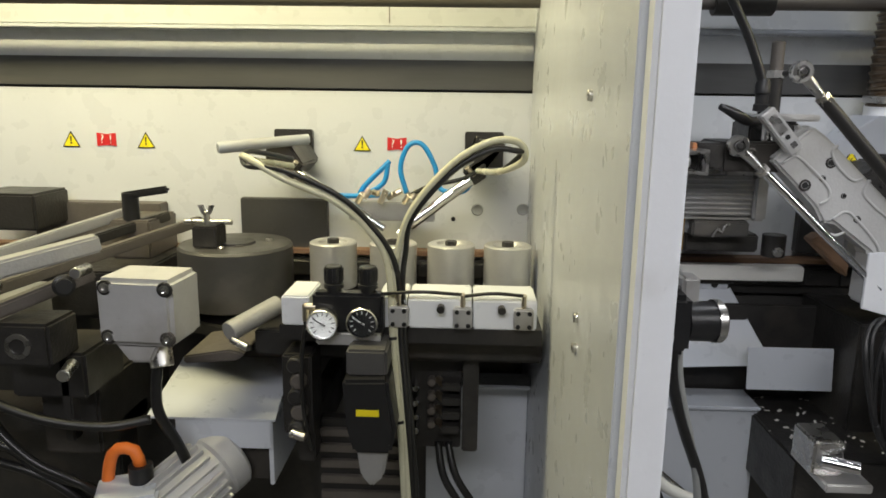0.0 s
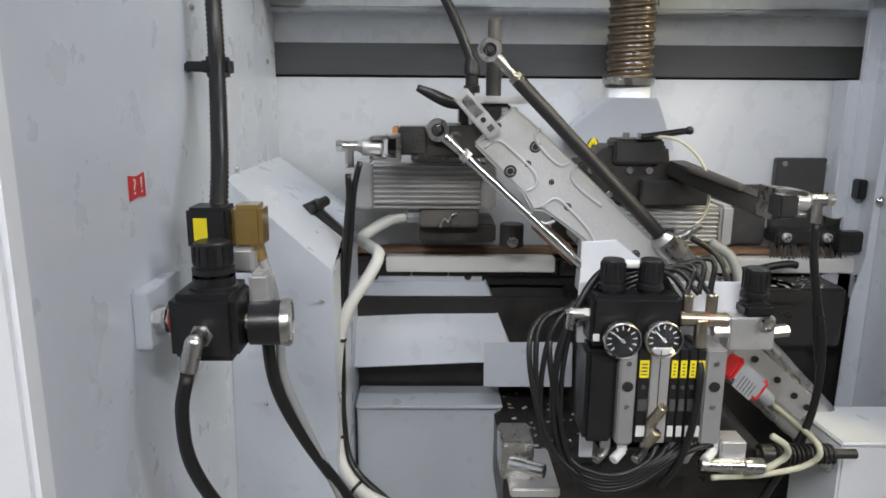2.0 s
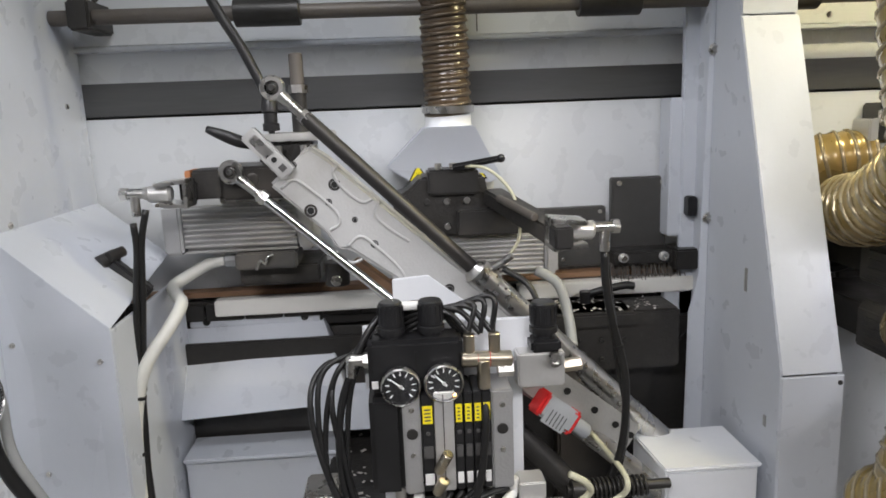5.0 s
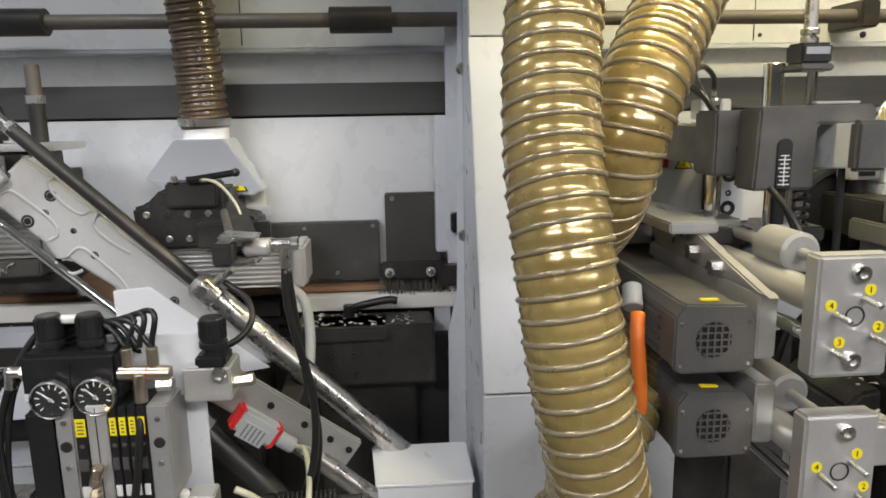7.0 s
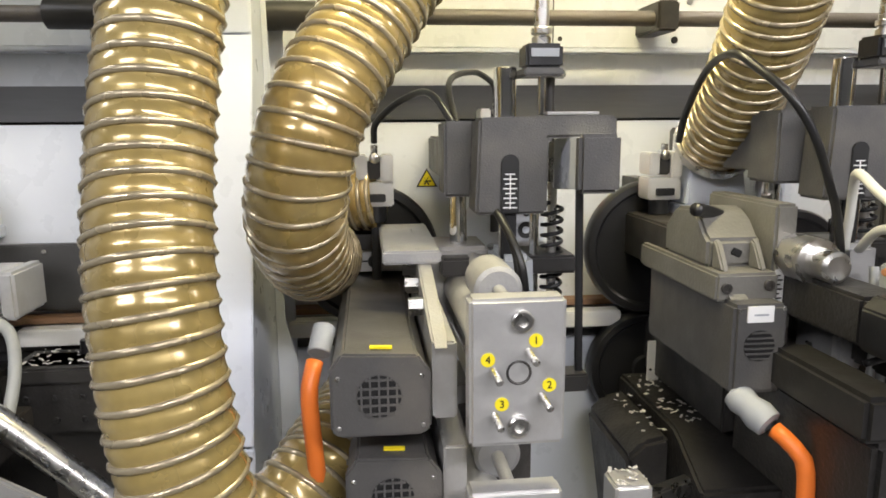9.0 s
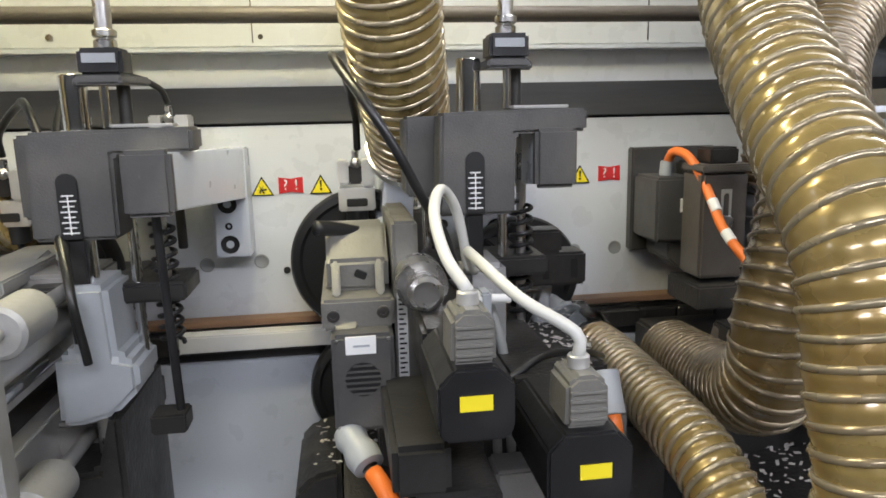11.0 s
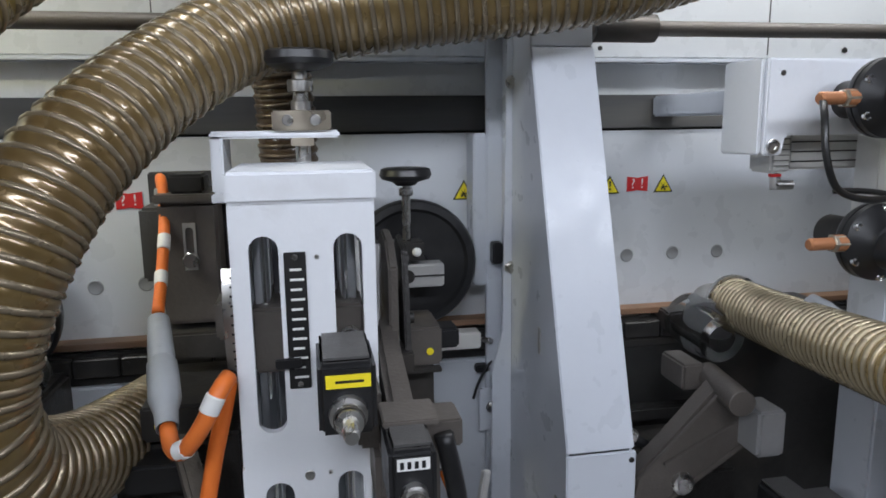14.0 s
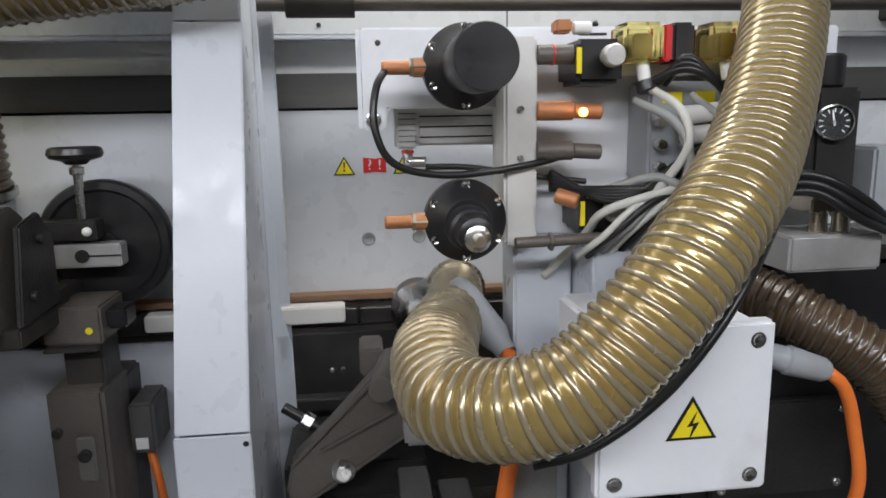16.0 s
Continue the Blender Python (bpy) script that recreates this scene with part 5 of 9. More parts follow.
def slanting_arm():
    y0, y1 = 0.785, 0.825
    out = [(0.757, 1.111), (0.810, 1.158), (0.831, 1.143), (1.075, 0.918), (1.105, 0.872), (1.06, 0.868), (0.907, 0.905), (0.909, 0.982), (0.852, 1.024), (0.838, 1.022), (0.824, 1.046)]
    th = thing("swing_arm", (0.93, 0.80, 0.868), "slanting cast aluminium arm with ribs and bolt holes", "machine arm")
    part("casting", prism(out, y0, y1, 0.004, 3), ARMP, th)
    # raised rims round the pockets
    def rim(pts, r=0.0022):
        line = spline([(x, y0 - 0.0002, z) for x, z in pts], 0.004)
        return sweep(line, [r] * len(line), 6)
    for pts in ([(0.772, 1.106), (0.79, 1.116), (0.812, 1.10), (0.838, 1.075), (0.842, 1.058), (0.83, 1.05)],
                [(0.845, 1.132), (0.838, 1.122), (0.85, 1.102), (0.872, 1.084), (0.886, 1.088)],
                [(0.85, 1.028), (0.868, 1.04), (0.888, 1.025), (0.915, 0.996), (0.925, 0.975)],
                [(0.895, 1.085), (0.888, 1.068), (0.903, 1.05), (0.93, 1.03)],
                [(0.835, 1.022), (0.84, 1.012), (0.856, 1.006), (0.868, 1.01)]):
        part("rib", rim(pts), ARMP, th)
    for x, z, r in ((0.807, 1.076, 0.0065), (0.839, 1.108, 0.006), (0.83, 1.086, 0.0035), (0.885, 1.029, 0.004), (0.98, 0.964, 0.005), (0.862, 1.062, 0.003), (0.79, 1.135, 0.003)):
        part("bolt_hole", lathe((x, y0 + 0.001, z), (x, -1, z), [(0, r * 0.6), (0.0016, r * 0.95), (0.0016, r * 1.25), (0.0006, r * 1.35)], 18), DARK, th)
        part("socket", cyl((x, y0 - 0.0002, z), (x, y0 - 0.0008, z), r * 0.7, 0, 14), INK, th)
    part("white_gusset", prism([(0.905, 0.982), (0.952, 0.985), (1.10, 0.868), (1.06, 0.862), (0.905, 0.90)], y0 - 0.006, y0 - 0.001, 0.001), WHITE, th, "white painted gusset plate")
    part("back_web", prism([(0.86, 1.0), (0.905, 0.962), (0.905, 0.935), (0.845, 0.99)], y1, y1 + 0.03, 0.002), BROWN, th)
    part("pedestal", box(0.92, 1.08, 0.80, 0.985, 0.55, 0.87, 0.003), DUSTY, th)
    th = thing("stop_bar", (0.765, 0.77, 1.12), "short bright aluminium bar clamped at the top of the arm", "stop bar")
    part("bar", bar((0.738, 0.778, 1.177), (0.785, 0.778, 1.124), 0.022, 0.016, 0.002), ALU, th)
    d = V((0.047, 0, -0.053)).normalized()
    part("groove", bar((0.744, 0.7698, 1.171), (0.764, 0.7698, 1.149), 0.012, 0.001, 0), STEEL, th)
    part("hole", cyl((0.769, 0.7705, 1.143), (0.769, 0.769, 1.143), 0.0035, 0, 12), INK, th)
    part("serial_label", bar((0.776, 0.7695, 1.136), (0.781, 0.7695, 1.130), 0.008, 0.0006, 0), ANTH, th)
    eye_rod("tie_cylinder", (0.775, 0.765, 1.229), (1.30, 0.80, 0.70), 0.0092, "long air cylinder with extended dark piston rod", DARK, 0.335, 0.0165)
    eye_rod("tie_rod", (0.711, 0.79, 1.129), (0.93, 0.785, 0.928), 0.0062, "slender chrome rod with a steel rod eye below the arm", CHROME)
    th = thing("speed_valve", (1.03, 0.80, 0.985), "small steel throttle fitting on the cylinder head", "air fitting")
    part("body", cyl((1.022, 0.785, 0.978), (1.05, 0.775, 0.998), 0.006), STEEL, th)
    part("thumb_screw", cyl((1.048, 0.776, 0.997), (1.062, 0.77, 1.008), 0.0045), STEEL, th)
    lone_cable([(1.05, 0.775, 0.99), (1.08, 0.76, 0.97), (1.088, 0.74, 0.945), (1.07, 0.70, 0.93), (1.03, 0.66, 0.935), (0.985, 0.63, 0.95), (0.95, 0.62, 0.99), (0.90, 0.62, 0.985), (0.87, 0.61, 0.95), (0.845, 0.6, 0.88), (0.845, 0.59, 0.80), (0.87, 0.58, 0.74)], 0.0042, RUBBER, "black air line looping over the regulator block", "air hose")


slanting_arm()


def right_unit():
    """The second scraping motor, parked in its raised position."""
    m = fin_motor("finned_motor", 0.94, 1.125, 0.865, 0.95, 0.958, 1.018, "grey finned motor of the raised scraping unit", 0.024, 9)
    part("mounting_plate", box(0.94, 1.10, 0.93, 1.003, 0.96, 1.01, 0.002), DARK, m)
    th = thing("scraper_unit", (1.0, 0.87, 1.02), "dark dusty scraper casting with many screws", "scraper unit")
    part("casting", prism([(0.915, 1.02), (1.085, 1.02), (1.08, 1.062), (1.045, 1.07), (1.04, 1.105), (0.95, 1.105), (0.93, 1.085), (0.91, 1.08)], 0.86, 0.93, 0.004), DUSTY, th)
    part("upper_block", box(0.96, 1.03, 0.85, 0.90, 1.08, 1.115, 0.003), DARK, th)
    part("front_plate", box(1.0, 1.1, 0.845, 0.862, 1.022, 1.058, 0.002), DARK, th)
    part("wall_arm", box(0.95, 1.04, 0.93, 1.003, 1.03, 1.08, 0.002), DARK, th)
    for i in range(9):
        screw(th, (0.93 + (i % 5) * 0.028, 0.86, 1.035 + (i // 5) * 0.035), (0, -1, 0), 0.005, 0.003, STEEL if i % 3 else DARK)
    for x in (0.975, 0.995, 1.015):
        part("bolt", cyl((x, 0.85, 1.115), (x, 0.85, 1.124), 0.005), STEEL, th)
    th = thing("clamp_lever", (1.05, 0.84, 1.11), "black plastic clamping lever on the scraper head", "lever")
    part("lever_arm", bar((0.99, 0.84, 1.118), (1.06, 0.84, 1.128), 0.009, 0.009, 0.004), BLACK, th)
    part("tip", ball((1.06, 0.84, 1.128), 0.006), BLACK, th)
    th = thing("feeler_unit", (1.08, 0.75, 1.04), "dark flat arm reaching towards the aisle", "machine arm")
    part("arm", bar((1.05, 0.86, 1.075), (1.105, 0.67, 1.045), 0.022, 0.03, 0.003), DARK, th)
    part("cylinder", cyl((1.05, 0.80, 1.079), (1.078, 0.70, 1.067), 0.005), TAN, th)
    fork_head((1.10, 0.655, 1.058), 1).matrix_basis = pose(1.10, 0.655, 1.038, 0, 0, 180)
    lone_cable([(1.148, 0.655, 1.032), (1.148, 0.652, 1.0), (1.156, 0.65, 0.95), (1.172, 0.65, 0.88), (1.17, 0.65, 0.80), (1.15, 0.65, 0.74), (1.12, 0.66, 0.66)], 0.0048, RUBBER, "black air line hanging from the fork head", "air hose", ties=(0.3,))
    lone_cable([(1.15, 0.66, 1.03), (1.155, 0.658, 0.98), (1.165, 0.655, 0.90), (1.176, 0.655, 0.82), (1.16, 0.66, 0.72)], 0.0042, RUBBER, "black air line hanging from the fork head", "air hose")
    lone_cable([(1.0, 0.85, 1.12), (1.04, 0.82, 1.115), (1.07, 0.8, 1.08), (1.075, 0.79, 1.03), (1.055, 0.78, 1.0)], 0.0022, CLEARH, "thin clear air line on the scraper head", "air hose")
    lone_cable([(1.11, 0.86, 0.965), (1.14, 0.85, 0.945), (1.15, 0.83, 0.90), (1.15, 0.8, 0.85)], 0.0075, CABLEG, "grey motor cable of the scraping unit")


right_unit()


def extraction_hood():
    th = thing("extraction_hood", (0.99, 0.93, 1.05), "light grey sheet-metal extraction hood with warning stickers", "extraction hood")
    bm = bmesh.new()
    top = [(0.962, 0.905, 1.172), (1.033, 0.905, 1.172), (1.033, 0.985, 1.172), (0.962, 0.985, 1.172)]
    mid = [(0.903, 0.945, 1.113), (1.077, 0.945, 1.092), (1.077, 0.99, 1.092), (0.903, 0.99, 1.113)]
    low = [(0.937, 0.945, 1.091), (1.06, 0.945, 1.085), (1.06, 0.99, 1.085), (0.937, 0.99, 1.091)]
    rings = [[bm.verts.new(p) for p in r] for r in (top, mid, low)]
    for a, b in zip(rings, rings[1:]):
        for i in range(4):
            bm.faces.new((a[i], b[i], b[(i + 1) % 4], a[(i + 1) % 4]))
    bm.faces.new(rings[0]), bm.faces.new(rings[-1][::-1])
    bmesh.ops.recalc_face_normals(bm, faces=bm.faces)
    part("body", smooth(bevelled(bm, 0.002)), PAINT, th)
    part("collar", lathe((0.998, 0.945, 1.168), (0.998, 0.94, 1.5), [(0, 0.036), (0.003, 0.034), (0.022, 0.034), (0.022, 0.03)], 32), WHITE, th)
    part("mounting_strip", box(0.90, 1.075, 0.982, 1.003, 1.045, 1.062, 0.002), PAINT, th)
    part("back_plate", box(0.935, 1.07, 0.985, 1.003, 1.05, 1.1, 0.002), PANELW, th)
    for x in (0.955, 1.04):
        screw(th, (x, 0.982, 1.055), (0, -1, 0), 0.006, 0.004)
    sign_row(0.944, 1.1045, [(0.9505, "*", 0.031), (0.994, "red", 0.034), (1.039, "!", 0.031)])


extraction_hood()


def back_plates():
    th = thing("cover_plate", (1.08, 0.985, 0.94), "long dark cover plate screwed to the back sheet", "cover plate", "cover plates")
    part("plate", box(0.90, 1.25, 0.985, 1.003, 0.938, 1.034, 0.002), PLATE, th)
    for x, z in ((0.93, 1.026), (1.06, 1.026), (1.13, 1.024), (1.24, 1.026), (1.1, 0.95), (1.18, 0.95)):
        screw(th, (x, 0.985, z), (0, -1, 0), 0.0032, 0.002)
    th = thing("cover_plate", (1.30, 0.985, 0.963), "upright dark cover plate with two screws", "cover plate", "cover plates")
    part("plate", box(1.26, 1.35, 0.988, 1.003, 0.963, 1.078, 0.002), PLATE, th)
    for x in (1.272, 1.343):
        screw(th, (x, 0.988, 1.069), (0, -1, 0), 0.0042, 0.003)
    th = thing("brush_block", (1.31, 0.95, 0.915), "dark block with a dense brown bristle brush below", "brush")
    part("holder", box(1.25, 1.365, 0.945, 0.99, 0.945, 0.966, 0.003), DUSTY, th)
    part("end_block", box(1.345, 1.385, 0.93, 0.985, 0.935, 0.968, 0.003), DUSTY, th)
    for x in (1.265, 1.33):
        part("spacer", cyl((x, 0.945, 0.957), (x, 0.938, 0.957), 0.0075), ALU, th)
        screw(th, (x, 0.938, 0.957), (0, -1, 0), 0.005, 0.003)
    random.seed(4)
    b = [cyl((1.25 + i * 0.0011, 0.95 + random.random() * 0.02, 0.946), (1.25 + i * 0.0011 + random.uniform(-0.004, 0.004), 0.945 + random.random() * 0.02, 0.918 + random.random() * 0.006), 0.0008, 0, 4) for i in range(110)]
    tagged(part("bristles", join(*b), TAN, th), kind="stuff")
    solid("white_batten", box(0.63, 0.90, 0.945, 0.97, 0.897, 0.922, 0.002), PANELW, "white plastic batten along the track", "batten", "white battens")
    solid("white_batten", box(1.10, 1.39, 0.945, 0.97, 0.897, 0.921, 0.002), PANELW, "white plastic batten along the track", "batten", "white battens")
    th = thing("clamp_lever", (1.24, 0.93, 0.905), "black clamping lever in front of the white batten", "lever")
    part("lever_arm", sweep(spline([(1.20, 0.925, 0.905), (1.225, 0.92, 0.913), (1.26, 0.92, 0.919), (1.275, 0.92, 0.917)], 0.004), [0.006] * len(spline([(1.20, 0.925, 0.905), (1.225, 0.92, 0.913), (1.26, 0.92, 0.919), (1.275, 0.92, 0.917)], 0.004)), 10), BLACK, th)
    part("hub", cyl((1.20, 0.925, 0.885), (1.20, 0.925, 0.912), 0.009), BLACK, th)
    part("boss", cyl((1.20, 0.925, 0.86), (1.20, 0.925, 0.888), 0.012), DARK, th)
    # guard below the track
    th = thing("sheet_guard", (0.68, 0.9, 0.74), "light grey folded sheet guard below the transport track", "sheet guard")
    part("top_flange", box(0.584, 0.785, 0.968, 0.974, 0.875, 0.892, 0.001), PAINT, th)
    part("slope", smooth(quad([(0.578, 0.97, 0.874), (0.788, 0.97, 0.876), (0.83, 0.875, 0.775), (0.548, 0.875, 0.762)], 0.003)), PAINT, th)
    part("end_cheek", smooth(quad([(0.788, 0.97, 0.876), (0.83, 0.875, 0.775), (0.83, 0.97, 0.775), (0.79, 0.98, 0.876)], 0.003)), PAINT, th)
    for x in (0.61, 0.762):
        screw(th, (x, 0.968, 0.884), (0, -1, 0), 0.006, 0.002, DARK)
    solid("sheet_flap", turned(box(0.782, 0.915, 0.848, 0.851, 0.745, 0.813, 0.001), (0.85, 0.85, 0.78), rx=-8), PAINT, "small light grey sheet flap", "sheet guard")
    solid("dark_recess_panel", box(0.56, 1.40, 0.93, 0.94, 0.55, 0.86, 0.002), DARK, "dark recessed panel behind the guard", "cover sheet")
    solid("lower_cover", box(0.59, 0.81, 0.855, 0.925, 0.3, 0.705, 0.003), PAINT, "grey lower cover box with a folded lip", "cover sheet")
    solid("lower_cover_lip", box(0.588, 0.812, 0.85, 0.925, 0.7055, 0.712, 0.002), PAINT, "folded lip on the grey lower cover", "cover sheet")
    solid("lower_side_panel", box(1.335, 1.40, 0.95, 0.965, 0.4, 0.90, 0.002), PAINT, "grey side panel beside the post", "cover sheet")
    th = thing("rope_latch", (1.375, 0.94, 0.83), "small black latch with a wire on the grey panel", "latch")
    part("wire", cable([(1.352, 0.93, 0.822), (1.372, 0.928, 0.845), (1.378, 0.928, 0.87), (1.377, 0.928, 0.89)], 0.0028), BLACK, th)
    part("clip", box(1.36, 1.38, 0.938, 0.951, 0.848, 0.86, 0.002), BLACK, th)
    part("end", cyl((1.377, 0.928, 0.885), (1.377, 0.928, 0.9), 0.004), STEEL, th)


back_plates()


def valve_station():
    y = 0.585
    st = thing("valve_stand", (0.95, 0.66, 0.78), "white bent sheet bracket carrying the valve station", "bracket")
    part("top_plate", box(0.872, 1.06, 0.628, 0.633, 0.895, 0.968, 0.001), WHITE, st)
    part("back_plate", box(0.886, 1.05, 0.645, 0.65, 0.74, 0.895, 0.001), WHITE, st)
    part("arm", box(0.94, 1.0, 0.65, 0.80, 0.80, 0.86, 0.002), DARK, st)
    th = thing("regulator_block", (0.93, 0.60, 0.90), "black twin pressure regulator with two knobs and two dark gauges", "pressure regulator", "pressure regulators")
    part("body", box(0.878, 0.978, 0.588, 0.628, 0.905, 0.962, 0.005), BLACK, th)
    part("cover_seam", box(0.927, 0.929, 0.587, 0.60, 0.925, 0.95, 0), INK, th)
    for x in (0.904, 0.946):
        knob(th, (x, 0.608, 0.958), 0.0135, 0.042)
    gauge(th, (0.911, 0.58, 0.916), (0, -1, 0), 0.0205, None, 50)
    gauge(th, (0.956, 0.58, 0.917), (0, -1, 0), 0.0205, None, 45)
    part("stop_label", box(0.881, 0.888, 0.5865, 0.588, 0.912, 0.92, 0), PAPER, th)
    fitting(th, (0.86, 0.605, 0.938), (1, 0, 0), (-0.1, 0, -1), 0.0065, STEEL, 0.018)
    part("bridge", cyl((0.915, 0.612, 0.993), (0.935, 0.612, 0.993), 0.005), PAPER, th)
    # brass tee row
    t = thing("air_manifold", (1.0, 0.59, 0.915), "nickel-plated tee fittings between regulator and filter block", "air fitting")
    part("tee", join(cyl((0.976, 0.595, 0.936), (1.03, 0.595, 0.934), 0.0085), cyl((0.999, 0.59, 0.936), (0.999, 0.588, 0.905), 0.007), cyl((0.985, 0.597, 0.936), (0.985, 0.597, 0.963), 0.0062), cyl((1.012, 0.597, 0.936), (1.012, 0.597, 0.963), 0.0062)), BRASS, t)
    for x in (0.993, 1.006):
        part("seal_ring", cyl((x, 0.595, 0.935), (x + 0.0012, 0.595, 0.935), 0.0088), RED, t)
    part("union", cyl((1.014, 0.595, 0.922), (1.032, 0.595, 0.922), 0.0078, 0.001, 6), STEEL, t)
    datum(0.008, 0.02, -0.008)
    f = thing("pressure_regulator", (1.055, 0.60, 0.90), "small black regulator on an aluminium block", "pressure regulator", "pressure regulators")
    part("block", box(1.03, 1.082, 0.585, 0.635, 0.903, 0.942, 0.002), ALU, f)
    part("body", box(1.045, 1.078, 0.583, 0.62, 0.942, 0.956, 0.003), BLACK, f)
    knob(f, (1.062, 0.602, 0.953), 0.0145, 0.042)
    part("bore", lathe((1.07, 0.583, 0.935), (1.072, 0, 0.935), [(0, 0), (0.0005, 0.004), (0.006, 0.005), (0.006, 0.0075), (0, 0.0085)], 18), STEEL, f)
    part("union", cyl((1.082, 0.60, 0.92), (1.104, 0.60, 0.922), 0.0075, 0.001, 6), BRASS, f)
    datum()
    # valve terminal
    v = thing("valve_terminal", (0.96, 0.58, 0.79), "valve terminal of black slices with yellow labels between grey end plates", "valve terminal")
    part("electrics_block", box(0.876, 0.911, 0.587, 0.644, 0.79, 0.90, 0.005), BLACK, v)
    for x0, x1 in ((0.911, 0.93), (1.005, 1.028)):
        e = part("end_plate", box(x0, x1, 0.58, 0.644, 0.792, 0.905, 0.002), CAST, v)
        for z, r in ((0.889, 0.003), (0.862, 0.006), (0.838, 0.003)):
            part("screw", cyl(((x0 + x1) / 2, 0.581, z), ((x0 + x1) / 2, 0.578, z), r, 0.0005, 14), DARK if r > 0.004 else STEEL, e)
    part("blank_slice", box(0.9445, 0.965, 0.578, 0.644, 0.795, 0.908, 0.001), ALU, v)
    part("blank_groove", box(0.9535, 0.9545, 0.5775, 0.58, 0.80, 0.905, 0), DARK, v)
    for x in (0.931, 0.966, 0.976, 0.986, 0.9955):
        w = 0.0125 if x < 0.94 else 0.0088
        s = part("valve_slice", box(x, x + w, 0.579, 0.644, 0.795, 0.905, 0.001), BLACK, v)
        part("yellow_label", box(x + 0.001, x + w - 0.001, 0.5782, 0.579, 0.873, 0.893, 0), YELLOW, s)
        for k in range(4):
            part("print_bar", box(x + 0.003, x + w - 0.003, 0.5779, 0.5782, 0.876 + k * 0.004, 0.8775 + k * 0.004, 0), ANTH, s)
        part("button", cyl((x + w / 2, 0.579, 0.862), (x + w / 2, 0.5775, 0.862), 0.0025, 0.0003, 12), ANTH, s)
        part("cap", box(x + 0.001, x + w - 0.001, 0.5765, 0.579, 0.834, 0.848, 0.0005), ANTH, s)
        part("white_tab", box(x + 0.0012, x + w - 0.0012, 0.5775, 0.579, 0.803, 0.816, 0.0004), PAPER, s)
    part("indicator", ball((0.967, 0.579, 0.903), 0.002, 8), LED, v)
    part("silencer", cyl((0.947, 0.575, 0.82), (0.957, 0.565, 0.845), 0.006), BRASS, v)
    part("silencer", cyl((0.944, 0.575, 0.796), (0.952, 0.565, 0.815), 0.006), BRASS, v)
    # fittings below
    g = thing("fitting_cluster", (0.98, 0.6, 0.72), "white and steel push-in fittings with tubing under the valve terminal", "air fitting")
    part("carrier", box(0.90, 1.06, 0.60, 0.64, 0.74, 0.775, 0.003), DUSTY, g)
    for i, x in enumerate((0.905, 0.925, 0.95, 0.985, 1.005, 1.03)):
        part("fitting", join(cyl((x, 0.60, 0.775), (x, 0.60, 0.793), 0.006), cyl((x, 0.598, 0.776), (x - 0.014, 0.585, 0.77), 0.0055)), PAPER if i % 2 else STEEL, g)
    part("slotted_block", box(1.035, 1.065, 0.59, 0.62, 0.75, 0.79, 0.002), ALU, g)
    part("shuttle_valve", join(cyl((1.01, 0.585, 0.765), (1.07, 0.588, 0.762), 0.0075), cyl((1.06, 0.587, 0.762), (1.085, 0.588, 0.761), 0.0095, 0.002, 16)), STEEL, g)
    part("flat_bar", box(0.80, 0.86, 0.62, 0.72, 0.70, 0.712, 0.002), ALU, g)
    part("grip_block", box(0.79, 0.83, 0.64, 0.70, 0.712, 0.76, 0.003), STEEL, g)
    part("grip_pipe", cyl((0.80, 0.64, 0.735), (0.84, 0.62, 0.735), 0.009), CHROME, g)
    part("under_frame", box(0.80, 1.0, 0.70, 0.93, 0.60, 0.70, 0.003), DUSTY, g)
    # black loops beside the terminal
    for k in range(6):
        o = 0.009 * k
        lone_cable([(0.985 + (k % 3) * 0.013, 0.60, 0.962), (0.96 + o, 0.61, 0.985 + 0.003 * k), (0.905 - o * 0.3, 0.625, 0.978 - o * 0.9), (0.866 - o * 0.9 + 0.006 * (k % 2), 0.61 + 0.005 * (k % 3), 0.93), (0.852 - o * 0.85, 0.60, 0.87 + 0.01 * (k % 3)), (0.852 - o * 0.7 + 0.007 * (k % 3), 0.59 - 0.004 * (k % 2), 0.80), (0.868 + o * 0.3, 0.58, 0.768 - o * 0.6), (0.91 + o * 0.5, 0.575, 0.757 - o * 0.3), (0.945 + o, 0.575, 0.772 + o * 0.3), (0.96 + o * 1.4, 0.585, 0.79)], 0.0032, RUBBER, "black air line looping round the valve terminal", "air hose", "looping air lines", ties=(0.35, 0.6) if k == 5 else ())
    lone_cable([(0.999, 0.588, 0.905), (0.998, 0.575, 0.87), (0.992, 0.57, 0.82), (0.98, 0.57, 0.775), (0.965, 0.58, 0.74)], 0.0042, RUBBER, "black air line down the front of the valve terminal", "air hose")
    lone_cable([(1.09, 0.585, 0.80), (1.11, 0.59, 0.785), (1.115, 0.6, 0.765), (1.08, 0.6, 0.745), (1.03, 0.6, 0.74)], 0.004, CLEARH, "pale tubing beside the fittings", "air hose")


valve_station()


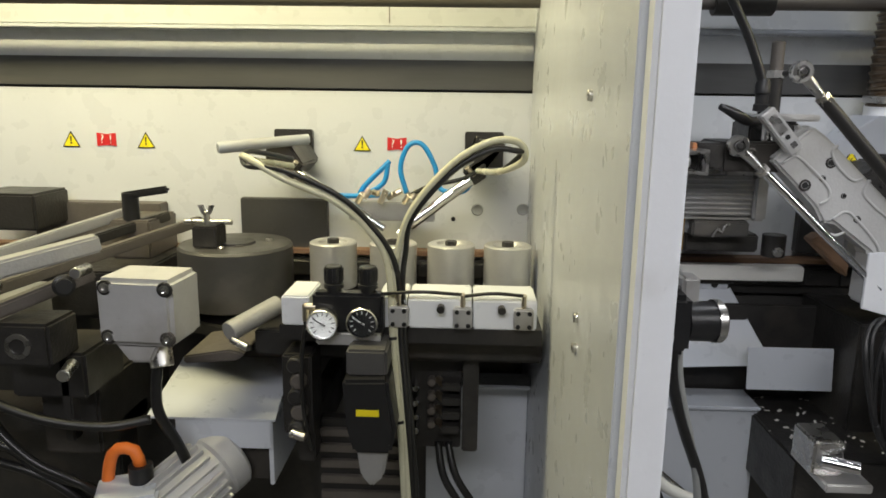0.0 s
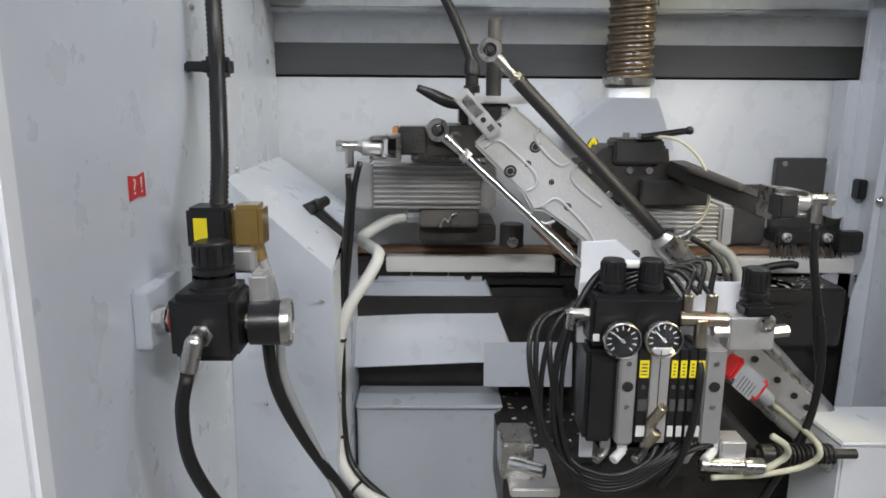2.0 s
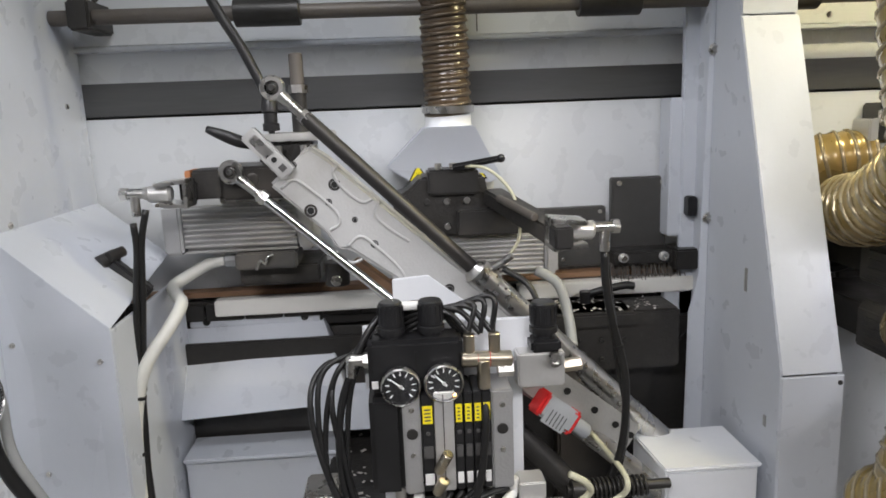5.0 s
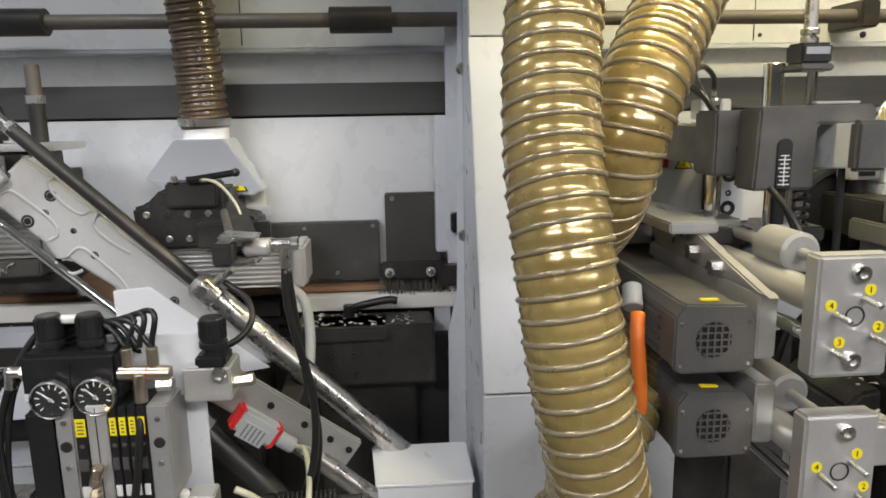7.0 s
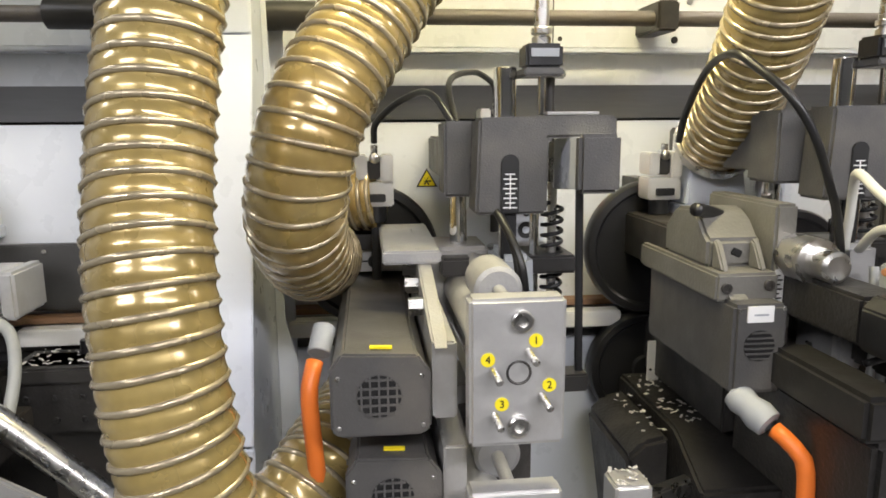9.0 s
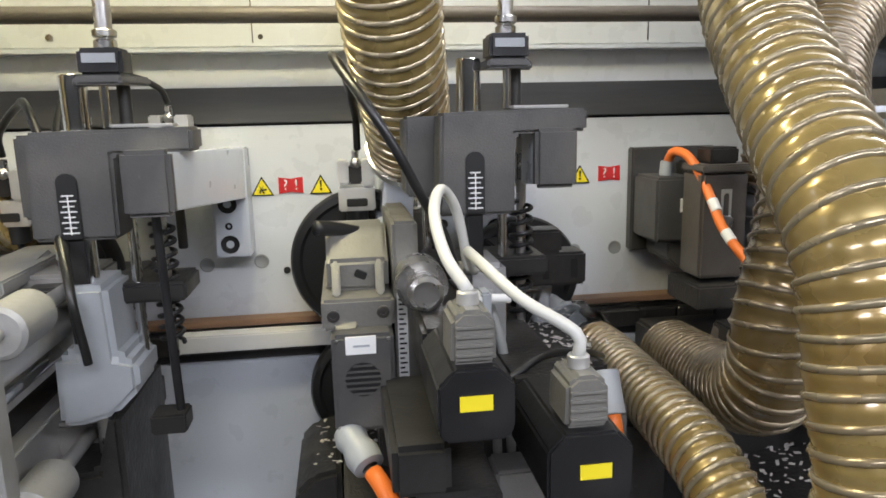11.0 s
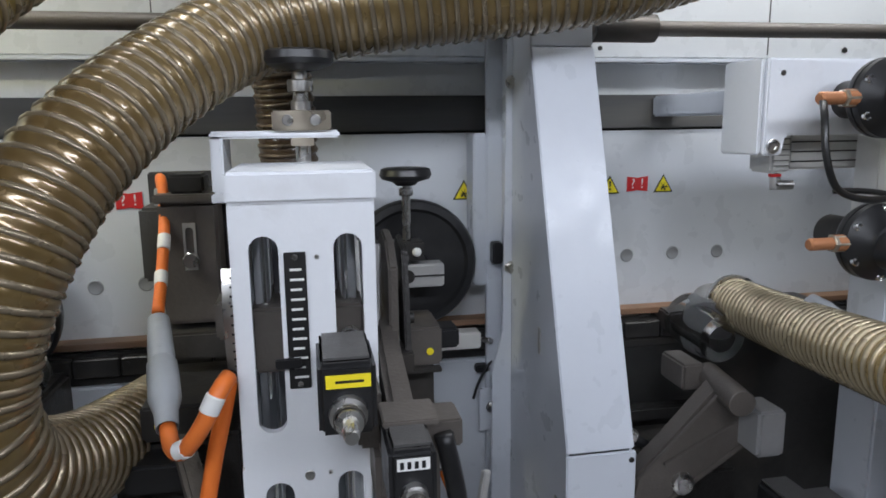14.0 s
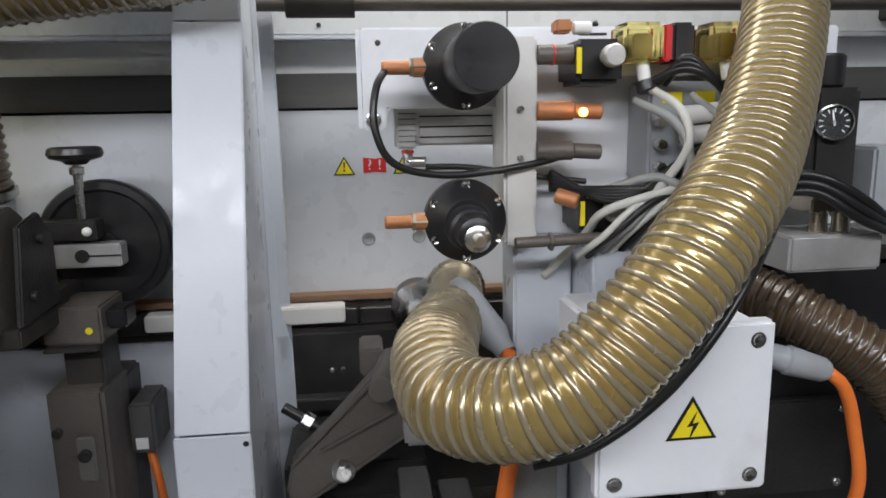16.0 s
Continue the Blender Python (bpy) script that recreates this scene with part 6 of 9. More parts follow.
def lower_right():
    # slotted white plate with a red-framed switch
    th = thing("slotted_plate", (1.10, 0.68, 0.77), "white slanting mounting plate with bolt holes", "mounting plate")
    a, b = V((1.055, 0.685, 0.888)), V((1.207, 0.735, 0.755))
    part("plate", bar(a, b, 0.05, 0.012, 0.003), CAST, th)
    d = (b - a).normalized()
    for u in (0.35, 0.6, 0.8, 0.95):
        q = a.lerp(b, u) + V((0.006, -0.008, 0.008))
        part("hole", cyl(q, q + V((0, -0.0015, 0)), 0.0045, 0, 14), INK, th)
    part("support", bar(a.lerp(b, 0.5) + V((0, 0.01, 0)), a.lerp(b, 0.5) + V((0, 0.26, 0)), 0.04, 0.03), DARK, th)
    s = thing("limit_switch", (1.10, 0.64, 0.82), "grey limit switch with a red frame and a type plate", "limit switch")
    q = a.lerp(b, 0.36) + V((-0.012, -0.02, -0.012))
    part("body", bar(q - d * 0.032, q + d * 0.03, 0.030, 0.022, 0.004), GREYP, s)
    part("red_frame", bar(q - d * 0.033, q - d * 0.024, 0.032, 0.024, 0.003), RED, s)
    part("red_frame", bar(q + d * 0.02, q + d * 0.029, 0.032, 0.024, 0.003), RED, s)
    part("type_plate", bar(q - d * 0.018 + V((-0.004, -0.0132, -0.004)), q + d * 0.018 + V((-0.004, -0.0132, -0.004)), 0.022, 0.0022, 0), GREYP, s)
    for k in range(5):
        w = q + d * (-0.012 + 0.006 * k) + V((-0.004, -0.0142, -0.004))
        part("print_bar", bar(w, w + d * 0.0016, 0.018, 0.0006, 0), ANTH, s)
    part("cable_nut", cyl(q + d * 0.03, q + d * 0.055, 0.010), GREYP, s)
    e = q + d * 0.055
    lone_cable([e, e + d * 0.02, (1.165, 0.62, 0.77), (1.155, 0.62, 0.745), (1.10, 0.61, 0.738), (1.06, 0.61, 0.735)], 0.0036, CLEARH, "yellowed switch cable on the valve block", "cable")
    # lower cylinders
    for p, q2, r, mt, lb in (((1.09, 0.72, 0.83), (1.28, 0.72, 0.66), 0.013, STEEL, "steel cylinder tube slanting down behind the plate"), ((1.02, 0.70, 0.83), (1.14, 0.69, 0.70), 0.016, DARK, "dark steel tube slanting down behind the plate")):
        c = thing("air_cylinder", q2, lb, "pneumatic cylinder", "slanting cylinders")
        part("tube", cyl(p, q2, r), mt, c)
        part("head", cyl(p, V(p).lerp(V(q2), 0.1), r * 1.15), STEEL, c)
    th = thing("spring_rod", (1.16, 0.63, 0.73), "dark spring on a rod with steel end nuts", "spring")
    hel = [V((1.125 + 0.07 * i / 160, 0.64 + 0.011 * math.cos(i * 0.5), 0.748 + 0.011 * math.sin(i * 0.5))) for i in range(160)]
    part("spring", sweep(hel, [0.002] * len(hel), 6), DARK, th)
    part("rod", cyl((1.10, 0.64, 0.748), (1.225, 0.64, 0.748), 0.006), DARK, th)
    part("end_nut", cyl((1.105, 0.64, 0.748), (1.122, 0.64, 0.748), 0.012), DARK, th)
    # white box in front of the post
    w = thing("sheet_box", (1.285, 0.74, 0.5), "white painted sheet box in front of the post", "sheet box")
    part("box_body", prism_z([(1.243, 0.695), (1.365, 0.695), (1.365, 0.80), (1.235, 0.80)], 0.5, 0.729, 0.003), WHITE, w)
    part("lid", prism_z([(1.24, 0.692), (1.368, 0.692), (1.368, 0.802), (1.232, 0.802)], 0.729, 0.735, 0.002), WHITE, w)
    # cast lower unit behind
    u = thing("slide_unit", (1.21, 0.88, 0.80), "dark dusty slide unit with many screws", "slide unit")
    part("body", box(1.12, 1.33, 0.87, 0.945, 0.80, 0.893, 0.004), DUSTY, u)
    part("upper_plate", box(1.13, 1.26, 0.86, 0.93, 0.872, 0.893, 0.003), DARK, u)
    for i in range(8):
        screw(u, (1.14 + (i % 4) * 0.035, 0.87, 0.82 + (i // 4) * 0.03), (0, -1, 0), 0.0045, 0.003, DARK)
    part("foot", box(1.15, 1.30, 0.9, 0.97, 0.55, 0.80, 0.004), DARK, u)


lower_right()

# ---------------------------------------------------------------- third and fourth compartment: trimming units
sign_row(1.0035, 1.116, [(1.858, "*", 0.032), (1.898, "red", 0.034), (1.940, "!", 0.032)])
sign_row(1.0035, 1.117, [(2.225, "*", 0.032), (2.325, "!", 0.032), (2.371, "red", 0.034), (2.419, "*", 0.032)])


def chips(x0, x1, y0, y1, z, n, label, seed):
    """Loose white trimming chips lying about."""
    rnd = random.Random(seed)
    bms = []
    for i in range(n):
        s = rnd.uniform(0.0012, 0.0042)
        b = box(-s, s, -s * 0.5, s * 0.5, 0, 0.0007, 0)
        b.transform(pose(rnd.uniform(x0, x1), rnd.uniform(y0, y1), z + rnd.uniform(0, 0.0012), rnd.uniform(-25, 25), rnd.uniform(-25, 25), rnd.uniform(0, 360)))
        bms.append(b)
    solid("plastic_chips", join(*bms), CHIPS, label, "chips", kind="stuff")


def grille(parent, c, r, y, bars=5, slots_only=False):
    x, z = c
    g = part("fan_grille", cyl((x, y + 0.0002, z), (x, y - 0.0006, z), r, 0, 32), INK, parent)
    for i in range(bars):
        o = -r + (i + 0.5) * 2 * r / bars
        w = math.sqrt(max(0, r * r - o * o)) * 1.02
        part("grille_bar", box(x - w, x + w, y - 0.0022, y - 0.0006, z + o - 0.0009, z + o + 0.0009, 0), ANTH, g)
        if not slots_only:
            part("grille_bar", box(x + o - 0.0009, x + o + 0.0009, y - 0.0024, y - 0.0007, z - w, z + w, 0), ANTH, g)
    return g


def trimming_motors():
    first = None
    datum(0.002, 0.021, 0.0)
    for dz in (0.0, -0.086):
        if first is None:
            m = thing("trimming_motor", (1.59, 0.6, 0.938), "dark grey box-shaped motor with round fan grille and yellow label", "electric motor", "stacked trimming motors")
            part("housing", prism([(1.551, 0.944), (1.556, 0.939), (1.626, 0.939), (1.632, 0.944), (1.632, 0.992), (1.622, 1.006), (1.56, 1.009), (1.551, 0.996)], 0.505, 0.78, 0.002), ANTH, m)
            part("end_cover", prism([(1.549, 0.943), (1.556, 0.937), (1.626, 0.937), (1.634, 0.943), (1.634, 0.993), (1.623, 1.008), (1.559, 1.011), (1.549, 0.997)], 0.497, 0.508, 0.002), ANTH, m)
            grille(m, (1.590, 0.973), 0.0185, 0.497)
            for x, z in ((1.556, 0.946), (1.627, 0.946), (1.556, 0.99), (1.626, 0.99)):
                screw(m, (x, 0.497, z), (0, -1, 0), 0.002, 0.001)
            part("type_label", turned(box(1.583, 1.602, 0.515, 0.521, 1.0085, 1.0102, 0), (1.59, 0.5, 1.01), ry=2), YELLOW, m)
            for k in range(4):
                part("side_rib", box(1.5485, 1.5515, 0.54, 0.76, 0.948 + k * 0.012, 0.952 + k * 0.012, 0.0005, 1), ANTH, m)
            part("plug", cyl((1.54, 0.60, 1.005), (1.535, 0.58, 0.985), 0.011), GREYP, m, "grey connector plug")
            part("side_plate", box(1.635, 1.656, 0.498, 0.80, 0.95, 1.018, 0.002), ALU, m, "bare aluminium side plate")
            part("back_mount", box(1.56, 1.66, 0.78, 1.0, 0.95, 1.0, 0.002), DARK, m)
            first = m
        else:
            copy_thing(first, pose(1.602, 0.632, 0.925 + dz))
    datum()
    lone_cable([(1.535, 0.58, 0.985), (1.53, 0.565, 0.96), (1.533, 0.56, 0.91), (1.537, 0.57, 0.84), (1.545, 0.6, 0.75), (1.55, 0.65, 0.6)], 0.008, ORANGE, "orange motor cable hanging beside the stacked motors")
    lone_cable([(1.535, 0.58, 0.90), (1.53, 0.57, 0.87), (1.535, 0.58, 0.82), (1.545, 0.62, 0.72), (1.55, 0.68, 0.6)], 0.007, ORANGE, "orange motor cable of the lower motor")
    # bracket and rods above
    th = thing("slide_bracket", (1.64, 0.72, 1.018), "aluminium slide bracket with hexagon bolts above the motor", "bracket")
    part("cheek", prism_x([(0.50, 1.018), (0.80, 1.018), (0.80, 1.075), (0.66, 1.055), (0.60, 1.04)], 1.636, 1.65, 0.002), CAST, th)
    part("top_rail", box(1.60, 1.66, 0.66, 0.86, 1.056, 1.07, 0.002), CAST, th)
    for y, z in ((0.70, 1.045), (0.66, 1.035), (0.60, 1.028)):
        part("bolt", hexnut((1.636, y, z), (1.622, y, z), 0.009), STEEL, th)
    th = thing("clamp_bar", (1.61, 0.88, 1.005), "bright aluminium split clamp bar under a dark bar", "clamp", "split clamp bars")
    part("bar", box(1.553, 1.66, 0.872, 0.90, 1.005, 1.034, 0.002), ALU, th)
    part("bore", cyl((1.593, 0.8725, 1.019), (1.593, 0.870, 1.019), 0.0085, 0, 18), DARK, th)
    part("slit", box(1.553, 1.585, 0.8705, 0.8722, 1.0185, 1.0205, 0), INK, th)
    part("dark_bar", box(1.55, 1.66, 0.86, 0.90, 1.036, 1.057, 0.002), DARK, th)
    part("holder", box(1.60, 1.63, 0.90, 1.0, 1.0, 1.05, 0.002), DARK, th)


trimming_motors()


def number_plate(z1, dots, label):
    """An aluminium end plate with pins and numbered yellow dots; guide cylinders run back from it."""
    x0, x1, y0, y1, z0 = 1.662, 1.737, 0.468, 0.492, z1 - 0.118
    th = thing("stop_plate", ((x0 + x1) / 2, 0.55, z0), label, "stop plate", "numbered stop plates")
    part("plate", box(x0, x1, y0, y1, z0, z1, 0.003, 3), ALU, th)
    for dx, dz, r in ((0.040, 0.017, 0.0085), (0.038, 0.101, 0.0085)):
        part("socket_bolt", lathe((x0 + dx, y0, z1 - dz), (x0 + dx, -1, z1 - dz), [(0, r), (0.004, r), (0.005, r * 0.85), (0.005, r * 0.5), (0.001, r * 0.45), (0.001, 0)], 20), STEEL, th)
    part("bore", lathe((x0 + 0.038, y0 + 0.0005, z1 - 0.058), (x0 + 0.038, -1, z1 - 0.058), [(0, 0), (0, 0.007), (0.0012, 0.0092), (0.0008, 0.01)], 22), DARK, th)
    for n, dx, dz in dots:
        x, z = x0 + dx, z1 - dz
        d = part("number_dot", cyl((x, y0, z), (x, y0 - 0.0007, z), 0.0055, 0, 22), YELLOW, th, "round yellow number sticker")
        letter(n, 0.0085, (x, y0 - 0.0009, z), d, INK, 0, "numeral")
        part("pin", cyl((x - 0.006 if n != "4" else x + 0.004, y0, z - 0.008), (x - 0.005 if n != "4" else x + 0.005, y0 - 0.024, z - 0.010), 0.0028), STEEL, th)
    part("guide_cylinder", lathe((x0 + 0.04, y1, z1 - 0.017), (x0 + 0.04, 1, z1 - 0.017), [(0, 0.006), (0.07, 0.006), (0.07, 0.018), (0.073, 0.022), (0.13, 0.022), (0.133, 0.018), (0.133, 0.007), (0.3, 0.007)], 26), CAST, th)
    part("guide_tube", cyl((x0 + 0.025, y1, z1 - 0.05), (x0 + 0.025, 0.80, z1 - 0.05), 0.017), ALU, th)
    part("guide_rod", cyl((x0 + 0.015, y1, z1 - 0.085), (x0 + 0.015, 0.80, z1 - 0.085), 0.008), CHROME, th)
    part("rear_block", box(x0 - 0.01, x0 + 0.06, 0.72, 0.80, z0 + 0.02, z1 - 0.005, 0.004), CAST, th)
    part("wall_mount", box(x0, x0 + 0.05, 0.80, 1.0, z0 + 0.03, z0 + 0.07, 0.003), DARK, th)


datum(-0.002, -0.007, 0.005)
number_plate(1.063, (("1", 0.051, 0.033), ("4", 0.014, 0.047), ("2", 0.062, 0.069), ("3", 0.025, 0.083)), "bare aluminium stop plate with pins and four numbered yellow dots")
number_plate(0.906, (("1", 0.054, 0.04), ("4", 0.014, 0.052), ("2", 0.064, 0.075)), "lower bare aluminium stop plate with pins and yellow dots")
datum()


def copy_disc(x, z, r, label, y=0.915, group="copying discs"):
    th = thing("copying_disc", (x, y, z - r), label, "copying disc", group)
    part("disc", lathe((x, y + 0.03, z), (x, 0, z), [(0, 0), (0, r - 0.006), (0.004, r - 0.001), (0.01, r), (0.022, r), (0.027, r - 0.003), (0.028, r - 0.012), (0.024, r - 0.016), (0.024, 0.02), (0.03, 0.018), (0.03, 0)], 64), BLACK, th)
    part("axle", cyl((x, y + 0.02, z), (x, 1.0, z), 0.014), DARK, th)
    return th


copy_disc(1.585, 1.018, 0.099, "large black copying disc at the back sheet")
copy_disc(1.995, 1.018, 0.098, "large black copying disc beside the bright bracket")
copy_disc(2.213, 0.985, 0.084, "black copying disc behind the dark clamp")
copy_disc(1.998, 0.83, 0.086, "lower black copying disc behind the vertical motor", 0.93)


def tower(x, first, front=0.608):
    """A height unit: dark bracket with rule, chrome column, counter, spindle, spring, and a grey counter box."""
    label = "dark grey height-setting tower with chrome column, rule and position counter"
    th = thing("setting_tower", (x + 0.04, 0.70, 0.80), label, "setting tower", "height-setting towers")
    part("bracket", prism([(x, 1.203), (x + 0.141, 1.205), (x + 0.141, 1.183), (x + 0.071, 1.182), (x + 0.070, 1.106), (x - 0.004, 1.106)], 0.652, 0.70, 0.003), ANTH, th)
    part("bracket_back", box(x - 0.03, x + 0.068, 0.70, 0.76, 1.12, 1.2, 0.003), ANTH, th)
    part("column", cyl((x + 0.033, 0.69, 1.20), (x + 0.033, 0.69, 1.254), 0.012), CHROME, th)
    part("column", cyl((x + 0.033, 0.676, 1.11), (x + 0.033, 0.676, 1.0), 0.0085), CHROME, th)
    part("rear_column", cyl((x - 0.01, 0.74, 1.12), (x - 0.01, 0.74, 0.98), 0.010), CHROME, th)
    part("counter_plate", prism_z([(x + 0.045, 0.655), (x + 0.085, 0.655), (x + 0.10, 0.70), (x + 0.045, 0.70)], 1.243, 1.251, 0.002), ANTH, th)
    c = part("counter", box(x + 0.048, x + 0.086, 0.66, 0.695, 1.251, 1.275, 0.003), BLACK, th, "black position counter")
    part("window", box(x + 0.053, x + 0.081, 0.6585, 0.66, 1.262, 1.270, 0), GREYP, c)
    part("spindle", join(cyl((x + 0.068, 0.68, 1.275), (x + 0.068, 0.68, 1.36), 0.0075), cyl((x + 0.068, 0.68, 1.285), (x + 0.068, 0.68, 1.292), 0.0105), cyl((x + 0.068, 0.68, 1.275), (x + 0.068, 0.68, 1.283), 0.010)), STEEL, th)
    part("bright_rod", cyl((x + 0.066, 0.668, 1.205), (x + 0.066, 0.668, 1.244), 0.004), CHROME, th)
    part("thread_rod", cyl((x + 0.078, 0.685, 1.205), (x + 0.078, 0.685, 1.244), 0.006), DARK, th)
    part("top_strip", box(x + 0.07, x + 0.125, 0.66, 0.68, 1.2055, 1.2085, 0.001), ALU, th)
    r = part("rule", box(x + 0.022, x + 0.040, 0.6495, 0.652, 1.108, 1.158, 0.0005), INK, th, "black rule with white marks")
    part("rule_head", cyl((x + 0.031, 0.652, 1.158), (x + 0.031, 0.6494, 1.158), 0.009, 0, 18), INK, r)
    for k in range(8):
        w = 0.005 if k % 2 else 0.007
        part("mark", box(x + 0.031 - w, x + 0.031 + w, 0.6490, 0.6495, 1.113 + k * 0.0048, 1.1142 + k * 0.0048, 0), PAPER, r)
    part("mark_line", box(x + 0.0305, x + 0.0315, 0.6488, 0.6495, 1.112, 1.148, 0), PAPER, r)
    part("rule_tail", box(x + 0.023, x + 0.039, 0.655, 0.66, 1.06, 1.108, 0.001), BLACK, th)
    # spring and cross bar
    hel = [V((x + 0.092 + 0.011 * math.cos(i * 0.45), 0.715 + 0.011 * math.sin(i * 0.45), 0.985 + i * 0.00085)) for i in range(150)]
    part("spring", sweep(hel, [0.0024] * len(hel), 6), BLACK, th)
    part("spring_rod", cyl((x + 0.092, 0.715, 0.97), (x + 0.092, 0.715, 1.185), 0.005), STEEL, th)
    part("cross_bar", box(x - 0.035, x + 0.115, 0.69, 0.76, 1.035, 1.055, 0.003), DARK, th)
    part("second_rod", cyl((x + 0.068, 0.70, 0.97), (x + 0.068, 0.70, 1.185), 0.005), CHROME, th)
    # lower column casting
    part("lower_casting", prism([(x + 0.02, 1.065), (x + 0.055, 1.065), (x + 0.058, 0.995), (x + 0.075, 0.99), (x + 0.075, 0.962), (x + 0.05, 0.938), (x + 0.02, 0.93), (x + 0.0, 0.93), (x + 0.002, 1.0), (x + 0.02, 1.0)] if first else [(x + 0.02, 1.06), (x + 0.06, 1.06), (x + 0.06, 0.92), (x + 0.02, 0.92)], 0.645, 0.72, 0.006), GREYP if first else CAST, th)
    part("lower_pillar", cyl((x + 0.03, 0.69, 0.86), (x + 0.03, 0.69, 0.94), 0.012), STEEL, th)
    if first:
        part("base_casting", prism([(x - 0.02, 0.88), (x + 0.03, 0.885), (x + 0.045, 0.94), (x + 0.055, 0.94), (x + 0.055, 0.6), (x - 0.02, 0.6)], 0.64, 0.80, 0.006), DUSTY, th)
        part("black_foot", prism([(x + 0.20, 0.785), (x + 0.222, 0.806), (x + 0.255, 0.812), (x + 0.255, 0.6), (x + 0.225, 0.6)], 0.74, 0.90, 0.006), DUSTY, th)
        part("stay_rod", cyl((x + 0.103, 0.652, 1.135), (x + 0.108, 0.655, 0.93), 0.0042), BLACK, th)
        part("stay_block", box(x + 0.082, x + 0.115, 0.64, 0.67, 0.918, 0.937, 0.002), DARK, th)
    else:
        part("base_casting", box(x - 0.01, x + 0.09, 0.66, 0.92, 0.6, 0.93, 0.006), DUSTY, th)
    part("wall_arm", box(x - 0.02, x + 0.06, 0.76, 1.003, 1.13, 1.18, 0.003), ANTH, th)
    # light box beside it, with its dark front, reaching back to the wall plate
    b = thing("counter_box", (x + 0.11, 0.75, 1.128), "light grey sheet box with a dark front beside the tower", "sheet box", "tower boxes")
    part("front", box(x + 0.089, x + 0.130, front, front + 0.017, 1.130, 1.187, 0.004), ANTH, b, "dark front cover")
    bm = bmesh.new()
    f = [(x + 0.092, front + 0.017, 1.184), (x + 0.128, front + 0.017, 1.184), (x + 0.128, front + 0.017, 1.133), (x + 0.092, front + 0.017, 1.133)]
    k = [(x + 0.09, 0.955, 1.172), (x + 0.143, 0.955, 1.172), (x + 0.143, 0.955, 1.105), (x + 0.09, 0.955, 1.105)]
    fv, kv = [bm.verts.new(q) for q in f], [bm.verts.new(q) for q in k]
    bm.faces.new(fv), bm.faces.new(kv[::-1])
    for i in range(4):
        bm.faces.new((fv[i], kv[i], kv[(i + 1) % 4], fv[(i + 1) % 4]))
    bmesh.ops.recalc_face_normals(bm, faces=bm.faces)
    part("body", smooth(bevelled(bm, 0.0015)), PAINT, b)
    part("wall_plate", box(x + 0.098, x + 0.145, 0.955, 1.003, 1.025, 1.172, 0.002), PAINT, b)
    for z, rr in ((1.098, 0.0125), (1.068, 0.005), (1.043, 0.0125)):
        part("plate_hole", lathe((x + 0.118, 0.9551, z), (x + 0.118, 0, z), [(0, 0), (0.0002, rr * 0.85), (0.001, rr)], 24), INK, b)
    return th


tower(1.698, True)
datum(-0.004, -0.011, 0.009)
tower(2.068, False, 0.646)
datum()


def nozzle_block(x, y, z):
    th = thing("blow_nozzle_block", (x + 0.022, y, z - 0.07), "bright aluminium adjusting block with counter and black cable", "adjusting block", "adjusting blocks")
    part("block", box(x, x + 0.014, y, y + 0.04, z - 0.03, z, 0.002), ALU, th)
    part("block", box(x + 0.03, x + 0.046, y, y + 0.04, z - 0.034, z, 0.002), ALU, th)
    part("lower_block", box(x, x + 0.046, y + 0.002, y + 0.04, z - 0.064, z - 0.034, 0.002), ALU, th)
    part("counter", box(x + 0.01, x + 0.036, y - 0.001, y + 0.02, z - 0.058, z - 0.048, 0.001), BLACK, th)
    part("slider", box(x + 0.014, x + 0.03, y + 0.004, y + 0.03, z - 0.03, z - 0.006, 0.002), DARK, th)
    part("connector", join(cyl((x + 0.023, y + 0.01, z - 0.012), (x + 0.023, y + 0.01, z + 0.012), 0.0045), ball((x + 0.023, y + 0.006, z - 0.004), 0.007)), STEEL, th)
    part("foot", cyl((x + 0.023, y + 0.02, z - 0.064), (x + 0.023, y + 0.02, z - 0.085), 0.014), BLACK, th)
    part("stem", cyl((x + 0.023, y + 0.02, z - 0.085), (x + 0.023, y + 0.02, z - 0.17), 0.006), BLACK, th)
    part("holder", box(x + 0.012, x + 0.034, y + 0.035, 1.003, z - 0.06, z - 0.04, 0.001), DARK, th)


nozzle_block(1.573, 0.83, 1.16)
nozzle_block(1.7395, 0.90, 1.217)
nozzle_block(1.965, 0.868, 1.157)
lone_cable([(1.596, 0.84, 1.175), (1.60, 0.83, 1.20), (1.635, 0.80, 1.228), (1.665, 0.75, 1.225), (1.70, 0.70, 1.15), (1.728, 0.63, 1.08), (1.735, 0.62, 1.02)], 0.0042, RUBBER, "black sensor cable arching down to the stop plates")
lone_cable([(1.762, 0.91, 1.232), (1.755, 0.90, 1.25), (1.725, 0.87, 1.262), (1.685, 0.80, 1.24), (1.70, 0.70, 1.15), (1.732, 0.62, 1.07), (1.74, 0.62, 1.0)], 0.004, RUBBER, "second black sensor cable arching down to the stop plates")
lone_cable([(1.99, 0.84, 1.172), (1.989, 0.82, 1.21), (1.978, 0.75, 1.255), (1.967, 0.675, 1.267), (1.976, 0.64, 1.25), (1.996, 0.609, 1.219), (2.019, 0.602, 1.18), (2.045, 0.61, 1.13), (2.062, 0.62, 1.10), (2.08, 0.63, 1.04)], 0.0045, RUBBER, "black sensor cable bent over at the top")


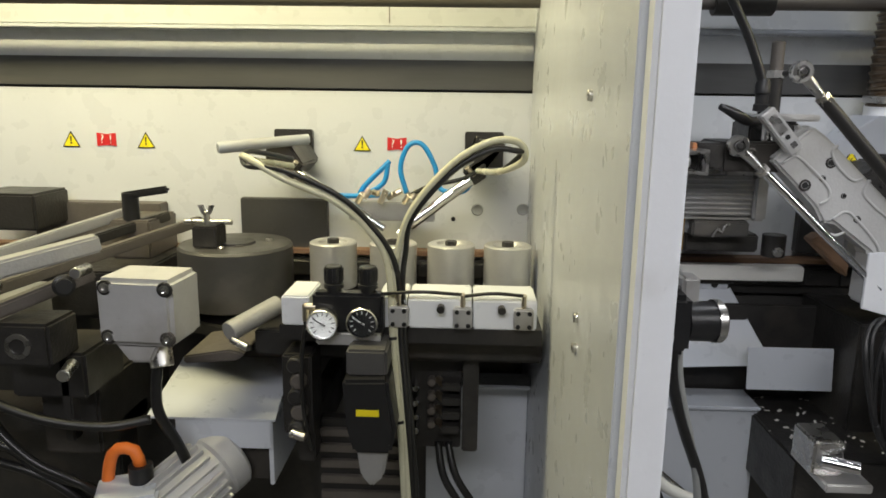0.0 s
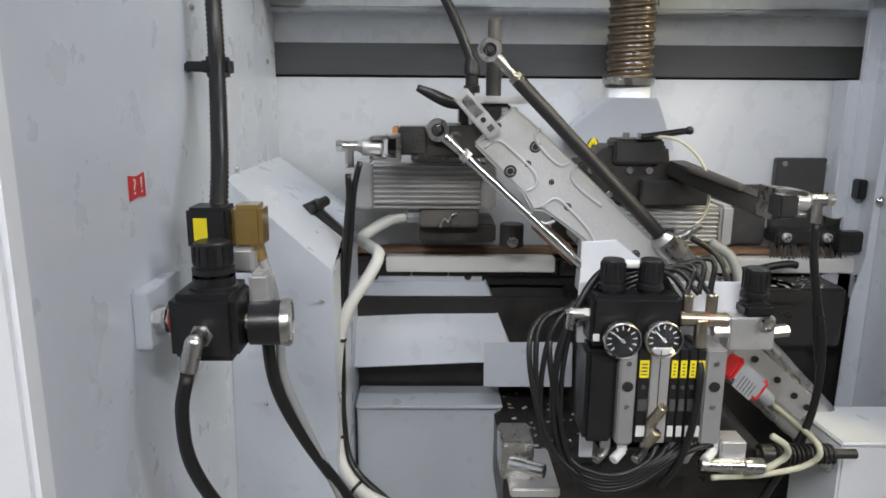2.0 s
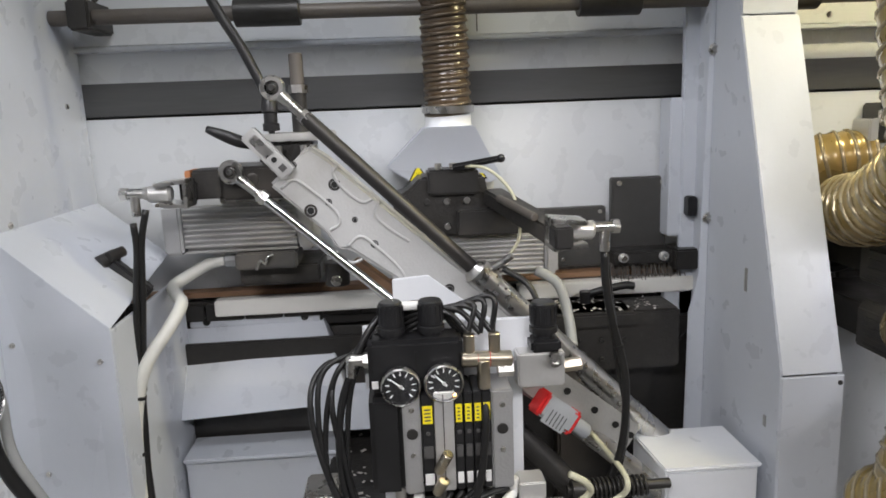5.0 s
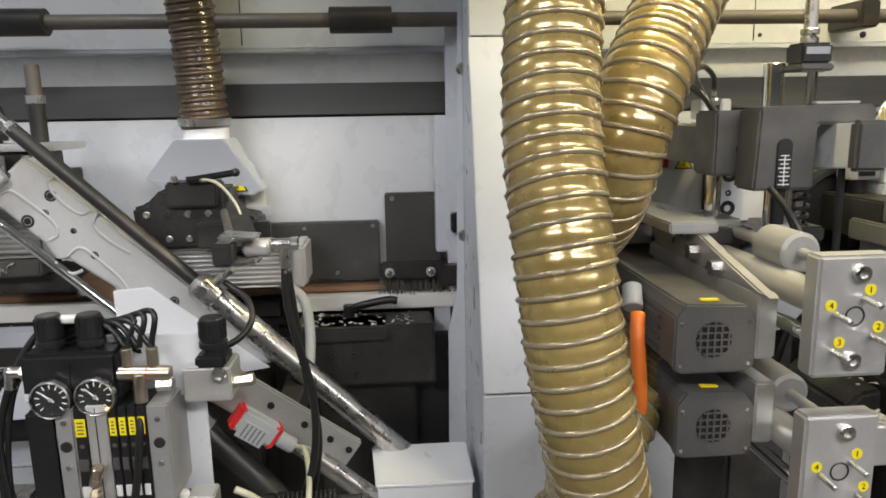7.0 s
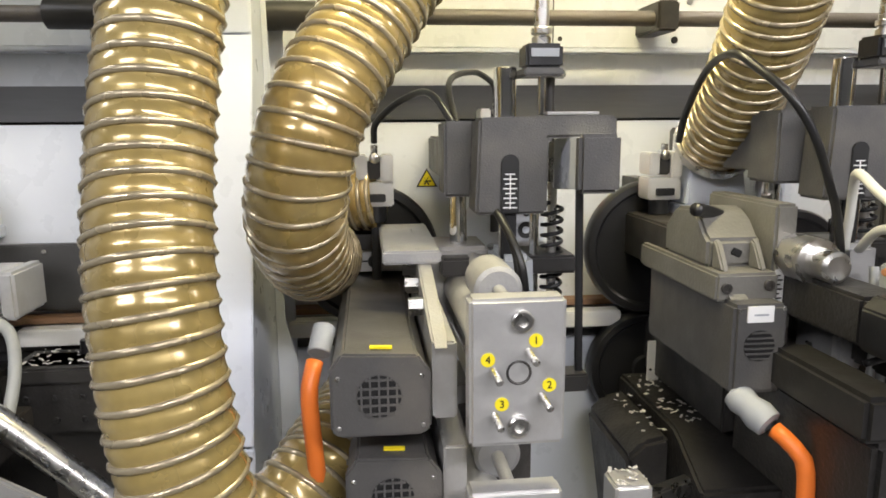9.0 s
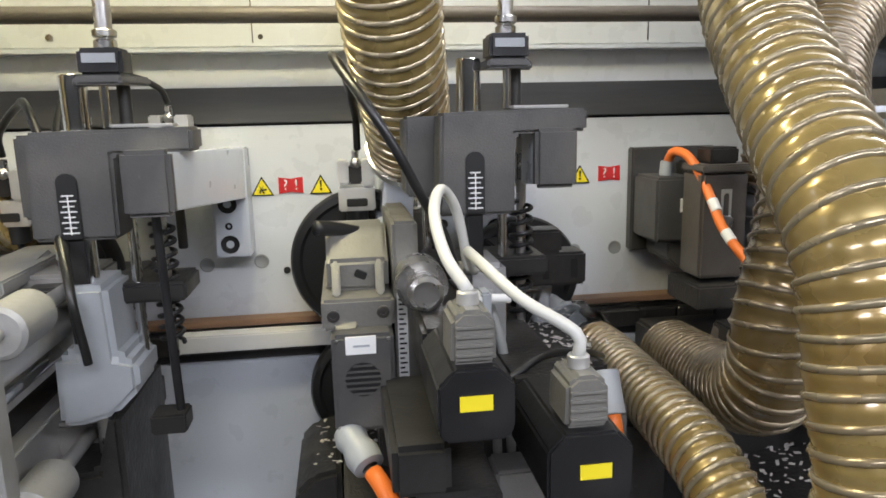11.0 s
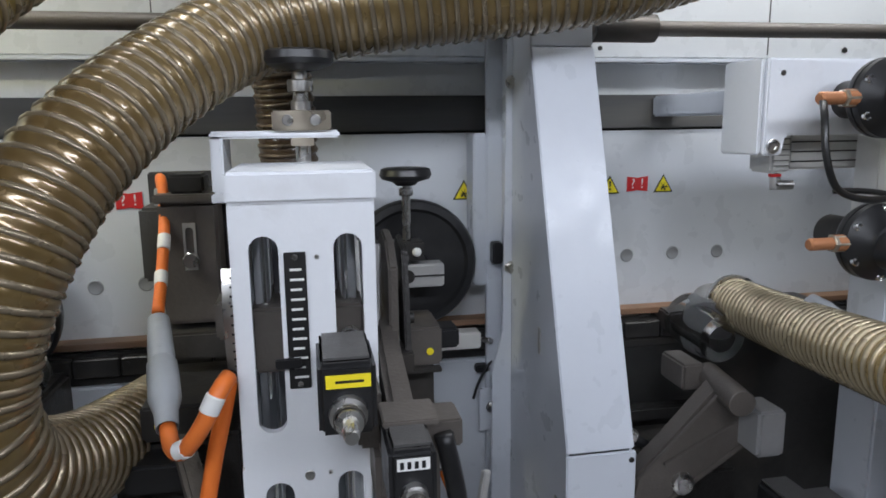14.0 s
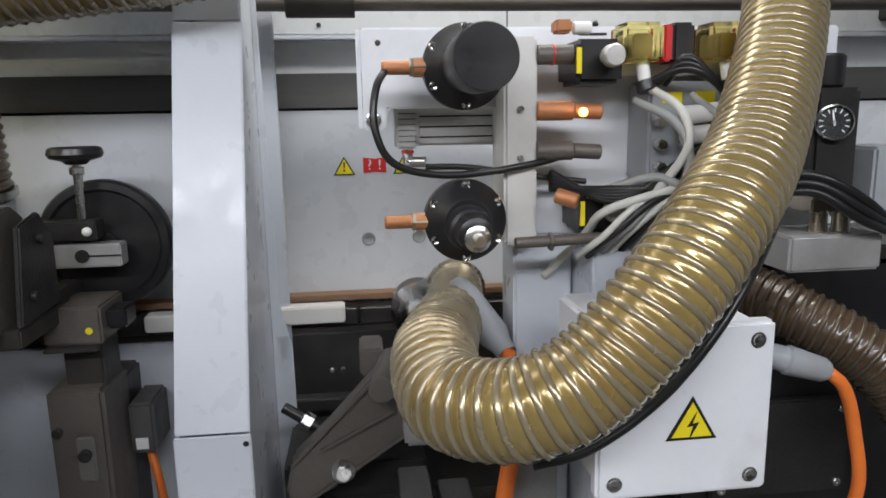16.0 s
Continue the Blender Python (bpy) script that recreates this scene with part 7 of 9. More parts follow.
def fourth_bay():
    # bright bracket and the vertical motor
    datum(-0.006, -0.02, 0.011)
    th = thing("motor_bracket", (1.99, 0.70, 0.99), "grey cast motor bracket with a humped upper part", "bracket")
    part("hump", prism_x([(0.69, 1.03), (0.80, 1.03), (0.80, 1.064), (0.775, 1.088), (0.735, 1.092), (0.715, 1.082), (0.70, 1.066), (0.69, 1.06)], 1.957, 2.018, 0.004), BRKT, th)
    part("hump_rib", prism_x([(0.664, 1.03), (0.69, 1.03), (0.69, 1.062), (0.682, 1.058)], 1.962, 1.97, 0.002), BRKT, th)
    part("hump_rib", prism_x([(0.664, 1.03), (0.69, 1.03), (0.69, 1.062), (0.682, 1.058)], 2.004, 2.012, 0.002), BRKT, th)
    part("lower_plate", box(1.951, 2.02, 0.655, 0.86, 1.0, 1.030, 0.003), BRKT, th)
    part("side_plate", box(2.021, 2.046, 0.67, 0.82, 0.90, 1.10, 0.003), BRKT, th)
    part("slot", turned(box(1.984, 1.996, 0.6885, 0.6902, 1.042, 1.050, 0.003), (1.99, 0.689, 1.046), ry=25), INK, th)
    for x, z in ((1.962, 1.015), (2.009, 1.017)):
        screw(th, (x, 0.655, z), (0, -1, 0), 0.006, 0.003, DARK)
    s = part("scale_tape", box(2.0235, 2.0335, 0.6685, 0.67, 0.905, 1.03, 0), PAPER, th, "white scale tape with black marks")
    for k in range(24):
        part("mark", box(2.025, 2.0295 if k % 2 else 2.032, 0.668, 0.6685, 0.908 + k * 0.005, 0.9097 + k * 0.005, 0), INK, s)
    part("arm_back", box(1.96, 2.04, 0.80, 1.0, 1.0, 1.06, 0.003), DARK, th)
    part("knuckle", lathe((2.045, 0.60, 1.045), (2.045, 0.7, 1.045), [(0, 0), (0, 0.012), (0.003, 0.016), (0.03, 0.016), (0.03, 0.024), (0.07, 0.024)], 24), STEEL, th)
    datum(-0.005, -0.036, 0.014)
    m = thing("vertical_motor", (1.987, 0.72, 0.905), "dark grey upright box motor with round fan grille and white label", "electric motor")
    part("housing", box(1.958, 2.016, 0.645, 0.86, 0.905, 1.0, 0.004), ANTH, m)
    grille(m, (1.986, 0.957), 0.0165, 0.645, 6, True)
    part("white_label", box(1.971, 1.999, 0.6435, 0.645, 0.982, 0.999, 0), PAPER, m)
    part("print_bar", box(1.978, 1.993, 0.643, 0.6435, 0.989, 0.991, 0), GREYP, m)
    for x in (1.963, 2.011):
        screw(m, (x, 0.645, 0.91), (0, -1, 0), 0.002, 0.001)
        screw(m, (x, 0.645, 0.995), (0, -1, 0), 0.002, 0.001)
    part("side_cover", prism_x([(0.66, 1.0), (0.86, 1.0), (0.86, 1.03), (0.72, 1.03)], 1.96, 1.985, 0.003), BRKT, m)
    part("plug", lathe((1.968, 0.655, 0.903), (1.998, 0.60, 0.872), [(0, 0.013), (0.01, 0.016), (0.02, 0.014), (0.032, 0.017), (0.045, 0.015), (0.047, 0.008)], 20), GREYP, m, "pale grey connector plug")
    lone_cable([(1.99, 0.614, 0.88), (2.001, 0.595, 0.868), (2.008, 0.585, 0.845), (2.005, 0.585, 0.76), (1.99, 0.61, 0.62)], 0.0088, ORANGE, "orange motor cable below the upright motor")
    datum(-0.003, 0.0, 0.0115)
    # two black servo drives with grey connectors
    for x0, x1, z0, z1, yb, lx, lb in ((2.030, 2.084, 0.978, 1.031, 0.43, 2.045, "black servo drive with ribbed grey connector and yellow label"), (2.104, 2.166, 0.925, 0.982, 0.42, 2.127, "lower black servo drive with ribbed grey connector and yellow label")):
        s = thing("servo_drive", ((x0 + x1) / 2, 0.55, z0), lb, "servo motor", "servo drives")
        part("housing", prism([(x0 + 0.005, z0), (x1 - 0.005, z0), (x1, z0 + 0.008), (x1, z1 - 0.012), (x1 - 0.012, z1), (x0 + 0.012, z1), (x0, z1 - 0.012), (x0, z0 + 0.008)], yb, 0.53, 0.002), BLACK, s)
        part("motor_body", box(x0 + 0.002, x1 - 0.002, 0.53, 0.78, z0 + 0.003, z1 - 0.003, 0.004), DUSTY, s)
        part("type_label", box(lx, lx + 0.023, yb - 0.001, yb, z0 + 0.023, z0 + 0.034, 0), YELLOW, s)
        cx = (x0 + x1) / 2
        c = part("connector", prism([(cx - 0.016, z1), (cx + 0.016, z1), (cx + 0.015, z1 + 0.032), (cx + 0.008, z1 + 0.038), (cx - 0.008, z1 + 0.038), (cx - 0.015, z1 + 0.032)], yb + 0.008, yb + 0.05, 0.003), BRKT, s, "ribbed grey connector")
        for k in range(4):
            part("rib", box(cx - 0.013, cx + 0.013, yb + 0.006, yb + 0.009, z1 + 0.006 + k * 0.0065, z1 + 0.0085 + k * 0.0065, 0.0004, 1), BRKT, c)
        part("cable_nut", cyl((cx, yb + 0.03, z1 + 0.037), (cx, yb + 0.03, z1 + 0.047), 0.008), ALU, c)
        part("carrier", box(x0, x1, 0.70, 1.0, z0 - 0.03, z0 + 0.003, 0.003), DUSTY, s)
    lone_cable([(2.057, 0.46, 1.078), (2.046, 0.49, 1.098), (2.045, 0.54, 1.122), (2.057, 0.585, 1.136), (2.072, 0.61, 1.12), (2.082, 0.625, 1.09), (2.09, 0.64, 1.05)], 0.0048, CABLEW, "white servo cable looping up")
    lone_cable([(2.092, 0.62, 1.055), (2.078, 0.575, 1.082), (2.079, 0.53, 1.083), (2.10, 0.475, 1.065), (2.133, 0.45, 1.045), (2.135, 0.45, 1.028)], 0.0048, CABLEW, "white servo cable running to the lower connector")
    g = thing("gear_housing", (2.01, 0.5, 0.8), "dark dusty gear housing below the servo drives", "gear housing")
    part("housing", box(2.0, 2.045, 0.47, 0.62, 0.915, 0.957, 0.005), DARK, g)
    part("lower_housing", box(2.012, 2.085, 0.47, 0.70, 0.80, 0.915, 0.006), DUSTY, g)
    part("mount", box(2.0, 2.09, 0.70, 1.0, 0.82, 0.9, 0.003), DARK, g)
    datum()
    # proximity sensor and lever between the servo drives
    s = thing("proximity_sensor", (2.09, 0.57, 1.0), "slim pale proximity sensor in a grey clip", "sensor")
    part("barrel", cyl((2.078, 0.563, 1.0545), (2.113, 0.578, 1.049), 0.0042), PAPER, s)
    part("sensing_face", cyl((2.072, 0.56, 1.0555), (2.078, 0.563, 1.0545), 0.004), COPPER, s)
    part("clip", box(2.083, 2.093, 0.56, 0.582, 1.0, 1.06, 0.002), GREYP, s)
    part("clip_foot", box(2.08, 2.096, 0.565, 0.72, 0.99, 1.0, 0.001), DARK, s)
    lone_cable([(2.113, 0.578, 1.049), (2.135, 0.60, 1.048), (2.157, 0.64, 1.035), (2.165, 0.69, 1.005), (2.155, 0.72, 0.955)], 0.0024, RUBBER, "thin black sensor cable")
    for k in range(2):
        lone_cable([(2.10, 0.61, 1.05 - 0.01 * k), (2.098 + 0.012 * k, 0.60, 1.0), (2.105 + 0.012 * k, 0.605, 0.95), (2.11 + 0.014 * k, 0.62, 0.88)], 0.0048, CABLEG, "grey servo cable running down between the drives")
    lone_cable([(2.06, 0.56, 0.965), (2.10, 0.545, 0.985), (2.14, 0.56, 1.0), (2.19, 0.60, 0.985), (2.24, 0.68, 0.95)], 0.0036, RUBBER, "black air line across the servo drives", "air hose")
    v = thing("clamp_lever", (1.985, 0.72, 1.07), "black clamping lever above the motor bracket", "lever")
    part("lever_arm", sweep(spline([(1.942, 0.685, 1.103), (1.958, 0.695, 1.1), (1.985, 0.71, 1.092)], 0.004), [0.0075] * len(spline([(1.942, 0.685, 1.103), (1.958, 0.695, 1.1), (1.985, 0.71, 1.092)], 0.004)), 10), BLACK, v)
    part("hub", cyl((1.985, 0.715, 1.07), (1.985, 0.715, 1.098), 0.011), BLACK, v)
    # dusty slide body behind, with chips
    d = thing("slide_unit", (2.17, 0.75, 0.6), "dark slide body covered with plastic chips", "slide body")
    part("body", box(2.09, 2.29, 0.62, 0.96, 0.6, 0.90, 0.006), DUSTY, d)
    part("step", box(2.12, 2.24, 0.66, 0.88, 0.90, 0.95, 0.005), DUSTY, d)
    part("front_lip", box(2.10, 2.2, 0.58, 0.62, 0.84, 0.88, 0.003), CAST, d)
    chips(2.12, 2.24, 0.66, 0.88, 0.951, 170, "loose white plastic chips on the slide body", 3)
    chips(2.09, 2.29, 0.62, 0.68, 0.901, 60, "loose white plastic chips on the ledge", 5)
    chips(1.922, 1.952, 0.75, 0.88, 0.814, 26, "loose white plastic chips on the black foot", 6)
    p = thing("clear_bag", (2.26, 0.62, 0.96), "crumpled clear plastic sleeve on the hose end", "plastic sleeve")
    bm = lathe((2.266, 0.89, 0.935), (2.275, 0.795, 0.924), [(0, 0.02), (0.02, 0.03), (0.045, 0.026), (0.07, 0.034), (0.095, 0.03)], 24)
    for v in bm.verts:
        v.co += noise.noise_vector(v.co * 60) * 0.006
    pl = part("sleeve", bm, ACRYL, p)
    pl.visible_shadow = False
    part("nozzle", cyl((2.265, 0.87, 0.925), (2.273, 0.80, 0.922), 0.03), ACRYL, p)
    part("neck", cyl((2.252, 0.93, 0.935), (2.256, 0.86, 0.935), 0.022), GREYP, p)
    datum(-0.01, 0.012, 0.042)
    s = thing("servo_plug_motor", (2.19, 0.6, 0.86), "dark motor with pale plug and orange cable below the slide body", "electric motor")
    part("housing", box(2.195, 2.235, 0.56, 0.62, 0.80, 0.90, 0.004), ANTH, s)
    part("plug", cyl((2.213, 0.57, 0.93), (2.213, 0.55, 0.895), 0.014), GREYP, s)
    lone_cable([(2.213, 0.55, 0.90), (2.214, 0.54, 0.87), (2.212, 0.54, 0.80), (2.21, 0.56, 0.68)], 0.0085, ORANGE, "orange motor cable between the servo drives and the hose")
    # clamp before the second disc
    datum(0.0, -0.075, 0.012)
    th = thing("clamp_bar", (2.2, 0.86, 0.99), "dark clamp bar with oblong hole and white roller below", "clamp", "split clamp bars")
    part("bar", box(2.15, 2.255, 0.85, 0.89, 0.994, 1.034, 0.003), DARK, th)
    part("upper_block", box(2.185, 2.225, 0.85, 0.885, 1.034, 1.062, 0.003), DUSTY, th)
    for x in (2.205, 2.24):
        part("oblong", box(x - 0.004, x + 0.004, 0.8492, 0.8505, 1.003, 1.027, 0.003), INK, th)
    part("roller", lathe((2.212, 0.895, 0.925), (2.212, 0.895, 1), [(0, 0), (0, 0.013), (0.012, 0.011), (0.04, 0.012), (0.058, 0.014), (0.058, 0)], 20), GREYP, th, "pale plastic roller")
    part("mount", box(2.16, 2.19, 0.89, 1.07, 1.0, 1.03, 0.002), DARK, th)
    datum()
    # motor on the sheet with orange cable
    m = thing("sheet_motor", (2.46, 0.95, 0.99), "grey motor with white label fixed to the back sheet", "electric motor")
    part("housing", box(2.403, 2.462, 0.905, 0.985, 1.025, 1.117, 0.004), ANTH, m)
    part("front_part", prism([(2.425, 1.025), (2.462, 1.025), (2.462, 0.985), (2.44, 0.985), (2.425, 1.0)], 0.91, 0.985, 0.003), ANTH, m)
    part("second_housing", box(2.468, 2.53, 0.90, 0.985, 0.98, 1.135, 0.004), DARK, m)
    part("back_plate", box(2.40, 2.53, 0.985, 1.003, 1.0, 1.155, 0.002), PLATE, m)
    part("white_label", box(2.438, 2.462, 0.9035, 0.905, 1.068, 1.087, 0), PAPER, m)
    part("plug", cyl((2.426, 0.93, 1.117), (2.428, 0.93, 1.138), 0.009), GREYP, m)
    c = lone_cable([(2.428, 0.93, 1.135), (2.43, 0.915, 1.152), (2.438, 0.885, 1.145), (2.444, 0.85, 1.11), (2.446, 0.805, 1.06), (2.45, 0.75, 1.026)], 0.0064, ORANGE, "orange cable arching from the sheet motor")
    part("white_band", cyl((2.4455, 0.835, 1.093), (2.446, 0.822, 1.079), 0.007), PAPER, c)
    part("white_band", cyl((2.446, 0.80, 1.057), (2.4475, 0.785, 1.046), 0.007), PAPER, c)
    # lower grey panel and battens
    solid("cover_sheet", box(1.47, 2.9, 0.965, 0.978, 0.3, 0.872, 0.002), PAINT, "blue-grey lower cover panel under the track", "cover sheet")
    solid("white_batten", box(1.738, 1.96, 0.94, 0.968, 0.896, 0.920, 0.002), PANELW, "white plastic batten along the track", "batten", "white battens")
    solid("white_batten", box(1.47, 1.56, 0.94, 0.968, 0.896, 0.920, 0.002), PANELW, "white plastic batten along the track", "batten", "white battens")
    for x, z in ((1.774, 1.006), (1.850, 1.008), (2.383, 1.002), (2.318, 1.0)):
        solid("blind_plug", lathe((x, 1.0045, z), (x, 0, z), [(0, 0.0105), (0.001, 0.0105), (0.0016, 0.009), (0.001, 0.008), (0.001, 0)], 20), PLUGM, "round grey blind plug in the sheet", "plug", "blind plugs")
    for x, z in ((1.885, 0.993), (2.045, 1.317), (2.11, 1.285)):
        solid("sheet_hole_plug", cyl((x, 1.004, z), (x, 0.989 if z > 1.3 else 1.0025, z), 0.005), BLACK, "small dark hole in the sheet", "plug", "blind plugs")


fourth_bay()

# ---------------------------------------------------------------- fifth compartment: slotted column
sign_row(1.0035, 1.118, [(2.830, "*", 0.033)])
sign_row(1.0035, 1.119, [(3.057, "!", 0.032), (3.102, "red", 0.034), (3.145, "*", 0.032)])


def slot_plate(x0, x1, y0, y1, z0, z1, slots):
    """A plate with upright round-ended slots, given as (left, right, bottom, top)."""
    bms = []
    xs = [x0]
    for a, b, lo, hi in slots:
        xs += [a, b]
        r = (b - a) / 2
        c = (a + b) / 2
        for zc, s, end in ((hi - r, 1, z1), (lo + r, -1, z0)):
            arc = [(c + r * math.cos(t), zc + s * r * math.sin(t)) for t in [math.pi * k / 10 for k in range(11)]]
            poly = [(a, end)] + arc[::-1] + [(b, end)]
            bms.append(prism(poly if s < 0 else poly, y0, y1, 0))
    xs.append(x1)
    for a, b in zip(xs[::2], xs[1::2]):
        bms.append(box(a, b, y0, y1, z0, z1, 0))
    bm = join(*bms)
    bmesh.ops.remove_doubles(bm, verts=bm.verts, dist=0.00005)
    return smooth(bm, 0.5)


def servo_indicator(c, w, h, depth, label, yellow=True, r=0.012, shaft=0.05):
    """A small black positioning drive facing the aisle, with a label and a stepped shaft."""
    x, y, z = c
    th = thing("positioning_drive", (x, y + depth / 2, z - h / 2), label, "servo motor", "positioning drives")
    part("housing", box(x - w / 2, x + w / 2, y, y + depth, z - h / 2, z + h / 2, 0.004, 3), BLACK, th)
    part("lid", box(x - w * 0.44, x + w * 0.44, y + 0.002, y + depth - 0.002, z + h / 2, z + h / 2 + 0.004, 0.002), ANTH, th)
    if yellow:
        part("type_label", box(x - w * 0.36, x + w * 0.4, y - 0.0012, y, z + h * 0.18, z + h * 0.36, 0), YELLOW, th)
        part("print_bar", box(x - w * 0.2, x + w * 0.28, y - 0.0015, y - 0.0012, z + h * 0.25, z + h * 0.285, 0), INK, th)
    else:
        part("type_label", box(x - w * 0.34, x + w * 0.34, y - 0.0012, y, z + h * 0.22, z + h * 0.40, 0), PAPER, th)
        for k in range(4):
            part("print_bar", box(x - w * 0.28 + k * w * 0.15, x - w * 0.2 + k * w * 0.15, y - 0.0015, y - 0.0012, z + h * 0.25, z + h * 0.36, 0), INK, th)
    part("shaft", lathe((x, y, z - h * 0.18), (x, y - 1, z - h * 0.18), [(0, r * 1.35), (0.006, r * 1.3), (0.007, r), (shaft * 0.45, r * 0.95), (shaft * 0.47, r * 0.6), (shaft * 0.9, r * 0.55), (shaft, r * 0.45), (shaft, 0)], 24), STEEL, th)
    part("lock_ring", lathe((x, y, z - h * 0.18), (x, y - 1, z - h * 0.18), [(shaft * 0.25, r * 1.02), (shaft * 0.27, r * 1.08), (shaft * 0.35, r * 1.08), (shaft * 0.37, r * 1.02)], 24), DARK, th)
    return th


def slotted_column():
    datum(0.005, 0.0235, 0.006)
    th = thing("slotted_column", (2.6, 0.62, 0.6), "white painted square column with round-ended slots and a black scale", "machine column")
    slots = [(2.553, 2.577, 0.947, 1.119), (2.622, 2.646, 0.947, 1.119)]
    part("front_plate", slot_plate(2.539, 2.657, 0.568, 0.576, 0.915, 1.146, slots), WHITE, th)
    slots2 = [(2.555, 2.580, 0.70, 0.900), (2.618, 2.642, 0.70, 0.905)]
    part("lower_front", slot_plate(2.537, 2.648, 0.5685, 0.576, 0.6, 0.915, slots2), WHITE, th)
    part("left_side", box(2.537, 2.545, 0.576, 0.70, 0.6, 1.146, 0.0005), WHITE, th)
    part("right_side", box(2.650, 2.657, 0.576, 0.66, 0.915, 1.146, 0.0005), WHITE, th)
    part("lower_right_side", box(2.641, 2.648, 0.576, 0.66, 0.6, 0.915, 0.0005), WHITE, th)
    part("back_plate", box(2.545, 2.65, 0.69, 0.70, 0.6, 1.146, 0.0005), GREYP, th)
    part("cap", box(2.537, 2.659, 0.564, 0.705, 1.146, 1.172, 0.0025), WHITE, th)
    part("guide_rod", cyl((2.561, 0.62, 0.62), (2.561, 0.62, 1.146), 0.009), CHROME, th)
    part("guide_rod", cyl((2.634, 0.62, 0.62), (2.634, 0.62, 1.146), 0.009), CHROME, th)
    part("carriage", box(2.549, 2.648, 0.60, 0.66, 0.99, 1.05, 0.003), TAN, th)
    part("carriage_bolt", cyl((2.634, 0.6, 1.02), (2.634, 0.59, 1.02), 0.010), STEEL, th)
    s = part("scale", box(2.581, 2.599, 0.5655, 0.568, 0.987, 1.105, 0.0005), INK, th, "black scale with white marks")
    for k in range(12):
        part("mark", box(2.5855, 2.595 if k % 2 else 2.597, 0.565, 0.5655, 0.996 + k * 0.0085, 0.998 + k * 0.0085, 0), PAPER, s)
    for z in (0.991, 1.101):
        part("screw", cyl((2.590, 0.5655, z), (2.590, 0.5635, z), 0.0025, 0.0004, 12), STEEL, s)
    part("pointer", box(2.57, 2.592, 0.561, 0.565, 1.006, 1.015, 0.001), BLACK, th)
    for x, z in ((2.594, 0.905), (2.612, 0.906), (2.608, 1.10), (2.612, 0.98)):
        screw(th, (x, 0.5685, z), (0, -1, 0), 0.0045 if z < 0.92 and x < 2.6 else 0.002, 0.002)
    part("foot", box(2.53, 2.66, 0.58, 1.0, 0.5, 0.6, 0.003), DARK, th)
    # bracket, spindle and handwheel behind the cap
    datum(0.0, 0.077, 0.002)
    b = thing("spindle_bracket", (2.53, 0.66, 1.15), "white bent bracket with brass spindle nut", "bracket")
    part("upright", box(2.518, 2.53, 0.63, 0.70, 1.148, 1.202, 0.002), WHITE, b)
    part("arm", box(2.518, 2.641, 0.63, 0.70, 1.2, 1.207, 0.002), WHITE, b)
    part("foot", box(2.518, 2.56, 0.62, 0.70, 1.14, 1.148, 0.001), WHITE, b)
    n = part("spindle_nut", box(2.577, 2.633, 0.625, 0.672, 1.207, 1.226, 0.0015), BRASS, b, "brass spindle nut")
    part("lower_nut", box(2.594, 2.616, 0.63, 0.665, 1.192, 1.2, 0.001), BRASS, b)
    for x in (2.592, 2.618):
        part("screw", cyl((x, 0.626, 1.217), (x, 0.622, 1.217), 0.0055, 0.001, 14), STEEL, n)
    h = thing("handwheel", (2.605, 0.65, 1.172), "black plastic handwheel on a steel spindle", "handwheel")
    part("spindle", cyl((2.605, 0.65, 1.172), (2.605, 0.65, 1.268), 0.0075), STEEL, h)
    part("collar", join(cyl((2.605, 0.65, 1.226), (2.605, 0.65, 1.236), 0.010), cyl((2.605, 0.65, 1.244), (2.605, 0.65, 1.256), 0.0125)), STEEL, h)
    part("wheel", lathe((2.605, 0.65, 1.264), (2.605, 0.65, 2), [(0, 0.012), (0.003, 0.024), (0.006, 0.031), (0.011, 0.034), (0.018, 0.033), (0.02, 0.03), (0.014, 0.022), (0.014, 0.01), (0.016, 0)], 40), BLACK, h)
    datum()
    # drives on the column
    servo_indicator((2.630, 0.485, 1.021), 0.042, 0.054, 0.07, "black positioning drive with yellow label and steel shaft", True, 0.0105, 0.042)
    servo_indicator((2.672, 0.455, 0.968), 0.034, 0.048, 0.06, "small black positioning drive with white label", False, 0.0075, 0.044)
    servo_indicator((2.512, 0.43, 0.895), 0.042, 0.055, 0.07, "black positioning drive with white label at the foot of the column", False, 0.010, 0.045)
    servo_indicator((2.552, 0.43, 0.875), 0.036, 0.05, 0.07, "second black positioning drive at the foot of the column", False, 0.009, 0.04)
    a = thing("carrier_arm", (2.66, 0.62, 0.85), "brown-grey cast carrier arm slanting back beside the column", "machine arm")
    part("upper_arm", bar((2.674, 0.515, 0.965), (2.685, 0.85, 1.0), 0.05, 0.022, 0.005), TAN, a)
    part("lip_plate", box(2.655, 2.697, 0.49, 0.53, 0.994, 0.999, 0.001), TAN, a)
    part("lip_wall", box(2.657, 2.695, 0.515, 0.53, 0.95, 0.994, 0.001), TAN, a)
    part("lower_block", box(2.652, 2.69, 0.53, 0.60, 0.905, 0.955, 0.005), TAN, a)
    part("clamp_plate", box(2.664, 2.672, 0.56, 0.66, 0.84, 0.955, 0.002), DUSTY, a)
    part("rear_block", box(2.687, 2.755, 0.808, 0.90, 0.62, 0.867, 0.005), TAN, a)
    part("oblong_boss", box(2.718, 2.740, 0.803, 0.8085, 0.748, 0.808, 0.0025, 3), BRKT, a)
    part("screw", cyl((2.729, 0.804, 0.785), (2.729, 0.796, 0.785), 0.0075), DARK, a)
    part("screw", cyl((2.698, 0.808, 0.815), (2.698, 0.80, 0.815), 0.006), DARK, a)
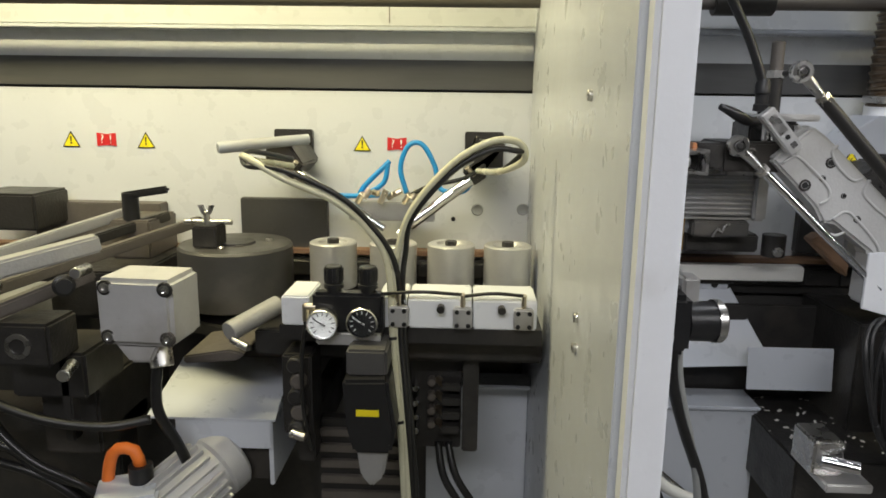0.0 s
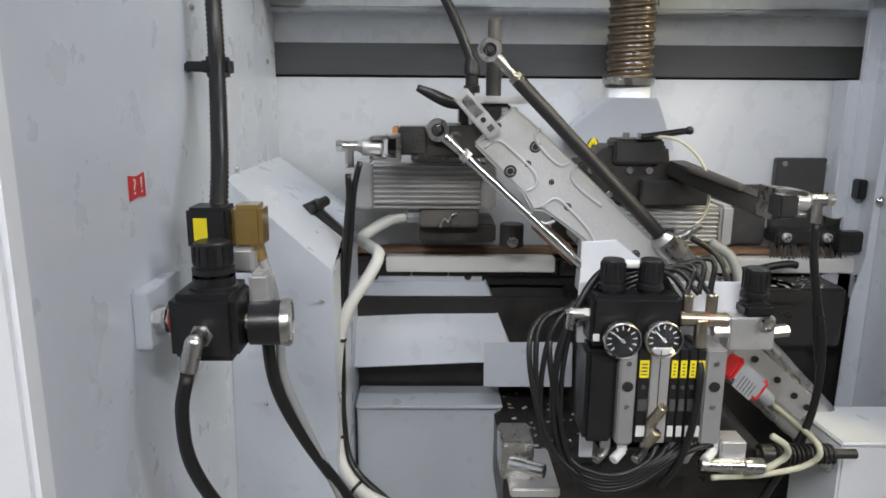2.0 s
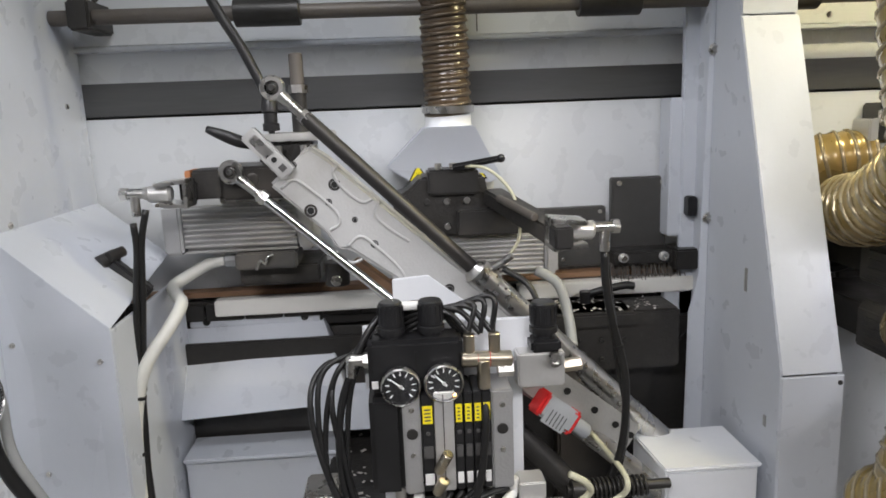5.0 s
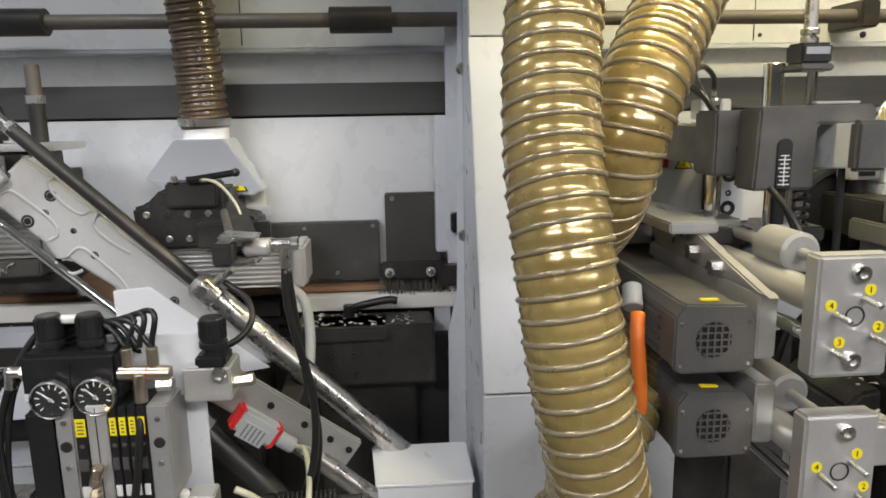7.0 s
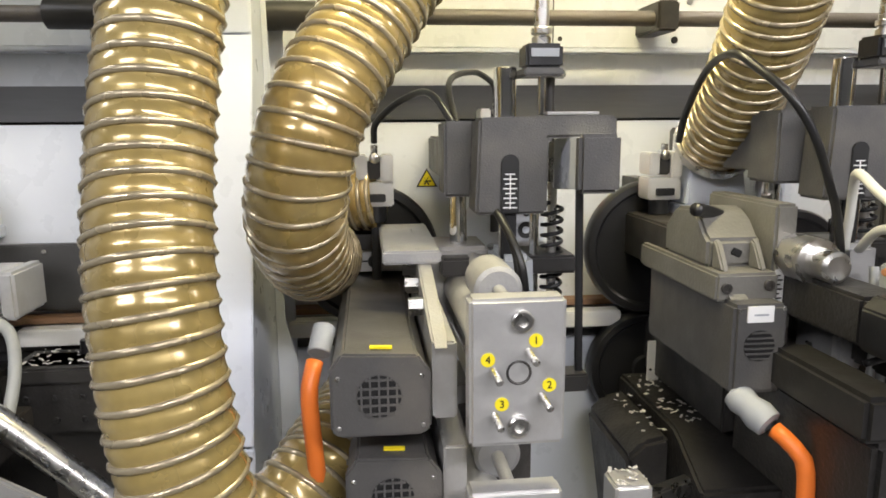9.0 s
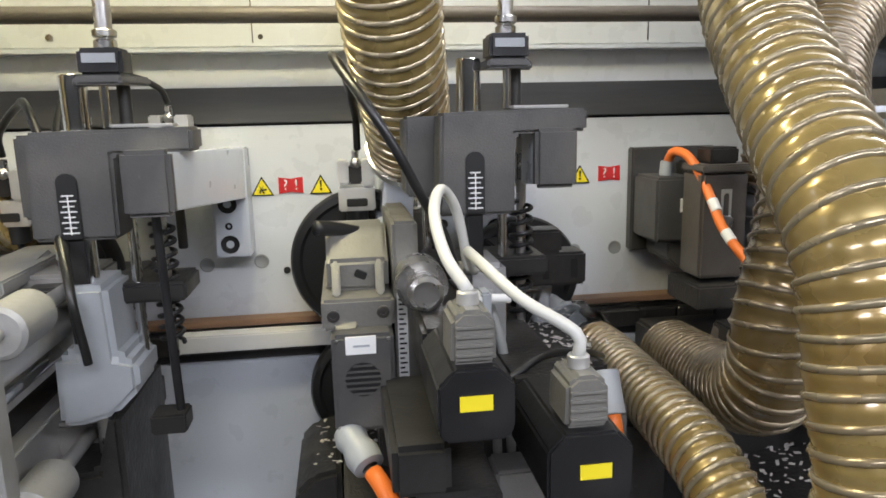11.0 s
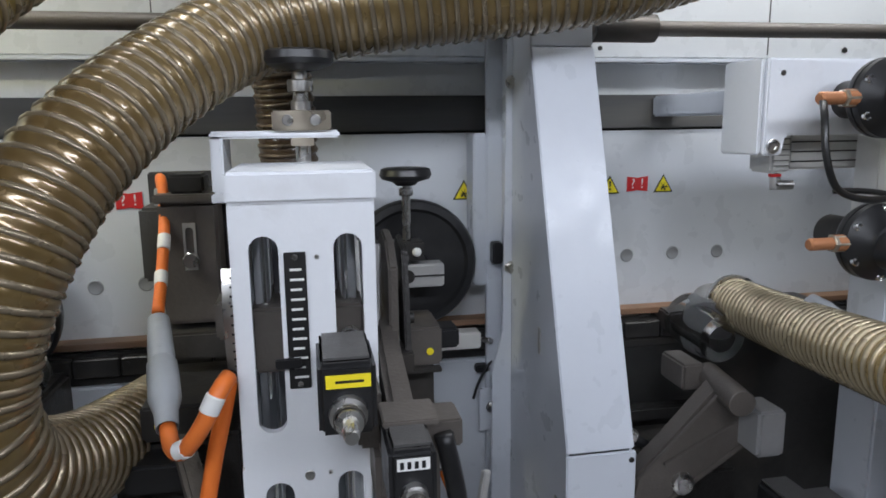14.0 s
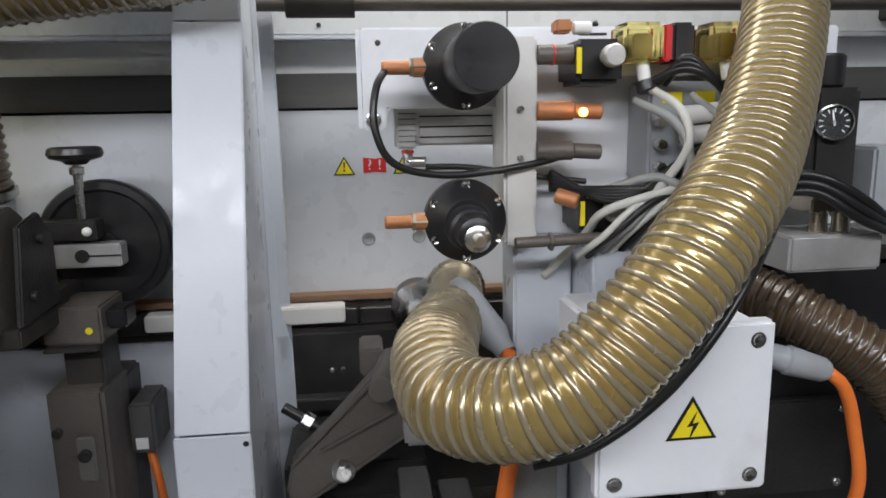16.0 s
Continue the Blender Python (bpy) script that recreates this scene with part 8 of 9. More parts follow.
    part("black_box", box(2.757, 2.79, 0.878, 0.95, 0.745, 0.817, 0.004), ANTH, a)
    part("white_label", box(2.764, 2.78, 0.8765, 0.878, 0.752, 0.768, 0), PAPER, a)
    part("bright_edge", bar((2.648, 0.70, 1.02), (2.648, 0.72, 1.10), 0.02, 0.016, 0.003), ALU, a)
    part("foot", box(2.69, 2.75, 0.90, 1.0, 0.6, 0.85, 0.004), DUSTY, a)
    part("column_mount", box(2.64, 2.66, 0.55, 0.6, 0.95, 1.0, 0.003), TAN, a)
    # dark block with yellow dot under the disc
    k = thing("guide_shoe", (2.735, 0.80, 0.95), "dark brown guide shoe with a yellow dot", "guide shoe")
    part("shoe", box(2.691, 2.76, 0.815, 0.90, 0.922, 0.97, 0.003), TAN, k)
    part("stop", box(2.76, 2.785, 0.83, 0.87, 0.937, 0.962, 0.003), BLACK, k)
    part("yellow_dot", cyl((2.745, 0.815, 0.94), (2.745, 0.8143, 0.94), 0.0045, 0, 16), YELLOW, k)
    part("slot_plate", box(2.695, 2.757, 0.80, 0.815, 0.918, 0.9225, 0.001), DARK, k)
    part("stem", box(2.705, 2.752, 0.83, 0.89, 0.86, 0.922, 0.003), DARK, k)
    part("mount", box(2.71, 2.75, 0.89, 1.0, 0.93, 0.965, 0.002), DARK, k)
    copy_disc(2.740, 1.030, 0.086, "large black copying disc beside the slotted column", 0.905)
    c = thing("clamp_bar", (2.72, 0.875, 1.0), "bright aluminium split clamp bar with black knob on top", "clamp", "split clamp bars")
    part("bar", box(2.672, 2.774, 0.868, 0.895, 1.008, 1.038, 0.002), ALU, c)
    part("bore", cyl((2.727, 0.8685, 1.023), (2.727, 0.866, 1.023), 0.0085, 0, 18), DARK, c)
    part("slit", box(2.735, 2.774, 0.8665, 0.8682, 1.022, 1.024, 0), INK, c)
    part("dark_bar", box(2.672, 2.748, 0.865, 0.895, 1.043, 1.068, 0.002), DARK, c)
    part("white_stud", ball((2.738, 0.862, 1.055), 0.006), PAPER, c)
    part("stem", cyl((2.728, 0.88, 1.068), (2.728, 0.88, 1.145), 0.0055), STEEL, c)
    part("stem_nut", cyl((2.728, 0.88, 1.125), (2.728, 0.88, 1.135), 0.009), STEEL, c)
    part("knob", lathe((2.728, 0.88, 1.138), (2.728, 0.88, 2), [(0, 0.012), (0.004, 0.016), (0.008, 0.03), (0.013, 0.033), (0.02, 0.031), (0.022, 0.027), (0.022, 0)], 36), BLACK, c)
    part("holder", box(2.68, 2.71, 0.895, 1.0, 1.01, 1.06, 0.002), DARK, c)
    # brown-grey casting with slot, arc scale
    g = thing("swivel_casting", (2.47, 0.87, 0.98), "brown-grey cast swivel plate with a bright slot", "casting")
    part("plate", box(2.437, 2.503, 0.845, 0.90, 0.985, 1.128, 0.004), TAN, g)
    part("top_lip", box(2.434, 2.506, 0.838, 0.90, 1.128, 1.138, 0.002), TAN, g)
    part("cap", box(2.45, 2.49, 0.85, 0.89, 1.138, 1.16, 0.003), DARK, g)
    part("slot", slot_plate(2.464, 2.478, 0.8425, 0.8455, 1.05, 1.105, [(2.4665, 2.4755, 1.055, 1.10)]), ALU, g)
    part("bolt", cyl((2.471, 0.845, 1.062), (2.471, 0.838, 1.062), 0.009), STEEL, g)
    part("lower_slide", box(2.43, 2.51, 0.83, 0.92, 0.945, 0.978, 0.003), DUSTY, g)
    part("holder", box(2.45, 2.49, 0.90, 1.003, 1.03, 1.1, 0.002), DARK, g)
    arc = []
    for t in range(13):
        an = radians(-38 + t * 6)
        arc.append((0.715 + 0.10 * (1 - math.cos(an)) * 0.6, 1.02 + 0.085 * math.sin(an) * 1.1))
    s = thing("arc_scale", (2.535, 0.70, 0.96), "curved steel scale with black marks", "scale")
    line = [V((2.528 + 0.0 * i, y, z)) for i, (y, z) in enumerate(arc)]
    bm = bmesh.new()
    prev = None
    for q in line:
        cur = [bm.verts.new((q.x - 0.0095, q.y, q.z)), bm.verts.new((q.x + 0.0095, q.y, q.z)), bm.verts.new((q.x + 0.0095, q.y + 0.004, q.z)), bm.verts.new((q.x - 0.0095, q.y + 0.004, q.z))]
        if prev:
            for i in range(4):
                bm.faces.new((prev[i], prev[(i + 1) % 4], cur[(i + 1) % 4], cur[i]))
        prev = cur
    bmesh.ops.recalc_face_normals(bm, faces=bm.faces)
    part("band", smooth(bm, 0.8), STEEL, s)
    for q in line[1:-1]:
        part("mark", box(q.x - 0.002, q.x + 0.008, q.y - 0.0008, q.y + 0.001, q.z - 0.001, q.z + 0.001, 0), INK, s)
    part("holder", box(2.51, 2.535, 0.72, 0.86, 1.0, 1.04, 0.003), TAN, s)
    # dark lower unit left of the column with chips
    d = thing("lower_slide", (2.47, 0.75, 0.6), "dark lower slide with dusty ledges beside the column", "slide body")
    part("body", box(2.40, 2.53, 0.72, 0.96, 0.6, 0.90, 0.005), DUSTY, d)
    part("block", box(2.42, 2.50, 0.68, 0.76, 0.86, 0.89, 0.003), BLACK, d)
    part("upper_block", box(2.435, 2.515, 0.70, 0.80, 0.905, 0.942, 0.003), DARK, d)
    part("yellow_dot", cyl((2.452, 0.70, 0.922), (2.452, 0.6993, 0.922), 0.004, 0, 14), YELLOW, d)
    part("ledge", box(2.39, 2.535, 0.60, 0.72, 0.74, 0.80, 0.004), DUSTY, d)
    chips(2.39, 2.535, 0.60, 0.72, 0.801, 90, "loose white plastic chips on the lower ledge", 8)
    part("strut", bar((2.52, 0.56, 0.86), (2.44, 0.80, 0.93), 0.022, 0.02, 0.004), TAN, d)
    # plug and orange cable with white bands
    p = thing("cable_plug", (2.482, 0.62, 0.945), "long grey cable plug with an orange cable", "connector")
    part("plug_body", lathe((2.452, 0.74, 1.022), (2.482, 0.60, 0.956), [(0, 0.007), (0.004, 0.011), (0.06, 0.0125), (0.065, 0.0115), (0.07, 0.014), (0.115, 0.0145), (0.13, 0.0105), (0.15, 0.0095)], 22), GREYP, p)
    c = lone_cable([(2.48, 0.61, 0.96), (2.487, 0.59, 0.948), (2.50, 0.572, 0.954), (2.517, 0.563, 0.978), (2.53, 0.566, 1.003), (2.538, 0.58, 1.012)], 0.0075, ORANGE, "orange cable loop with white bands")
    part("white_band", cyl((2.494, 0.578, 0.951), (2.503, 0.57, 0.957), 0.0082), PAPER, c)
    part("white_band", cyl((2.522, 0.563, 0.988), (2.529, 0.565, 1.002), 0.0082), PAPER, c)
    lone_cable([(2.535, 0.60, 1.0), (2.527, 0.60, 0.965), (2.516, 0.605, 0.92), (2.506, 0.605, 0.86), (2.495, 0.61, 0.70)], 0.0075, ORANGE, "orange cable running down beside the column")
    # things on the panel beside the second post
    r = thing("rope_latch", (2.84, 0.95, 0.83), "small black latch with a wire on the grey panel", "latch")
    part("wire", cable([(2.832, 0.955, 0.815), (2.838, 0.95, 0.84), (2.852, 0.95, 0.865), (2.866, 0.955, 0.88)], 0.0022), BLACK, r)
    part("clip", box(2.835, 2.858, 0.95, 0.966, 0.855, 0.866, 0.002), BLACK, r)
    part("bolt", cyl((2.846, 0.965, 0.90), (2.856, 0.945, 0.905), 0.005), STEEL, r)
    solid("white_batten", box(2.77, 2.84, 0.94, 0.968, 0.896, 0.92, 0.002), PANELW, "white plastic batten along the track", "batten", "white battens")
    solid("blind_plug", lathe((2.855, 1.0045, 1.003), (2.855, 0, 1.003), [(0, 0.0105), (0.001, 0.0105), (0.0016, 0.009), (0.001, 0.008), (0.001, 0)], 20), PLUGM, "round grey blind plug in the sheet", "plug", "blind plugs")


slotted_column()


# ---------------------------------------------------------------- sixth compartment: valve plate
def cap_regulator(x, y, z, r, cap_r, cap_len, brass_tip, label):
    th = thing("diaphragm_regulator", (x, y, z - r), label, "pressure regulator", "diaphragm regulators")
    part("flange", lathe((x, y + 0.02, z), (x, -1, z), [(0, 0), (0, r * 0.95), (0.004, r), (0.009, r), (0.009, r * 0.97), (0.011, r * 0.97), (0.011, r), (0.018, r), (0.022, r * 0.9), (0.03, r * 0.62), (0.036, r * 0.55), (0.036, 0)], 48), BLACK, th)
    for k in range(6):
        an = radians(90 + 60 * k)
        c = V((x + r * 0.88 * math.cos(an), y - 0.0, z + r * 0.88 * math.sin(an)))
        part("screw", lathe(c, c + V((0, -1, 0)), [(0, 0.0045), (0.003, 0.0045), (0.004, 0.0035), (0.002, 0)], 12), CHROME, th)
    if brass_tip:
        part("neck", lathe((x, y - 0.014, z - 0.004), (x, -1, z - 0.004), [(0, r * 0.55), (0.02, r * 0.5), (0.022, r * 0.42), (0.05, r * 0.4), (0.052, r * 0.3), (0.052, 0)], 28), BLACK, th)
        part("tip", lathe((x, y - 0.06, z - 0.006), (x, -1, z - 0.006), [(0, 0.012), (0.01, 0.012), (0.012, 0.008), (0.012, 0.006), (0.02, 0.005), (0.02, 0)], 18), STEEL, th)
        part("brass_core", cyl((x, y - 0.07, z - 0.006), (x, y - 0.084, z - 0.006), 0.005), BRASS, th)
    else:
        part("neck", lathe((x, y - 0.014, z), (x, -1, z), [(0, r * 0.6), (cap_len * 0.5, r * 0.55)], 28), BLACK, th)
        part("cap", lathe((x, y - 0.014 - cap_len * 0.4, z), (x, -1, z), [(0, cap_r * 0.85), (0.004, cap_r), (cap_len * 0.6, cap_r), (cap_len * 0.6 + 0.003, cap_r * 0.96), (cap_len * 0.6 + 0.003, 0)], 40), BLACK, th)
    part("silencer", lathe((x - r * 0.9, y + 0.008, z), (x - 1, y + 0.008, z), [(0, 0.009), (0.012, 0.009), (0.012, 0.0065), (0.04, 0.0065), (0.042, 0.005), (0.042, 0)], 16), COPPER, th)
    part("nipple", cyl((x - r * 0.85, y + 0.008, z), (x - r - 0.012, y + 0.008, z), 0.0095, 0.001, 6), BRASS, th)
    part("mount", cyl((x, y + 0.018, z), (x, y + 0.075, z), r * 0.5), DARK, th)
    return th


def valve_plate():
    th = thing("valve_plate", (3.28, 0.69, 1.06), "white painted mounting plate with a rounded cut-out for valves and regulators", "mounting plate")
    part("plate", prism([(3.086, 1.277), (3.60, 1.277), (3.60, 1.06), (3.235, 1.06), (3.235, 1.197), (3.112, 1.197), (3.108, 1.176), (3.086, 1.176)], 0.682, 0.690, 0.002), WHITE, th)
    part("side_fold", box(3.081, 3.0855, 0.686, 0.755, 1.176, 1.277, 0.002), WHITE, th)
    part("wall_bar", box(3.12, 3.16, 0.69, 1.0, 1.22, 1.25, 0.003), PAINT, th)
    part("wall_bar", box(3.40, 3.44, 0.69, 1.0, 1.15, 1.18, 0.003), PAINT, th)
    screw(th, (3.103, 0.682, 1.262), (0, -1, 0), 0.003, 0.001, DARK)
    screw(th, (3.096, 0.682, 1.186), (0, -1, 0), 0.008, 0.003)
    cap_regulator(3.182, 0.62, 1.234, 0.040, 0.027, 0.095, False, "black diaphragm regulator with a large round cap")
    cap_regulator(3.180, 0.615, 1.089, 0.040, 0.02, 0.06, True, "black diaphragm regulator with a stepped neck and brass tip")
    datum(0.008, 0.075, 0.0)
    c = thing("compact_cylinder", (3.18, 0.67, 1.15), "aluminium profile air cylinder with printed lines", "pneumatic cylinder")
    part("profile", box(3.135, 3.25, 0.642, 0.682, 1.157, 1.199, 0.003), ALUB, c)
    part("head", box(3.112, 3.137, 0.64, 0.682, 1.154, 1.202, 0.003), ALUB, c)
    for k in range(3):
        part("groove", box(3.138, 3.25, 0.6412, 0.6425, 1.166 + k * 0.011, 1.1675 + k * 0.011, 0), DARK, c)
    for k in range(6):
        part("print_bar", box(3.115, 3.134, 0.6392, 0.6402, 1.162 + k * 0.006, 1.1627 + k * 0.006, 0), INK, c)
    part("air_elbow", join(cyl((3.125, 0.65, 1.155), (3.125, 0.648, 1.135), 0.006), cyl((3.125, 0.648, 1.14), (3.145, 0.645, 1.14), 0.0055)), STEEL, c)
    part("red_ring", cyl((3.125, 0.65, 1.153), (3.125, 0.65, 1.149), 0.007), RED, c)
    datum()
    lone_cable([(3.11, 0.63, 1.235), (3.098, 0.61, 1.215), (3.095, 0.60, 1.18), (3.11, 0.60, 1.148), (3.15, 0.61, 1.135), (3.20, 0.62, 1.135), (3.26, 0.63, 1.143), (3.30, 0.66, 1.15)], 0.0036, RUBBER, "black air line looping round the cylinder", "air hose")
    lone_cable([(3.145, 0.645, 1.14), (3.19, 0.645, 1.138), (3.25, 0.65, 1.128), (3.31, 0.65, 1.12)], 0.0032, RUBBER, "thin black air line below the cylinder", "air hose")
    datum(0.0, 0.03, 0.0)
    b = thing("manifold_bar", (3.255, 0.62, 1.058), "upright aluminium manifold bar with two screws", "manifold")
    part("bar", box(3.221, 3.254, 0.60, 0.645, 1.06, 1.262, 0.003), ALUB, b)
    for z in (1.194, 1.147):
        screw(b, (3.237, 0.60, z), (0, -1, 0), 0.0035, 0.003)
    part("mount", box(3.225, 3.25, 0.645, 0.683, 1.1, 1.24, 0.002), ALUB, b)
    datum()
    # fittings to the right of the bar
    f = thing("fitting_cluster", (3.29, 0.63, 1.09), "brass and steel fittings with red seals beside the manifold bar", "air fitting")
    for z, mt in ((1.245, TAN), (1.192, COPPER), (1.153, TAN)):
        part("fitting", join(cyl((3.254, 0.635, z), (3.29, 0.632, z), 0.0095), cyl((3.29, 0.632, z), (3.318, 0.63, z - 0.002), 0.0075)), mt, f)
    part("red_ring", cyl((3.268, 0.634, 1.245), (3.271, 0.634, 1.245), 0.0102), RED, f)
    part("indicator", ball((3.294, 0.612, 1.19), 0.0045, 10), LED, f)
    part("red_plug", box(3.266, 3.282, 0.61, 0.63, 1.263, 1.275, 0.002), COPPER, f)
    part("white_plug", cyl((3.285, 0.62, 1.268), (3.302, 0.62, 1.268), 0.006), PAPER, f)
    part("copper_nut", cyl((3.265, 0.60, 1.113), (3.283, 0.59, 1.107), 0.0075), COPPER, f)
    part("steel_tee", join(cyl((3.225, 0.60, 1.068), (3.31, 0.60, 1.07), 0.0055), cyl((3.258, 0.60, 1.068), (3.262, 0.60, 1.068), 0.0095, 0.001, 6)), TAN, f)
    for x, z, lb in ((3.312, 1.238, "black valve with a round silver knob"), (3.318, 1.092, "lower black valve with a round silver knob")):
        v = thing("hand_valve", (x, 0.62, z - 0.02), lb, "valve", "hand valves")
        part("body", box(x - 0.024, x + 0.022, 0.615, 0.682, z - 0.022, z + 0.02, 0.005), BLACK, v)
        part("knob", lathe((x + 0.005, 0.615, z + 0.003), (x + 0.005, -1, z + 0.003), [(0, 0.007), (0.012, 0.007), (0.012, 0.0105), (0.022, 0.0105), (0.024, 0.009), (0.024, 0)], 22), ALU, v)
        part("yellow_strip", box(x - 0.0245, x - 0.02, 0.613, 0.616, z - 0.012, z + 0.012, 0), YELLOW, v)
    part("print", box(3.31, 3.34, 0.6812, 0.682, 1.262, 1.2645, 0), INK, th)
    part("print", box(3.31, 3.34, 0.6812, 0.682, 1.268, 1.2705, 0), INK, th)
    # solenoid valves with clear amber plugs
    for x, lb in ((3.35, "clear yellowish plug on a red and black solenoid coil"), (3.435, "second clear yellowish plug on a red and black solenoid coil")):
        s = thing("solenoid_valve", (x, 0.64, 1.22), lb, "solenoid valve", "solenoid valves")
        pl = part("plug", box(x - 0.02, x + 0.02, 0.605, 0.645, 1.236, 1.272, 0.004), glass_amber, s, "clear amber plug")
        part("core", box(x - 0.01, x + 0.01, 0.61, 0.64, 1.24, 1.262, 0.002), BRASS, s)
        part("red_frame", box(x + 0.021, x + 0.03, 0.61, 0.65, 1.236, 1.27, 0.002), RED, s)
        part("coil", box(x + 0.03, x + 0.052, 0.61, 0.68, 1.235, 1.272, 0.003), BLACK, s)
        part("base", box(x - 0.02, x + 0.05, 0.645, 0.682, 1.225, 1.24, 0.002), ALU, s)
        part("white_sleeve", cyl((x + 0.004, 0.62, 1.236), (x + 0.006, 0.615, 1.214), 0.0062), PAPER, s)
        part("nut", cyl((x + 0.006, 0.616, 1.218), (x + 0.007, 0.613, 1.208), 0.0095), BLACK, s)
    v = thing("valve_terminal", (3.42, 0.65, 1.09), "grey valve terminal with yellow labels behind the cables", "valve terminal")
    part("body", box(3.365, 3.48, 0.625, 0.682, 1.12, 1.218, 0.003), GREYP, v)
    for k in range(3):
        part("yellow_label", box(3.378 + k * 0.034, 3.398 + k * 0.034, 0.6238, 0.625, 1.197, 1.208, 0), YELLOW, v)
    for k in range(4):
        for j in range(3):
            part("fitting", cyl((3.375 + k * 0.026, 0.625, 1.135 + j * 0.022), (3.375 + k * 0.026, 0.612, 1.135 + j * 0.022), 0.0055, 0.001, 12), STEEL, v)
    for z in (1.185, 1.165):
        part("white_plug", cyl((3.39, 0.605, z), (3.43, 0.60, z + 0.004), 0.009), PAPER, v)
    random.seed(11)
    ends = [(3.36, 1.212, 3.34, 1.10), (3.345, 1.20, 3.36, 1.09), (3.43, 1.168, 3.30, 1.09), (3.43, 1.188, 3.47, 1.13), (3.44, 1.21, 3.42, 1.09), (3.30, 1.11, 3.40, 1.135)]
    for i, (xa, za, xb, zb) in enumerate(ends):
        m = CABLEW if i % 2 == 0 else CABLEG
        lone_cable([(xa, 0.615, za), (xa * 0.7 + xb * 0.3 + 0.02, 0.575, za * 0.7 + zb * 0.3 + 0.012), ((xa + xb) / 2 + 0.025, 0.56, (za + zb) / 2), (xb + 0.01, 0.58, zb + 0.01), (xb, 0.62, zb - 0.02), (xb - 0.03, 0.66, zb - 0.07)], 0.0042, m, "pale sheathed valve cable among the valves", group="valve cables")
    for i in range(5):
        z = 1.10 + 0.009 * i
        lone_cable([(3.27, 0.64, 1.115 + 0.004 * i), (3.32, 0.59, 1.118 - 0.003 * i), (3.37, 0.575, 1.12 + 0.005 * i), (3.42, 0.59, z + 0.03), (3.46, 0.62, z + 0.06)], 0.0036, RUBBER, "black air line among the valves", "air hose", "valve air lines")
    for i in range(6):
        u = i / 5
        lone_cable([(3.40 + 0.012 * i, 0.61, 1.205 - 0.02 * (i % 3)), (3.425 + 0.006 * i, 0.575, 1.17 - 0.012 * i), (3.40 - 0.01 * i, 0.565 + 0.006 * (i % 2), 1.13 - 0.004 * i), (3.36 - 0.012 * i, 0.57, 1.095 - 0.004 * i), (3.34 - 0.01 * i, 0.61, 1.05)], 0.0034, (CABLEG, RUBBER, CABLEW)[i % 3], "thin cable crossing the valve terminal", group="valve cables")
    for i in range(3):
        lone_cable([(3.355 + 0.01 * i, 0.615, 1.215), (3.385, 0.59, 1.228 + 0.005 * i), (3.42, 0.59, 1.21), (3.435 + 0.01 * i, 0.61, 1.185)], 0.004, RUBBER, "black cable arching over the valve terminal", group="valve cables")
    # grey column and electrical box
    solid("sheet_column", box(3.237, 3.30, 0.66, 0.72, 0.4, 1.06, 0.003), PAINT, "light grey sheet column below the valve plate", "sheet column")
    solid("sheet_column", box(3.303, 3.345, 0.60, 0.72, 0.4, 1.058, 0.003), PAINT, "light grey square sheet column behind the electrical box", "sheet column")
    e = thing("electrical_box", (3.35, 0.55, 0.86), "white painted electrical terminal box with a high-voltage warning sign", "electrical box")
    part("body", box(3.261, 3.395, 0.461, 0.575, 0.888, 1.023, 0.004), WHITE, e)
    part("lid", prism([(3.256, 0.884), (3.40, 0.884), (3.40, 1.027), (3.256, 1.027)], 0.446, 0.461, 0.003), WHITE, e)
    for x in (3.271, 3.385):
        for z in (0.898, 1.012):
            part("lid_screw", lathe((x, 0.446, z), (x, -1, z), [(-0.001, 0.0065), (0.0005, 0.0065), (0.0005, 0.005), (0.002, 0.0045), (0.002, 0.002), (0.001, 0)], 18), STEEL, e)
    part("support", box(3.30, 3.37, 0.575, 0.98, 0.90, 0.94, 0.003), DARK, e)
    s = tri_sign(3.333, 0.4455, 0.951, 0.042, "/")
    s["label"] = "amber high-voltage warning triangle on the electrical box"
    lone_cable([(3.194, 0.425, 0.938), (3.235, 0.420, 0.951), (3.283, 0.420, 0.984), (3.329, 0.425, 1.030), (3.375, 0.450, 1.080), (3.429, 0.510, 1.125)], 0.0052, RUBBER, "black cable running along the hose")
    lone_cable([(3.202, 0.435, 0.926), (3.245, 0.430, 0.939), (3.297, 0.430, 0.974), (3.339, 0.430, 1.023), (3.381, 0.450, 1.071), (3.438, 0.510, 1.107)], 0.0042, RUBBER, "second black cable running along the hose")
    k = thing("cable_plug", (3.46, 0.52, 0.96), "grey angled plug with an orange cable beside the electrical box", "connector")
    part("plug", lathe((3.40, 0.515, 0.985), (3.487, 0.497, 0.96), [(0, 0.010), (0.05, 0.0115), (0.052, 0.0135), (0.085, 0.011), (0.09, 0.008)], 20), GREYP, k)
    lone_cable([(3.483, 0.498, 0.961), (3.50, 0.495, 0.945), (3.515, 0.497, 0.903), (3.526, 0.50, 0.838), (3.51, 0.52, 0.76), (3.46, 0.55, 0.65)], 0.006, ORANGE, "orange cable hanging beside the electrical box")
    g = thing("pressure_regulator", (3.55, 0.64, 1.03), "dark regulator with a chrome gauge and brass fittings", "pressure regulator", "pressure regulators")
    part("block", box(3.508, 3.61, 0.60, 0.66, 1.025, 1.063, 0.003), ALU, g)
